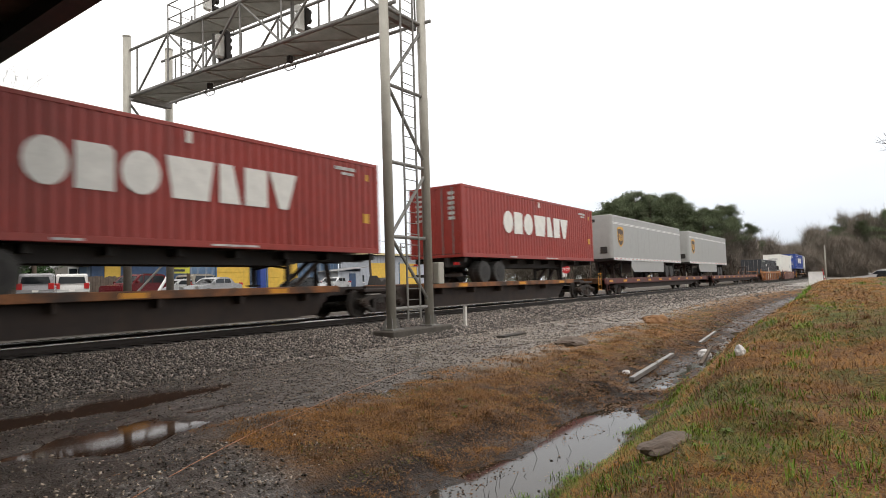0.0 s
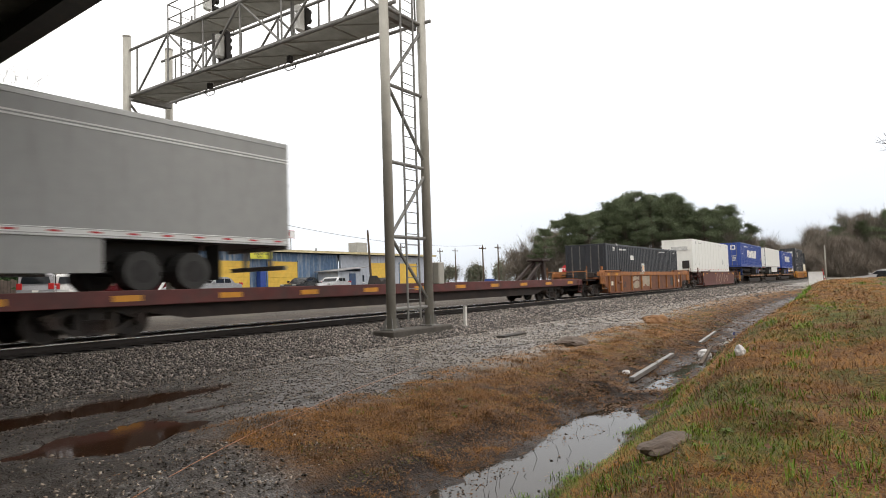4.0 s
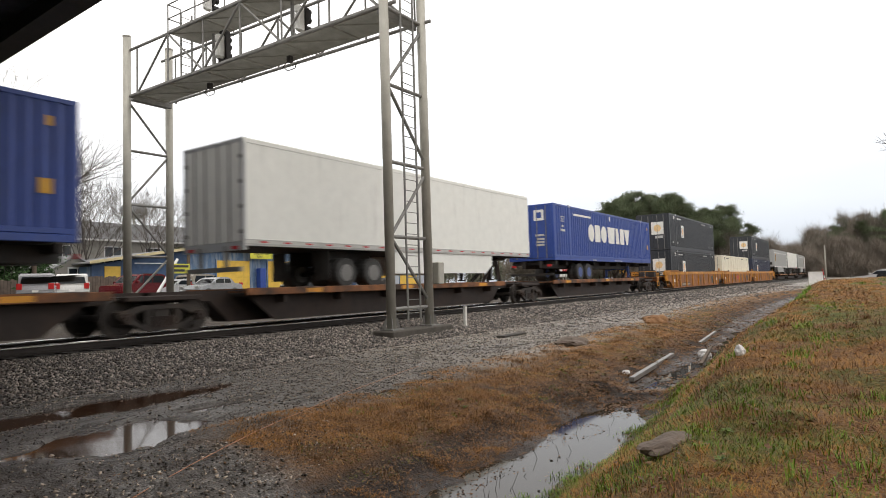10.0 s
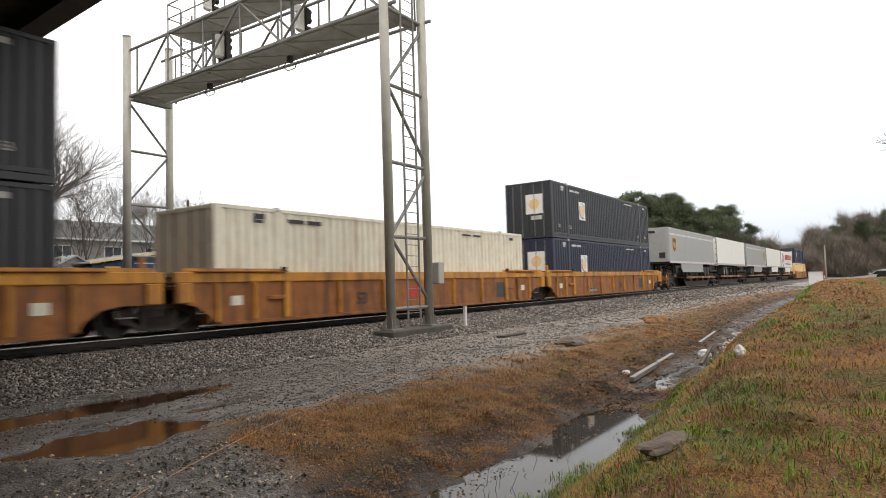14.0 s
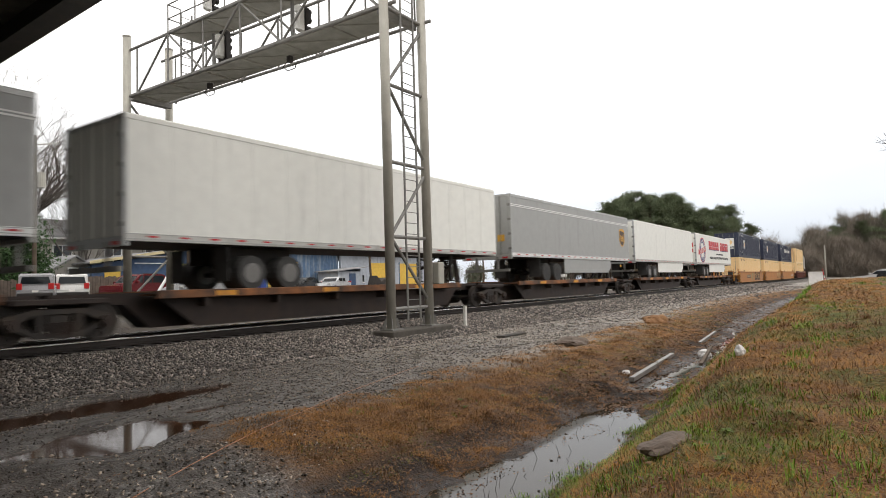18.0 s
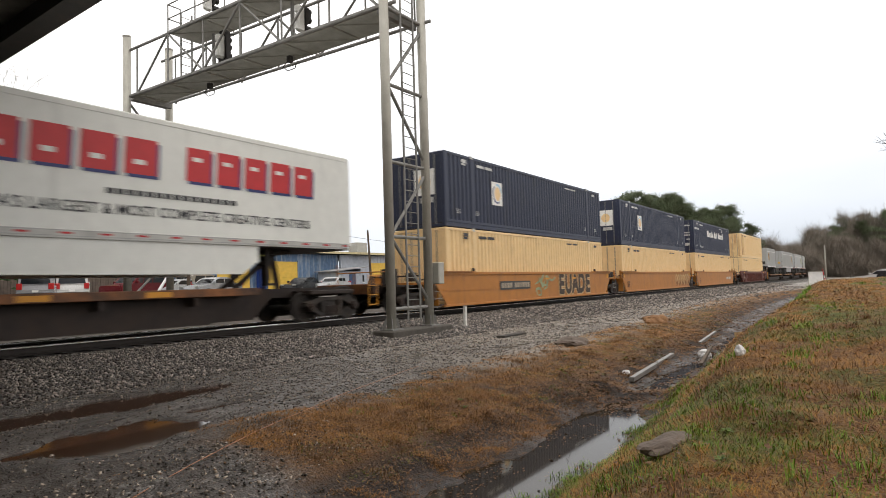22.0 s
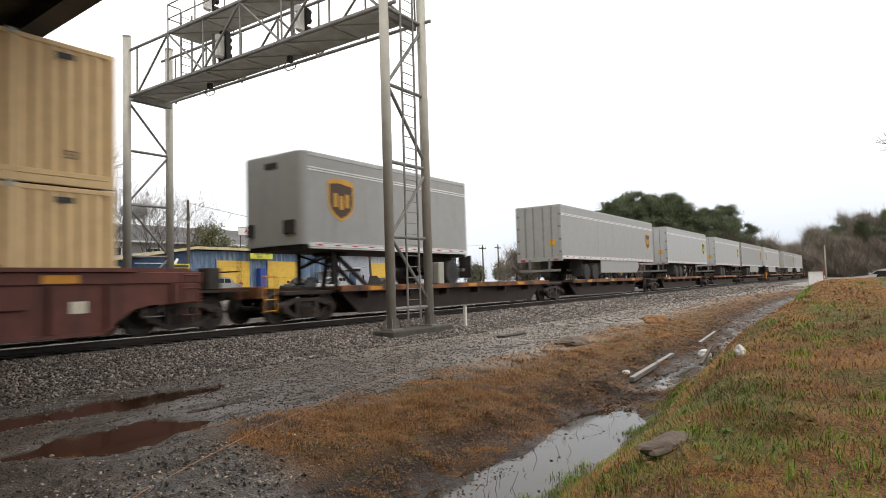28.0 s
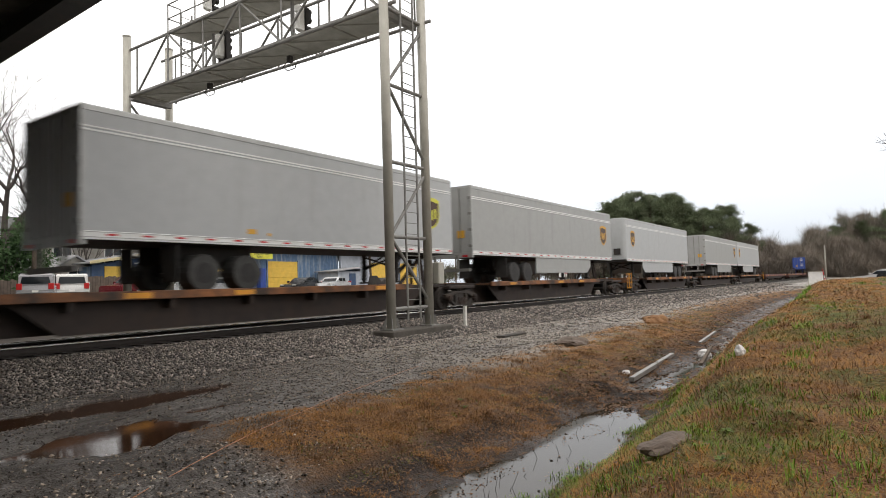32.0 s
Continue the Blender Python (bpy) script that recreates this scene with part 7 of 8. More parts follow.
vehicle(13.5, 27.0, 70, (0.05, 0.16, 0.30), "sedan", "blue saloon car by the fence")
vehicle(66.0, -15.0, 78, (0.6, 0.6, 0.61), "sedan", "white saloon car beyond the bank")
vehicle(60.5, -16.9, 82, (0.02, 0.021, 0.024), "suv", "black estate car beyond the bank")


def utility_pole(x, y, h, arm=False, can=False, lean=0.0, name="utility_pole"):
    p = empty(name, "weathered wooden utility pole", "utility pole", "utility poles")
    z = ground_z(x, y)
    part("pole", rod(B(), (x, y, z - 0.3), (x + lean, y, z + h), 0.15, 10, 0.1), M_POLE, p)
    if arm:
        part("cross_arm", box(B(), x - 1.1, x + 1.1, y - 0.06, y + 0.06, z + h - 0.7, z + h - 0.55), M_POLE, p)
        for dx in (-1.0, -0.4, 0.4, 1.0):
            part("insulator", rod(B(), (x + dx, y, z + h - 0.55), (x + dx, y, z + h - 0.38), 0.05), M_GALV, p)
    if can:
        part("transformer", rod(B(), (x + 0.38, y, z + h - 3.4), (x + 0.38, y, z + h - 2.4), 0.27, 14), M_GALV, p)
        part("street_light", bar(B(), (x, y, z + h - 0.6), (x + 1.2, y - 0.4, z + h - 0.4), 0.08, 0.08), M_GALV, p)
    return p


utility_pole(28.0, 28.0, 7.35, can=False)
part("lamp_arm", bar(B(), (28.0, 27.9, 6.2), (27.1, 27.5, 6.35), 0.08, 0.1), M_GALV, bpy.data.objects["utility_pole"])
utility_pole(18.4, 30.2, 10.9, can=True)
utility_pole(52.9, 31.6, 6.6, lean=-0.5)
for x, y, h in ((91, 40, 6.8), (98, 41, 7.2), (84, 52, 7.5), (110, 62, 8), (128, 70, 9)):
    utility_pole(x, y, h, arm=True)
wire = tagged(raw("overhead_wire", *(lambda P: ([q for p in P for q in (p, (p[0], p[1], p[2] + 0.03), (p[0], p[1] + 0.03, p[2]))], [f for i in range(len(P) - 1) for f in ((3 * i, 3 * i + 3, 3 * i + 4, 3 * i + 1), (3 * i + 1, 3 * i + 4, 3 * i + 5, 3 * i + 2), (3 * i + 2, 3 * i + 5, 3 * i + 3, 3 * i))]))([(28 + 63 * t, 28 + 12 * t, 7.7 - 5.0 * t * (1 - t) - 0.3 * t) for t in [i / 24 for i in range(25)]]), M_DARK), "thin sagging overhead wire", "wire")

# water tower far off
wt = empty("water_tower", "pale steel water tower on tall legs", "water tower")
bm = turned(B(), [(0.3, -3.5), (3.5, -3.0), (5.3, -1.0), (5.4, 1.0), (3.5, 3.0), (0.3, 3.6)], seg=20)
bmesh.ops.rotate(bm, verts=bm.verts, cent=(0, 0, 0), matrix=Matrix.Rotation(radians(90), 3, "X"))
bmesh.ops.translate(bm, verts=bm.verts, vec=(148, 250, 37.0))
part("tank", bm, M_SHOPP, wt, smooth=True)
for k in range(6):
    a = radians(60 * k)
    part("leg", rod(B(), (148 + 4.5 * math.cos(a), 250 + 4.5 * math.sin(a), 36), (148 + 6 * math.cos(a), 250 + 6 * math.sin(a), 0.8), 0.35), M_GALV, wt)


# ---- road crossing far down the line ----
def sign_post(x, y, h, kind, label):
    s = empty("road_sign", label, "road sign", "road signs at the crossing")
    z = ground_z(x, y)
    part("post", rod(B(), (x, y, z - 0.2), (x, y, z + h), 0.05, 8), M_GALV, s)
    n_ = 8 if kind == "stop" else 24
    m = {"stop": M_DRED, "warn": M_DGOLD, "plain": M_WTRIM}[kind]
    bm = B()
    if kind == "plain":
        box(bm, x - 0.03, x - 0.01, y - 0.45, y + 0.45, z + h - 0.9, z + h)
    else:
        turned(bm, [(0.46, -0.02), (0.46, 0.0)], seg=n_)
        bmesh.ops.rotate(bm, verts=bm.verts, cent=(0, 0, 0), matrix=Matrix.Rotation(radians(22.5), 3, "Y"))
        bmesh.ops.rotate(bm, verts=bm.verts, cent=(0, 0, 0), matrix=Matrix.Rotation(radians(-55), 3, "Z"))
        bmesh.ops.translate(bm, verts=bm.verts, vec=(x - 0.06, y - 0.06, z + h - 0.4))
    p = part("plate", bm, m, s)
    if kind == "stop":
        o = lettering("STOP", 0.36, M_DECAL, p, x - 0.1, y - 0.1, z + h - 0.4, name="sign_text")
        o.matrix_basis = pose(x - 0.085, y - 0.085, z + h - 0.4, 90, 0, -55)
    if kind == "warn":
        for a in (45, -45):
            d = Vector((math.cos(radians(-55)), math.sin(radians(-55)), 0)) * math.cos(radians(a)) + Vector((0, 0, 1)) * math.sin(radians(a))
            c = Vector((x - 0.1, y - 0.1, z + h - 0.4))
            part("cross", bar(B(), c - d * 0.4, c + d * 0.4, 0.02, 0.09), M_DDARK, p)
    return s


sign_post(60.8, 12.0, 2.65, "stop", "red octagonal road sign on a post")
sign_post(66.4, 8.0, 2.8, "warn", "round yellow warning sign with a black cross")
sign_post(63.5, 13.5, 2.3, "plain", "small white road sign on a post")


def crossing_signal(x, y):
    s = empty("crossing_signal", "level crossing signal with a long arm and crossed boards", "crossing signal")
    z = ground_z(x, y)
    part("mast", rod(B(), (x, y, z - 0.2), (x, y, z + 5.2), 0.12, 10), M_GALV, s)
    for dz in (4.5, 5.0):
        part("arm", rod(B(), (x, y, z + dz), (x - 11.5, y - 0.1, z + dz), 0.06, 8), M_GALV, s)
    for k in range(7):
        part("arm_web", rod(B(), (x - k * 1.64, y, z + 4.5), (x - k * 1.64 - 0.8, y, z + 5.0), 0.03), M_GALV, s)
    for a in (45, -45):
        d = Vector((0.0, math.cos(radians(a)), math.sin(radians(a)))) * 0.65
        c = Vector((x - 0.2, y, z + 3.6))
        part("crossed_board", bar(B(), c - d, c + d, 0.03, 0.22), M_WTRIM, s)
    for sy in (-0.5, 0.5):
        l_ = part("lamp", turned(B(), [(0.25, -0.02), (0.25, 0.02)], seg=16), M_DARK, s)
        l_.matrix_basis = pose(x - 0.22, y + sy, z + 2.7, 0, 0, 90)
    return s


crossing_signal(86.3, 6.2)
cb = empty("relay_cabinet", "white steel relay cabinet beside the crossing", "cabinet")
part("body", box(B(), 86.5, 87.7, -9.15, -7.75, -0.6, 1.12, 0.03), M_WTRIM, cb)
part("roof", box(B(), 86.4, 87.8, -9.25, -7.65, 1.12, 1.18), M_GALV, cb)
part("door", box(B(), 86.47, 86.5, -9.0, -8.5, -0.4, 0.98), M_WTRIM, cb)
part("door", box(B(), 86.47, 86.5, -8.45, -7.9, -0.4, 0.98), M_WTRIM, cb)
gt = empty("crossing_gate", "red and white striped crossing gate arm on a post", "crossing gate")
part("post", rod(B(), (86.2, -9.6, -0.7), (86.2, -9.6, 4.2), 0.07, 8), M_GALV, gt)
for k in range(5):
    a, b = Vector((86.0, -9.25 - 0.06 * k, 1.45 - 0.36 * k)), Vector((86.0, -9.25 - 0.06 * (k + 1), 1.45 - 0.36 * (k + 1)))
    part("arm_stripe", bar(B(), a, b, 0.34, 0.05), M_WTRIM if k == 2 else M_DRED, gt)


# ---- trees ----
def bark_leaf(name, colour, vary=0.3, rough=0.75):
    return mat(name, colour, rough, vary=vary, scale=0.5, fine=6, bump=0.0, island=True, spec=0.2, spread=(0.75, 1.28))


M_BARK = mat("grey bark", (0.10, 0.085, 0.075), 0.9, vary=0.3, bump=0.4)
M_PBARK = mat("pine bark", (0.085, 0.06, 0.045), 0.9, vary=0.3, bump=0.4)
M_NEEDLE = bark_leaf("pine needles", (0.105, 0.128, 0.07))
M_SHRUB = bark_leaf("evergreen leaves", (0.045, 0.085, 0.03))
M_OLIVE = bark_leaf("dull olive leaves", (0.12, 0.12, 0.055))
M_TWIG = bark_leaf("bare winter twigs", (0.13, 0.115, 0.10))


def tube(vs, fs, a, b, ra, rb, sides=4):
    d = (b - a)
    if d.length < 1e-5:
        return
    u = d.orthogonal().normalized()
    w = d.cross(u).normalized()
    i0 = len(vs)
    for p, r in ((a, ra), (b, rb)):
        for k in range(sides):
            c = 2 * math.pi * k / sides
            vs.append(p + (u * math.cos(c) + w * math.sin(c)) * r)
    for k in range(sides):
        fs.append((i0 + k, i0 + (k + 1) % sides, i0 + sides + (k + 1) % sides, i0 + sides + k))


def bare_tree(seed, height, spread, upright, depth=6, label="bare winter tree with fine twigs"):
    rng = random.Random(seed)
    vs, fs, tv, tf = [], [], [], []

    def grow(p, d, ln, r, lvl):
        n_ = 3
        q = p
        for i in range(n_):
            d = (d + Vector((rng.gauss(0, 0.13), rng.gauss(0, 0.13), rng.gauss(0.03 + 0.12 * upright, 0.08)))).normalized()
            e_ = q + d * (ln / n_)
            r2 = r * (0.88 if lvl else 0.93)
            if lvl < 4:
                tube(vs, fs, q, e_, r, r2, 6 if lvl < 2 else 4)
            else:
                tube(tv, tf, q, e_, r, r2, 3)
            q, r = e_, r2
            if lvl and lvl < depth and rng.random() < 0.38:
                side(q, d, ln * rng.uniform(0.45, 0.7), r * 0.6, lvl + 1)
        if lvl < depth:
            for _ in range(rng.choice((2, 3, 3)) if lvl else 5):
                side(q, d, ln * rng.uniform(0.62, 0.86), r * rng.uniform(0.6, 0.8), lvl + 1)

    def side(p, d, ln, r, lvl):
        ax = Vector((rng.gauss(0, 1), rng.gauss(0, 1), rng.gauss(0, 0.4))).normalized()
        nd = (d + ax * spread * rng.uniform(0.5, 1.0)).normalized()
        grow(p, nd, ln, max(r, 0.008), lvl)

    grow(Vector((0, 0, -0.3)), Vector((0, 0, 1)), height * 0.24, height * 0.02, 0)
    t = empty("bare_tree", label, "tree", "bare trees")
    raw("trunk", vs, fs, M_BARK, t)
    tagged(raw("twig_mass", tv, tf, M_TWIG, t), kind="stuff")
    return t


def leaf_cloud(rng, centres, count, size, flat=1.0):
    """Small bent leaf clumps scattered loosely round the given centres (place, radius)."""
    vs, fs = [], []
    tot = sum(r ** 2 for _, r in centres)
    for c, r in centres:
        for _ in range(int(count * r * r / tot)):
            p = c + Vector((rng.gauss(0, 0.55), rng.gauss(0, 0.55), rng.gauss(0, 0.5) * flat)) * r
            u = Vector((rng.gauss(0, 1), rng.gauss(0, 1), rng.gauss(0, 1))).normalized()
            w = u.orthogonal().normalized()
            s = size * rng.uniform(0.5, 1.5)
            i = len(vs)
            vs += [p - u * s, p + w * s * 0.6, p + u * s, p - w * s * 0.55 + u.cross(w) * s * 0.5]
            fs += [(i, i + 1, i + 2), (i, i + 2, i + 3)]
    return vs, fs


def twig_cloud(rng, centres, count, length, width=0.05):
    """Thin upward twigs scattered round the given centres: a leafless winter crown."""
    vs, fs = [], []
    tot = sum(r ** 2 for _, r in centres)
    for c, r in centres:
        for _ in range(int(count * r * r / tot)):
            p = c + Vector((rng.gauss(0, 0.6), rng.gauss(0, 0.6), rng.gauss(0, 0.6))) * r
            u = Vector((rng.gauss(0, 0.5), rng.gauss(0, 0.5), rng.uniform(0.3, 1))).normalized() * length * rng.uniform(0.5, 1.5)
            w = Vector((rng.gauss(0, 1), rng.gauss(0, 1), 0)).normalized() * width * rng.uniform(0.6, 1.6)
            i = len(vs)
            vs += [p - w, p + w, p + u]
            fs.append((i, i + 1, i + 2))
    return vs, fs


def pine(seed, height):
    rng = random.Random(seed)
    t = empty("pine_tree", "tall pine with a bare trunk and dark ragged crown", "tree", "pines beside the line")
    vs, fs = [], []
    lean = Vector((rng.uniform(-0.03, 0.03), rng.uniform(-0.03, 0.03), 1))
    pts = [lean * (height * k / 8) for k in range(9)]
    for k in range(8):
        tube(vs, fs, pts[k], pts[k + 1], height * 0.011 * (1 - k / 9), height * 0.011 * (1 - (k + 1) / 9), 7)
    cl = []
    for _ in range(38):
        h = height * rng.uniform(0.42, 0.99) if rng.random() > 0.25 else height * rng.uniform(0.75, 1.0)
        f = (h / height - 0.4) / 0.6
        reach = height * (0.2 * math.sin(min(1, f + 0.15) * math.pi * 0.9) + 0.03) * rng.uniform(0.5, 1.1)
        a = rng.uniform(0, 6.283)
        tip = lean * h + Vector((math.cos(a) * reach, math.sin(a) * reach, reach * rng.uniform(0.05, 0.35)))
        tube(vs, fs, lean * (h - 0.3), tip, 0.09, 0.03, 4)
        cl.append((tip, rng.uniform(0.8, 1.6) * height / 20))
        cl.append((tip * 0.6 + lean * h * 0.4, rng.uniform(0.6, 1.1) * height / 20))
    raw("trunk", vs, fs, M_PBARK, t)
    v2, f2 = leaf_cloud(rng, cl, 15000, 0.12, 0.62)
    tagged(raw("crown", v2, f2, M_NEEDLE, t), kind="stuff")
    return t


def shrub(seed, rx, rz, material, label, count=5000, size=0.14):
    rng = random.Random(seed)
    t = empty("shrub", label, "shrub")
    cl = []
    for _ in range(26):
        a, h = rng.uniform(0, 6.28), rng.uniform(0.1, 0.95)
        k = rx * math.sqrt(1 - (h - 0.25) ** 2) * rng.uniform(0.2, 0.8)
        cl.append((Vector((math.cos(a) * k, math.sin(a) * k, rz * h)), rng.uniform(0.3, 0.5) * rx * 0.7))
    v2, f2 = leaf_cloud(rng, cl, count, size)
    tagged(raw("leaves", v2, f2, material, t), kind="stuff")
    vs, fs = [], []
    for c, r in cl:
        tube(vs, fs, Vector((0, 0, -0.2)), c, 0.05, 0.015, 4)
    raw("stem", vs, fs, M_BARK, t)
    return t


def plant(thing, x, y, turn=0.0, dz=0.0):
    thing.matrix_basis = pose(x, y, ground_z(x, y) + dz, 0, 0, turn)
    return thing


def plant_copy(thing, x, y, turn=0.0, size=1.0):
    c = copy_thing(thing, pose(x, y, ground_z(x, y), 0, 0, turn))
    c.scale = (size, size, size)
    return c


def vase_tree(seed, height, width, stems=9, label="many-stemmed bare tree with fine upright twigs"):
    """Several slender stems fan out from one foot and fork again and again into fine upright twigs."""
    rng = random.Random(seed)
    vs, fs, tv, tf = [], [], [], []

    def grow(p, d, ln, r, lvl):
        for i in range(3):
            d = (d + Vector((rng.gauss(0, 0.1), rng.gauss(0, 0.1), 0.045))).normalized()
            q = p + d * (ln / 3)
            tube(vs if lvl < 2 else tv, fs if lvl < 2 else tf, p, q, r, r * 0.86, 5 if lvl < 2 else 3)
            p, r = q, r * 0.86
            if lvl and lvl < 5 and rng.random() < 0.5:
                fork(p, d, ln * rng.uniform(0.5, 0.75), r * 0.6, lvl + 1)
        if lvl < 5:
            for _ in range(2 if lvl else 3):
                fork(p, d, ln * rng.uniform(0.62, 0.85), r * 0.75, lvl + 1)

    def fork(p, d, ln, r, lvl):
        ax = Vector((rng.gauss(0, 1), rng.gauss(0, 1), 0)).normalized()
        grow(p, (d + ax * rng.uniform(0.3, 0.75)).normalized(), ln, max(r, 0.008), lvl)

    for k in range(stems):
        a = 2 * math.pi * (k + rng.uniform(0, 0.6)) / stems
        o = rng.uniform(0.3, 1.6) * width / height
        grow(Vector((0.25 * math.cos(a), 0.25 * math.sin(a), -0.3)), Vector((math.cos(a) * o, math.sin(a) * o, 1)).normalized(), height * rng.uniform(0.26, 0.32), 0.085, 0)
    t = empty("bare_tree", label, "tree", "bare trees")
    raw("trunk", vs, fs, M_BARK, t)
    tagged(raw("twig_mass", tv, tf, M_TWIG, t), kind="stuff")
    return t


b1 = plant(bare_tree(6, 21.0, 0.85, 0.1, 6), 20.6, 41.5, 20)
plant_copy(b1, 14.0, 43.5, 140, 0.95)
v1 = plant(vase_tree(3, 12.6, 4.2, 8), 27.3, 42.8, 20)
plant(vase_tree(5, 11.4, 3.4, 6), 34.8, 43.0, 0)
plant(shrub(4, 3.2, 5.0, M_SHRUB, "dense dark evergreen shrub", 9000, 0.12), 17.3, 32.6)
plant_copy(bpy.data.objects["shrub"], 12.8, 33.0, 80, 1.0)
o2 = plant(shrub(9, 2.9, 7.2, M_OLIVE, "olive green hedge tree behind the shop", 9000, 0.13), 40.2, 42.4)
plant_copy(o2, 44.6, 42.8, 60, 0.72)
plant_copy(o2, 37.0, 42.9, 200, 0.66)

PINES = [pine(11, 20), pine(12, 18), pine(13, 22), pine(17, 19)]
for p in PINES:
    p.matrix_basis = pose(0, 0, 0)
rngp = random.Random(21)
spots = [(132.7, 50.0, 8.6), (133, 46.5, 12.5), (135, 44, 16), (136, 42, 15), (138, 39.7, 15.4), (140, 36.4, 17.3), (141, 34, 18), (143, 32, 18.7), (144.5, 29.8, 20), (146, 27.6, 20.2), (147, 25.6, 19.4), (148.6, 23.9, 18.8), (150.2, 21.5, 19.3), (151.5, 20, 17.6), (153, 18.2, 15.9), (154.5, 15.6, 16), (156.5, 13.3, 16.9), (157.5, 12.0, 15.5), (159, 10.6, 13.1)]
for i, (x, y, h) in enumerate(spots):
    for j in range(2):
        src = PINES[rngp.randrange(4)]
        hh = {PINES[0]: 20, PINES[1]: 18, PINES[2]: 22, PINES[3]: 19}[src]
        xx, yy = x + rngp.uniform(-2, 2) + j * 9, y + rngp.uniform(-1.2, 1.2) + j * 5
        f = h * rngp.uniform(0.92, 1.03) / hh * (1.0 if j == 0 else 1.02)
        if i == 0 and j == 0 or i in (5, 10, 14) and j == 0:
            k = (0, 5, 10, 14).index(i)
            src = PINES[k]
            f = h / (20, 18, 22, 19)[k]
            src.matrix_basis = pose(xx, yy, ground_z(xx, yy), 0, 0, rngp.uniform(0, 360))
            src.scale = (f, f, f)
        else:
            plant_copy(src, xx, yy, rngp.uniform(0, 360), f)


def thicket(name, spots, label, material, count, size, twigs=0, trunk=0.2):
    """A far wood: trunks, one ragged mass of leaf clumps and a haze of bare twigs. spots: x, y, height, radius."""
    rng = random.Random(len(label) + count)
    t = empty(name, label, "wood")
    vs, fs, cl, tw = [], [], [], []
    for x, y, h, r in spots:
        z = ground_z(x, y)
        p = Vector((x, y, z))
        top = p + Vector((rng.uniform(-0.8, 0.8), rng.uniform(-0.8, 0.8), h * 0.9))
        tube(vs, fs, p - Vector((0, 0, 0.3)), top, trunk, trunk * 0.35, 5)
        for _ in range(14):
            f = rng.uniform(0.15, 0.98)
            k = r * rng.uniform(0.1, 1.0) * (1.1 - 0.5 * f)
            a = rng.uniform(0, 6.28)
            c = p.lerp(top, f) + Vector((math.cos(a) * k, math.sin(a) * k, 0))
            (cl if rng.random() < 0.5 else tw).append((c, r * rng.uniform(0.3, 0.5)))
            tube(vs, fs, p.lerp(top, max(0.1, f - 0.15)), c, trunk * 0.3, 0.03, 3)
    if count:
        v2, f2 = leaf_cloud(rng, cl, count, size)
        tagged(raw("foliage", v2, f2, material, t), kind="stuff")
    if twigs:
        v2, f2 = twig_cloud(rng, cl + tw, twigs, 2.6, 0.035)
        tagged(raw("twig_mass", v2, f2, M_BRUSH, t), kind="stuff")
    tagged(raw("trunk_mass", vs, fs, M_PBARK, t), kind="stuff")
    return t


# far-wood colours are lightened to stand in for distance haze
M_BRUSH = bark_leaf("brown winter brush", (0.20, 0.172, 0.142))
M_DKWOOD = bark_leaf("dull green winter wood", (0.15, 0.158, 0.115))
rw = random.Random(77)
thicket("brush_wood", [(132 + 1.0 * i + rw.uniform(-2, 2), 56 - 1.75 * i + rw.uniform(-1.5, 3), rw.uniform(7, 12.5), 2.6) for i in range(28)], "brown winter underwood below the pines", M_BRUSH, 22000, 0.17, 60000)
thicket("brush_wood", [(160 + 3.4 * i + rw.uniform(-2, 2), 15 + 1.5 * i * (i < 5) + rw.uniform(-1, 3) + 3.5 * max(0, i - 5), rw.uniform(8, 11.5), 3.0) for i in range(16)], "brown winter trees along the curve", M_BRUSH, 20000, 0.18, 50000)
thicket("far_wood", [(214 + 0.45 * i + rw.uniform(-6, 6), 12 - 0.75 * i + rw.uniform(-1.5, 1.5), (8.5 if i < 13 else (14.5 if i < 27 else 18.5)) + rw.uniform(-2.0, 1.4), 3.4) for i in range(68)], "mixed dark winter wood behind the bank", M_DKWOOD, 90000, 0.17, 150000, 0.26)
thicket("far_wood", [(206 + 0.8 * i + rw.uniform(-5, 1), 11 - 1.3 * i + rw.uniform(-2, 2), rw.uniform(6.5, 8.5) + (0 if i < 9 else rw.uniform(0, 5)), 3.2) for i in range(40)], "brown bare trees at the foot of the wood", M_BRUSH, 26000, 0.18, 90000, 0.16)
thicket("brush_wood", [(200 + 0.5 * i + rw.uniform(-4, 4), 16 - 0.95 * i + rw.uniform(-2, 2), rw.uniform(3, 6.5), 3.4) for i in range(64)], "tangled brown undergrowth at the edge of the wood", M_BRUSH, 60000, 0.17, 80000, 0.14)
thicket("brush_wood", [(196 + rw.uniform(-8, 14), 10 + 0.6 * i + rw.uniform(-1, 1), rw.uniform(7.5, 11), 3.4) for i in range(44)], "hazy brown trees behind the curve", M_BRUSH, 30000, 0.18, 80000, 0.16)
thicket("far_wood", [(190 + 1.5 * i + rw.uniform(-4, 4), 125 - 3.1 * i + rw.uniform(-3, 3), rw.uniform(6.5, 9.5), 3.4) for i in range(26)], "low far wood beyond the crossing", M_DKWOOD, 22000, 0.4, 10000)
# wood out of view beyond the bridge, added to block low western light
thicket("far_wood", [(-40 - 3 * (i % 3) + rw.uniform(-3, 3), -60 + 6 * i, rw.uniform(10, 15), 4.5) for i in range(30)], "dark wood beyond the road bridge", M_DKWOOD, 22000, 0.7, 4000)
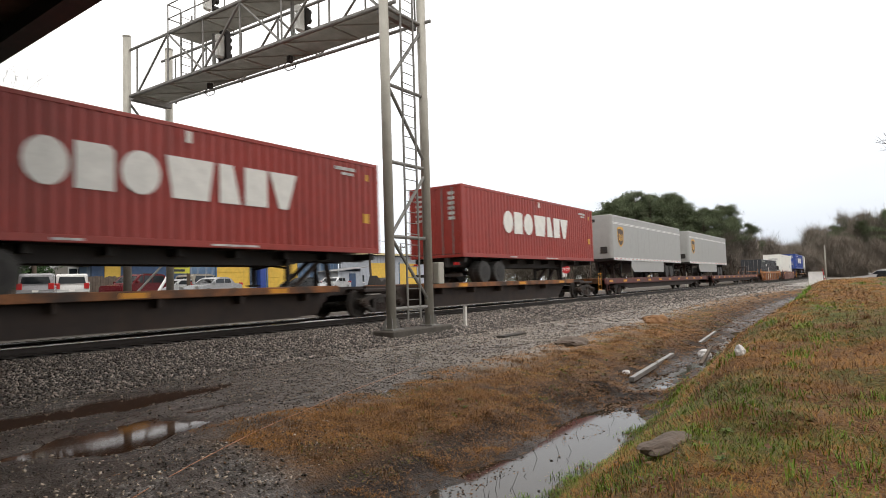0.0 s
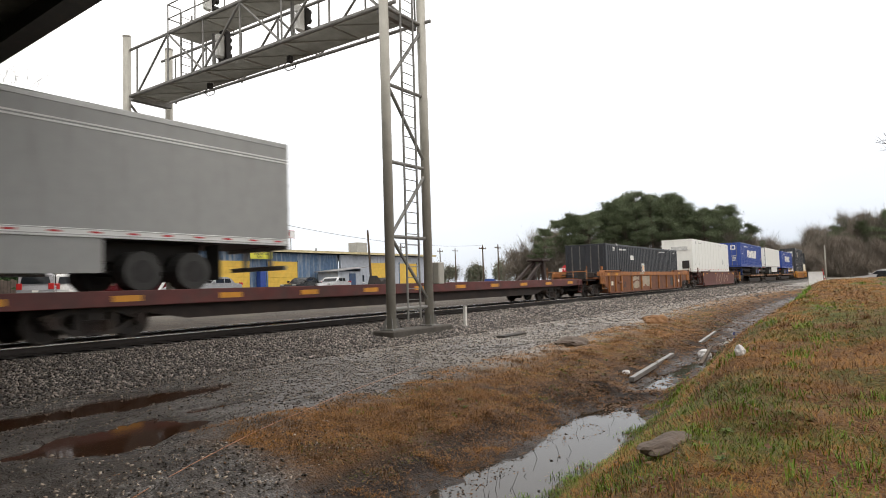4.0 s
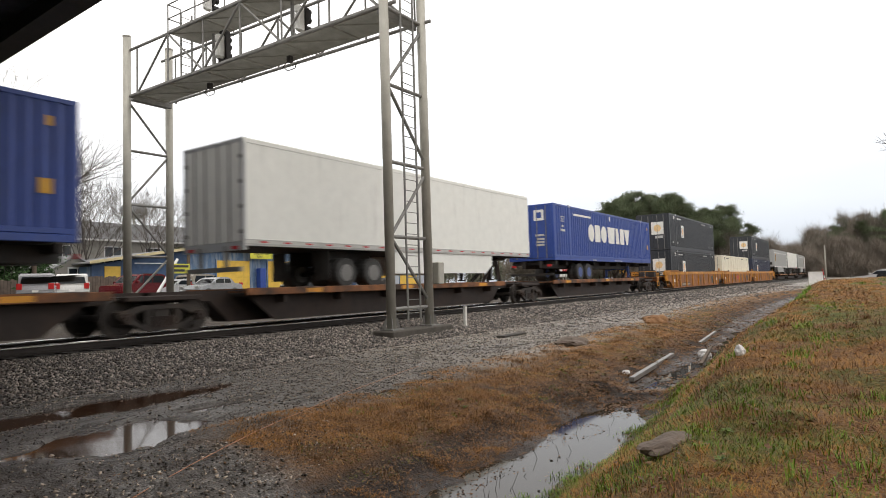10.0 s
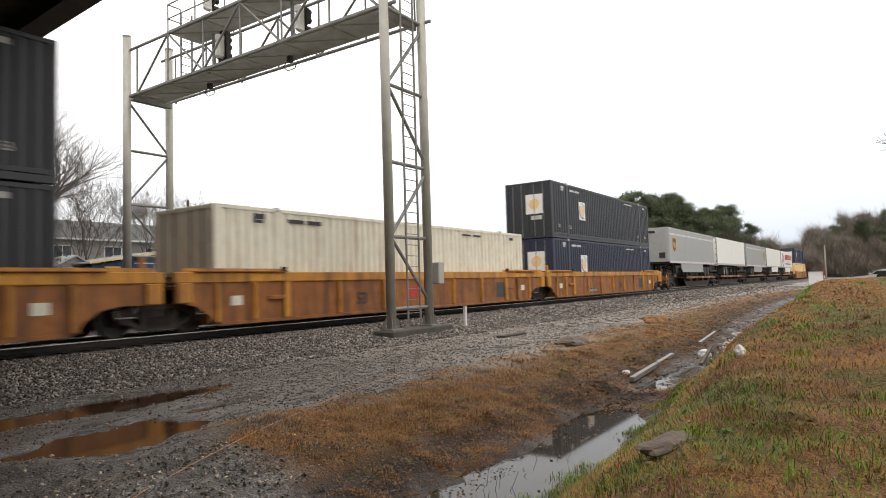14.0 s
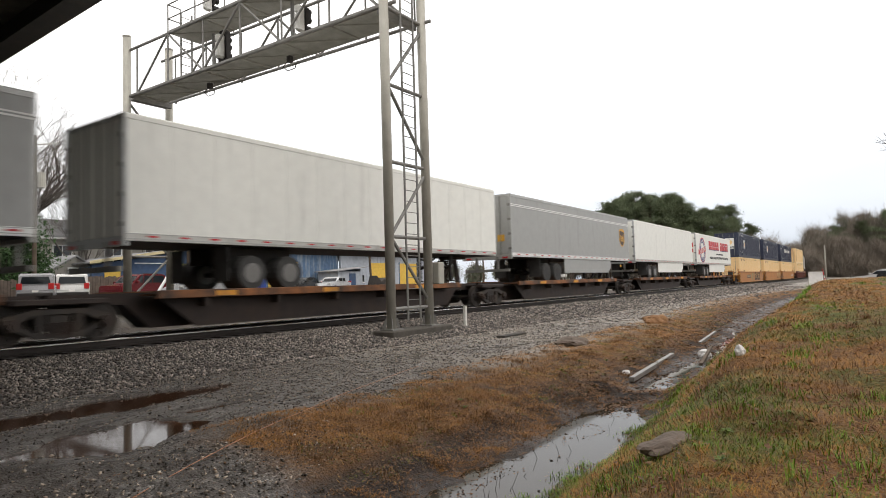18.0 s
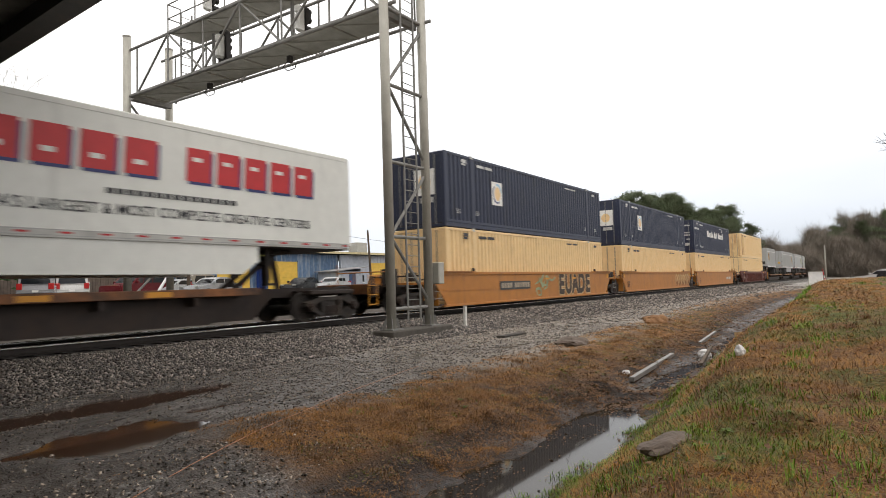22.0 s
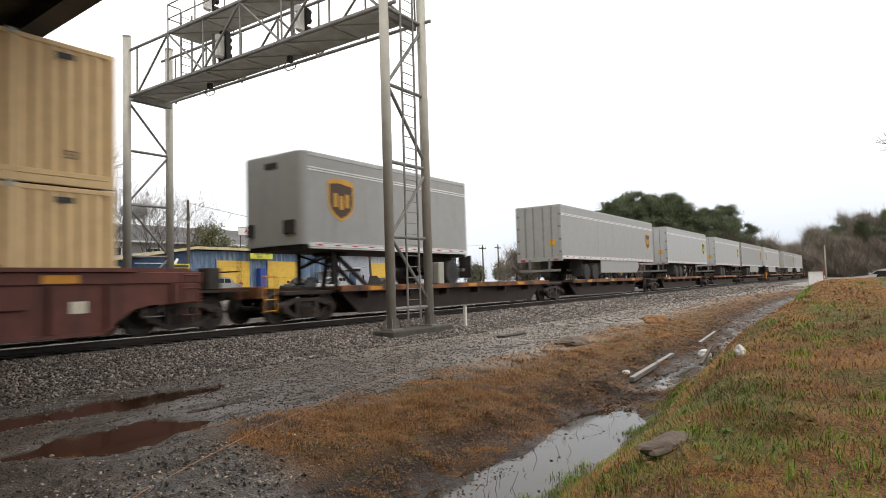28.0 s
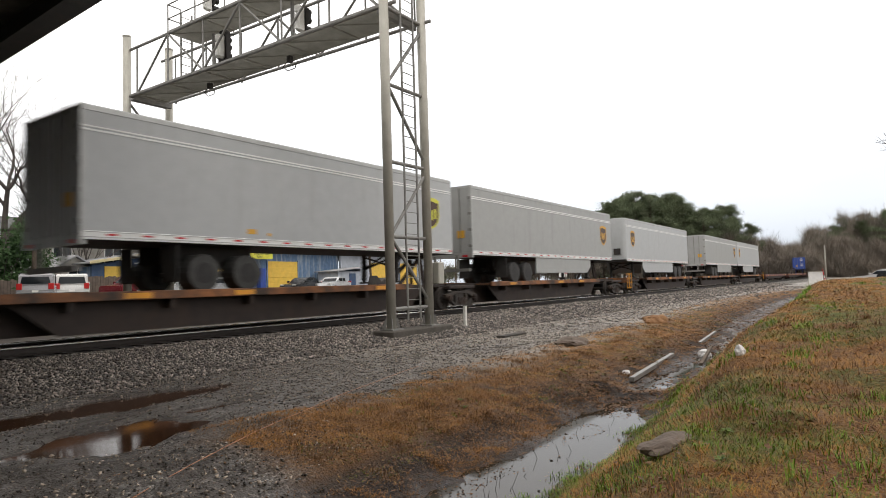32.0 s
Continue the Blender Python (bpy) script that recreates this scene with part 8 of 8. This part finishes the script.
for i, (y, h, dx) in enumerate(((-0.5, 12.0, 0), (-5.6, 15.2, -4), (-10.5, 16.6, -2), (-13.8, 16.6, 5), (-18.5, 17.8, -5), (-23.0, 19.0, 3))):
    k = i % 4
    plant_copy(PINES[k], 225 + dx, y, 70 * i, (h - 0.2) / (20, 18, 22, 19)[k])
nt = plant(bare_tree(15, 10.6, 0.7, 0.2, 6, "bare tree on the grass bank"), 30.0, -17.9, 40)


# ---- the ground's small things ----
def scatter_mesh(name, verts, faces, material, label, category):
    me = bpy.data.meshes.new(name)
    me.vertices.add(len(verts))
    me.vertices.foreach_set("co", np.asarray(verts, dtype=np.float32).ravel())
    nf = len(faces)
    me.loops.add(nf * 3)
    me.loops.foreach_set("vertex_index", np.asarray(faces, dtype=np.int32).ravel())
    me.polygons.add(nf)
    me.polygons.foreach_set("loop_start", np.arange(0, nf * 3, 3, dtype=np.int32))
    me.polygons.foreach_set("loop_total", np.full(nf, 3, dtype=np.int32))
    me.update(calc_edges=True)
    me.materials.append(material)
    ob = new(name, me)
    tagged(ob, label, category, kind="stuff")
    return ob


RS = np.random.RandomState(4)
r_keep = random.Random(9)
OCT_F = np.array([(0, 2, 4), (2, 1, 4), (1, 3, 4), (3, 0, 4), (2, 0, 5), (1, 2, 5), (3, 1, 5), (0, 3, 5)])
OCT_V = np.array([(1, 0, 0), (-1, 0, 0), (0, 1, 0), (0, -1, 0), (0, 0, 1), (0, 0, -1)], dtype=float)


def stones(name, zones, material, label):
    """Angular stones lying on the ground. zones: x0, x1, y0, y1, stones per square metre, radius."""
    vs, fs, base = [], [], 0
    for x0, x1, y0, y1, per, rad in zones:
        k = int((x1 - x0) * (y1 - y0) * per)
        xs, ys = RS.uniform(x0, x1, k), RS.uniform(y0, y1, k)
        for x, y in zip(xs, ys):
            if y < -4.9 and pool(x, y) < -0.05 and r_keep.random() < 0.96:
                continue
            r = rad * RS.uniform(0.4, 1.5)
            v = OCT_V * RS.uniform(0.5, 1.3, (6, 3)) * r * (1.15, 1.0, 0.75) + RS.uniform(-0.38, 0.38, (6, 3)) * r
            a, b = RS.uniform(0, 6.28), RS.uniform(-0.7, 0.7)
            ca, sa, cb, sb = math.cos(a), math.sin(a), math.cos(b), math.sin(b)
            rot = np.array([(ca, -sa, 0), (sa, ca, 0), (0, 0, 1)]) @ np.array([(1, 0, 0), (0, cb, -sb), (0, sb, cb)])
            v = v @ rot.T
            z = ground_z(x, y) if abs(y) > 1.75 else -0.215
            vs.append(v + (x, y, z + r * 0.35))
            fs.append(OCT_F + base)
            base += 6
    return scatter_mesh(name, np.concatenate(vs), np.concatenate(fs), material, label, "gravel")


M_STONE = mat("grey ballast stone", (0.119, 0.102, 0.087), 0.55, vary=0.2, scale=1.2, fine=60, bump=0.3, island=True, spread=(0.25, 3.4), skew=2.4, dirt=(0.07, 0.048, 0.034), dirt_amount=0.3)
M_PEBBLE = mat("wet road gravel", (0.121, 0.099, 0.078), 0.3, vary=0.25, scale=1.2, fine=60, bump=0.2, island=True, spread=(0.15, 4.2), skew=2.6)
stones("ballast", [(3.0, 8.0, -5.3, -1.25, 900, 0.024), (8.0, 13.0, -5.3, -1.25, 650, 0.027), (13.0, 22.0, -5.2, -1.25, 380, 0.033), (22.0, 36.0, -5.2, -1.25, 150, 0.045), (36.0, 60.0, -5.2, -1.3, 50, 0.06), (60.0, 95.0, -5.2, -1.3, 16, 0.09), (4.0, 22.0, 1.8, 3.2, 90, 0.036)], M_STONE, "coarse grey railway ballast")
stones("road_gravel", [(1.5, 5.0, -10.4, -7.0, 330, 0.0085), (1.5, 5.0, -7.0, -5.0, 620, 0.009), (5.0, 9.0, -9.2, -5.0, 420, 0.012), (9.0, 18.0, -8.8, -5.0, 170, 0.016), (18.0, 30.0, -8.6, -5.0, 60, 0.024), (30.0, 45.0, -8.6, -5.0, 26, 0.034), (45.0, 80.0, -8.6, -5.0, 9, 0.05), (2.0, 16.0, -9.0, -5.0, 16, 0.018), (2.0, 3.8, -11.4, -9.2, 260, 0.014)], M_PEBBLE, "fine wet gravel on the service track")


def blades(name, spots, material, label, category="grass"):
    """Bent grass blades. spots: arrays of x, y, length, width, lean."""
    xs, ys, ln, wd, le = spots
    k = len(xs)
    zs = np.array([ground_z(x, y) for x, y in zip(xs, ys)])
    a = RS.uniform(0, 6.283, k)
    b = a + RS.uniform(0.8, 2.3, k)
    dx, dy = np.cos(a), np.sin(a)
    wx, wy = np.cos(b) * wd, np.sin(b) * wd
    h = ln * np.sqrt(np.maximum(0.02, 1 - le ** 2))
    p0 = np.stack([xs - wx, ys - wy, zs - 0.01], 1)
    p1 = np.stack([xs + wx, ys + wy, zs - 0.01], 1)
    mx, my, mz = xs + dx * ln * le * 0.45, ys + dy * ln * le * 0.45, zs + h * (0.5 + 0.35 * le)
    p2 = np.stack([mx - wx * 0.7, my - wy * 0.7, mz], 1)
    p3 = np.stack([mx + wx * 0.7, my + wy * 0.7, mz], 1)
    p4 = np.stack([xs + dx * ln * le, ys + dy * ln * le, zs + h * (1.25 - 0.95 * le)], 1)
    v = np.stack([p0, p1, p2, p3, p4], 1).reshape(-1, 3)
    o = np.arange(k)[:, None, None] * 5
    f = (np.array([(0, 1, 3), (0, 3, 2), (2, 3, 4)])[None] + o).reshape(-1, 3)
    return scatter_mesh(name, v, f, material, label, category)


def patchy(x, y):
    """Where the turf is green (high) and where it is dead (low)."""
    return noise.noise((x * 0.55, y * 0.8, 11)) + 0.55 * noise.noise((x * 2.1, y * 2.4, 5)) + 0.3 * noise.noise((x * 6, y * 6, 6))


def field(zones):
    """zones: x0, x1, y0, y1, count, length, width, lean, and the range of patches it grows in."""
    out = []
    for x0, x1, y0, y1, k, ln, wd, le, lo, hi in zones:
        xs, ys = RS.uniform(x0, x1, k), RS.uniform(y0, y1, k)
        keep = np.array([lo < patchy(x, y) < hi and r_keep.random() < 0.35 + 0.65 * smooth(noise.noise((x * 1.7, y * 1.7, 21)), -0.35, 0.15) and not (y > -11.6 and x < 3.8 + 0.5 * noise.noise((y * 3, 2, 2))) for x, y in zip(xs, ys)])
        xs, ys = xs[keep], ys[keep]
        ys = ys + np.array([drift(x, y) for x, y in zip(xs, ys)])
        k = len(xs)
        out.append((xs, ys, ln * RS.uniform(0.4, 1.4, k), wd * RS.uniform(0.6, 1.4, k), np.clip(RS.normal(le, 0.02 + 0.7 * (1 - le), k), 0.05, 0.995)))
    return [np.concatenate([o[i] for o in out]) for i in range(5)]


def tufts(zones):
    """zones: x0, x1, y0, y1, tufts, blades each, length, width."""
    X, Y, L, W, E = [], [], [], [], []
    for x0, x1, y0, y1, k, per, ln, wd in zones:
        for _ in range(k):
            cx, cy = RS.uniform(x0, x1), RS.uniform(y0, y1)
            cy += drift(cx, cy)
            r, s = RS.uniform(0.04, 0.13), RS.uniform(0.6, 1.3)
            X.append(cx + RS.normal(0, r, per))
            Y.append(cy + RS.normal(0, r, per))
            L.append(ln * s * RS.uniform(0.5, 1.2, per))
            W.append(wd * RS.uniform(0.6, 1.3, per))
            E.append(np.clip(RS.normal(0.62, 0.18, per), 0.1, 0.95))
    return [np.concatenate(q) for q in (X, Y, L, W, E)]


def blade_mat(name, colour):
    return mat(name, colour, 0.6, vary=0.25, scale=0.9, fine=12, bump=0.0, island=True, spec=0.25, spread=(0.7, 1.3))


M_GREEN = blade_mat("fresh green grass", (0.135, 0.225, 0.018))
M_LAWN = blade_mat("dull green grass", (0.098, 0.106, 0.008))
M_STRAW = blade_mat("dry straw grass", (0.32, 0.19, 0.044))
M_RUSSET = blade_mat("russet dead grass", (0.275, 0.12, 0.018))
M_VERGE = blade_mat("matted brown grass", (0.31, 0.142, 0.032))
M_DEAD = blade_mat("dead brown grass", (0.15, 0.075, 0.026))
M_LEAF = blade_mat("fallen brown leaves", (0.15, 0.082, 0.042))
M_WEED = blade_mat("broad weed leaves", (0.10, 0.155, 0.025))
blades("bank_grass", field([(1.2, 4.0, -16.0, -12.1, 70000, 0.07, 0.002, 0.955, -0.2, 9), (4.0, 8.0, -16.5, -12.1, 64000, 0.07, 0.0028, 0.965, -0.05, 9), (8.0, 16.0, -17.0, -11.9, 40000, 0.06, 0.004, 0.975, 0.1, 9), (16.0, 45.0, -18.0, -11.8, 26000, 0.08, 0.009, 0.985, 0.2, 9), (14.0, 40.0, -12.35, -11.75, 9000, 0.09, 0.008, 0.95, -9, 9), (4.0, 30.0, -10.9, -9.0, 34000, 0.05, 0.004, 0.97, 0.0, 9)]), M_LAWN, "short dull green grass on the bank")
blades("straw_grass", field([(1.2, 4.0, -16.0, -11.9, 12000, 0.10, 0.0011, 0.97, -9, 9), (4.0, 8.0, -16.5, -11.9, 10000, 0.10, 0.0017, 0.98, -9, 9), (8.0, 16.0, -17.0, -11.8, 9000, 0.09, 0.0034, 0.985, -9, 9), (16.0, 45.0, -18.0, -11.8, 12000, 0.1, 0.008, 0.99, -9, 9), (3.0, 12.0, -11.2, -8.9, 3500, 0.09, 0.0022, 0.98, -9, 9), (12.0, 45.0, -10.9, -8.6, 5000, 0.1, 0.006, 0.985, -9, 9)]), M_STRAW, "dry straw-coloured winter grass")
blades("russet_grass", field([(1.2, 5.0, -15.5, -11.9, 40000, 0.07, 0.0016, 0.965, -9, 0.05), (5.0, 12.0, -15.0, -11.8, 50000, 0.075, 0.0028, 0.975, -9, 0.25), (12.0, 34.0, -14.8, -11.9, 48000, 0.09, 0.007, 0.985, -9, 0.45)]), M_RUSSET, "matted russet dead grass by the ditch")
blades("verge_grass", field([(3.2, 8.0, -11.25, -8.8, 56000, 0.07, 0.0022, 0.975, -9, 0.25), (8.0, 20.0, -11.1, -8.5, 48000, 0.075, 0.0045, 0.985, -9, 0.25), (20.0, 60.0, -10.9, -8.6, 14000, 0.1, 0.012, 0.985, -9, 0.3)]), M_VERGE, "matted brown dead grass beside the track")
blades("grass_tufts", tufts([(1.6, 5.0, -14.6, -12.15, 90, 46, 0.07, 0.0028), (4.2, 9.5, -12.6, -12.0, 70, 56, 0.085, 0.0036), (5.0, 14.0, -14.2, -11.8, 50, 44, 0.09, 0.0046), (14.0, 34.0, -14.8, -11.8, 16, 34, 0.10, 0.008), (23.0, 26.0, -13.2, -12.6, 14, 70, 0.26, 0.011), (14.0, 30.0, -12.3, -11.8, 30, 40, 0.10, 0.007), (5.0, 14.0, -10.7, -9.2, 22, 26, 0.05, 0.003)]), M_GREEN, "bright green grass tufts along the ditch")
blades("dead_tussocks", tufts([(1.6, 6.0, -15.0, -11.9, 110, 50, 0.08, 0.0016), (6.0, 14.0, -14.5, -11.8, 60, 46, 0.07, 0.0034), (14.0, 32.0, -14.5, -11.8, 30, 36, 0.09, 0.007), (4.0, 9.0, -11.2, -9.0, 150, 60, 0.07, 0.002), (9.0, 22.0, -10.9, -8.9, 130, 40, 0.09, 0.0045)]), M_DEAD, "loose tussocks of dead brown grass", "grass")


def weeds(zones):
    """Low rosettes of broad leaves. zones: x0, x1, y0, y1, plants, leaf length."""
    vs, fs = [], []
    for x0, x1, y0, y1, k, ln in zones:
        for _ in range(k):
            cx, cy = RS.uniform(x0, x1), RS.uniform(y0, y1)
            cy += drift(cx, cy)
            z = ground_z(cx, cy)
            s = ln * RS.uniform(0.6, 1.3)
            for a in np.arange(0, 6.283, 0.7) + RS.uniform(0, 6, 1):
                a += RS.uniform(-0.25, 0.25)
                c, sn, up = math.cos(a), math.sin(a), RS.uniform(0.25, 0.7)
                i = len(vs)
                for d, w, h in ((0.0, 0.06, 0.0), (0.5, 0.24, up), (0.85, 0.2, up * 1.05), (1.1, 0.0, up * 0.8)):
                    for q in (-1, 1):
                        vs.append((cx + s * (c * d - sn * w * q), cy + s * (sn * d + c * w * q), z + s * h + 0.004))
                for j in (0, 2, 4):
                    fs += [(i + j, i + j + 1, i + j + 3), (i + j, i + j + 3, i + j + 2)]
    return scatter_mesh("broadleaf_weeds", vs, fs, M_WEED, "low green broad-leaved weeds in the grass", "weeds")


weeds([(1.6, 4.5, -14.4, -12.2, 12, 0.032), (4.5, 9.0, -13.6, -12.0, 8, 0.045), (9.0, 14.0, -13.5, -12.1, 4, 0.06), (5.0, 13.0, -10.6, -9.2, 9, 0.05)])


def leaves(zones):
    vs, fs, base = [], [], 0
    for x0, x1, y0, y1, k, s in zones:
        for _ in range(k):
            x, y = RS.uniform(x0, x1), RS.uniform(y0, y1)
            y += drift(x, y)
            z = ground_z(x, y) + RS.uniform(0.006, 0.035)
            if z < -0.843:
                if noise.noise((x * 2.5, y * 2.5, 4)) < 0.12:
                    continue
                z = -0.843
            a = RS.uniform(0, 6.28)
            c, sn = math.cos(a), math.sin(a)
            r = s * RS.uniform(0.6, 1.4)
            t = RS.uniform(-0.5, 0.5, 4) * r
            q = [(-r, 0), (0, 0.5 * r), (r, 0), (0, -0.5 * r)]
            vs += [(x + c * u - sn * w, y + sn * u + c * w, z + t[i]) for i, (u, w) in enumerate(q)]
            fs += [(base, base + 1, base + 2), (base, base + 2, base + 3)]
            base += 4
    return scatter_mesh("fallen_leaves", vs, fs, M_LEAF, "fallen brown leaves in the ditch and grass", "leaves")


leaves([(3.2, 9.0, -11.75, -10.6, 2600, 0.014), (16.0, 40.0, -12.0, -10.4, 4200, 0.035), (4.0, 10.0, -11.2, -10.2, 2600, 0.015), (8.4, 10.0, -12.2, -10.5, 2600, 0.02), (9.0, 18.0, -12.2, -10.3, 4000, 0.026), (1.5, 9.0, -15.5, -12.0, 1300, 0.017), (9.0, 25.0, -14.5, -12.0, 900, 0.03), (2.5, 14.0, -10.6, -8.9, 1500, 0.012)])

# boards, stone and litter in the ditch
M_BOARD = mat("wet grey plank", (0.20, 0.19, 0.18), 0.35, vary=0.25, dirt=(0.12, 0.1, 0.08), dirt_amount=0.3)
for a, b, w, m_, lb in (((10.58, -11.016, -0.74), (13.97, -10.80, -0.70), 0.08, M_BOARD, "long wet grey plank lying in the ditch"), ((16.55, -10.79, -0.70), (20.02, -10.47, -0.70), 0.07, M_BOARD, "short grey plank beside the ditch"), ((12.9, -11.62, -0.74), (15.6, -11.25, -0.68), 0.06, M_POLE, "thin dark branch across the water")):
    tagged(part("plank" if m_ is M_BOARD else "branch", bar(B(), a, b, w, 0.075 if m_ is M_BOARD else 0.05), m_), lb, "plank" if m_ is M_BOARD else "branch")


def boulder(name, x, y, sx, sy, sz, seed, material, label, dz=0.0, turn=0.0):
    bm = B()
    bmesh.ops.create_icosphere(bm, subdivisions=3, radius=1)
    for v in bm.verts:
        n_ = noise.noise(v.co * 1.3 + Vector((seed, 0, 0))) * 0.3 + noise.noise(v.co * 3.5 + Vector((seed, 2, 0))) * 0.12
        v.co *= 1 + n_
        v.co.z = max(v.co.z, -0.6)
        v.co.x, v.co.y, v.co.z = v.co.x * sx, v.co.y * sy, v.co.z * sz
    o = part(name, bm, material)
    o.matrix_basis = pose(x, y, ground_z(x, y) + dz, 0, 0, turn)
    return tagged(o, label, "rock" if "stone" in label else "litter")


M_ROCK = mat("brown field stone", (0.12, 0.09, 0.07), 0.85, vary=0.3, bump=0.6, fine=25)
M_BAG = mat("white plastic bag", (0.58, 0.57, 0.56), 0.4, vary=0.08)
boulder("rock", 3.42, -13.56, 0.25, 0.07, 0.045, 3.0, M_ROCK, "flat brown stone half sunk in the grass", 0.02, -14)
boulder("litter_bag", 15.1, -11.2, 0.16, 0.14, 0.12, 5.0, M_BAG, "crumpled white plastic bag in the ditch", 0.08)
boulder("litter_bag", 6.44, -13.42, 0.05, 0.045, 0.06, 8.0, M_BAG, "crumpled white plastic bag on the bank", 0.035)
boulder("litter_bag", 11.1, -10.75, 0.1, 0.06, 0.05, 9.0, M_BAG, "scrap of white plastic by the plank", 0.03)
boulder("rock", 13.4, -8.75, 0.5, 0.35, 0.14, 6.0, M_ROCK, "low heap of earth and stone by the track", 0.03)
boulder("rock", 20.6, -8.55, 0.55, 0.35, 0.22, 2.0, mat("dead grass heap", (0.22, 0.11, 0.045), 0.95, vary=0.35, bump=0.8), "russet mound of dead grass and stone", 0.05)
# sticks and drowned stalks in the water
sv, sf = [], []
rst = random.Random(31)
for k in range(40):
    x, y = rst.uniform(4.3, 9.0), rst.uniform(-11.9, -10.9)
    a_, u_ = rst.uniform(0, 6.28), rst.uniform(0.02, 0.08)
    p_ = Vector((x, y, -0.86))
    tube(sv, sf, p_, p_ + Vector((math.cos(a_) * u_, math.sin(a_) * u_, rst.uniform(0.02, 0.16))), 0.003, 0.002, 3)
tagged(raw("drowned_stalks", sv, sf, M_TIE), "dark dead stalks and sticks standing in the ditch water", "sticks", kind="stuff")

# orange cable along the track, marker post, rusty plate
M_CABLE = mat("orange cable sheath", (0.46, 0.22, 0.12), 0.5, vary=0.1, bump=0.0)
cp = [(1.2, -10.65), (2.4, -10.04), (3.63, -9.53), (4.65, -9.14), (5.98, -8.7), (7.68, -8.24), (8.79, -7.93)]
P3 = []
for (xa_, ya_), (xb_, yb_) in zip(cp, cp[1:]):
    for k in range(10):
        t = k / 10
        x, y = xa_ + (xb_ - xa_) * t, ya_ + (yb_ - ya_) * t + 0.008 * noise.noise(((xa_ + (xb_ - xa_) * t) * 2.5, 1, 1))
        P3.append(Vector((x, y, sum(ground_z(x + 0.12 * q, y + 0.05 * q) for q in range(-4, 5)) / 9 + 0.016)))
cv = [p + Vector((0, 0.0036 * math.cos(c), 0.0036 * math.sin(c))) for p in P3 for c in (0, 1.2566, 2.5133, 3.7699, 5.0265)]
cf = [(5 * i + j, 5 * i + (j + 1) % 5, 5 * i + 5 + (j + 1) % 5, 5 * i + 5 + j) for i in range(len(P3) - 1) for j in range(5)]
tagged(raw("cable", cv, cf, M_CABLE), "thin orange cable lying across the ground", "cable")
mk = empty("marker_post", "short white marker post in the ballast", "marker post")
part("post", box(B(), 16.33, 16.43, -4.04, -3.96, -0.6, 0.27, 0.008), M_SIGNAL, mk)
part("cap", box(B(), 16.325, 16.445, -4.045, -3.955, 0.27, 0.285), M_GALV, mk)
tagged(part("rusty_plate", box(B(), 14.0, 15.2, -6.7, -6.45, ground_z(14.6, -6.55) - 0.02, ground_z(14.6, -6.55) + 0.05, 0.01), M_TRUCK), "rusty steel plate lying on the gravel", "steel plate")


# ---- what moves ----
def motions():
    spin = []
    for k in range(0, 32 * FPS + 1, 1):
        t = k / FPS
        q = Matrix.Rotation(-SPEED * t / 0.425, 4, "Y")
        spin.append((t, q))
    lead = WHEEL_OBS[0]
    walk(lead, spin)
    for o in WHEEL_OBS[1:]:
        o.rotation_mode = "QUATERNION"
        o.animation_data_create()
        o.animation_data.action = lead.animation_data.action
        o.animation_data.action_slot = lead.animation_data.action_slot
    for thing, s, z in MOVING:
        rows = [(0, on_line(s, 0, z))]
        if s > CURVE_AT:
            rows = [(k, on_line(s - SPEED * k, 0, z)) for k in range(33)]
        if rows[-1][0] < 31.9:
            rows.append((32, on_line(s - SPEED * 32, 0, z)))
        walk(thing, rows)


motions()
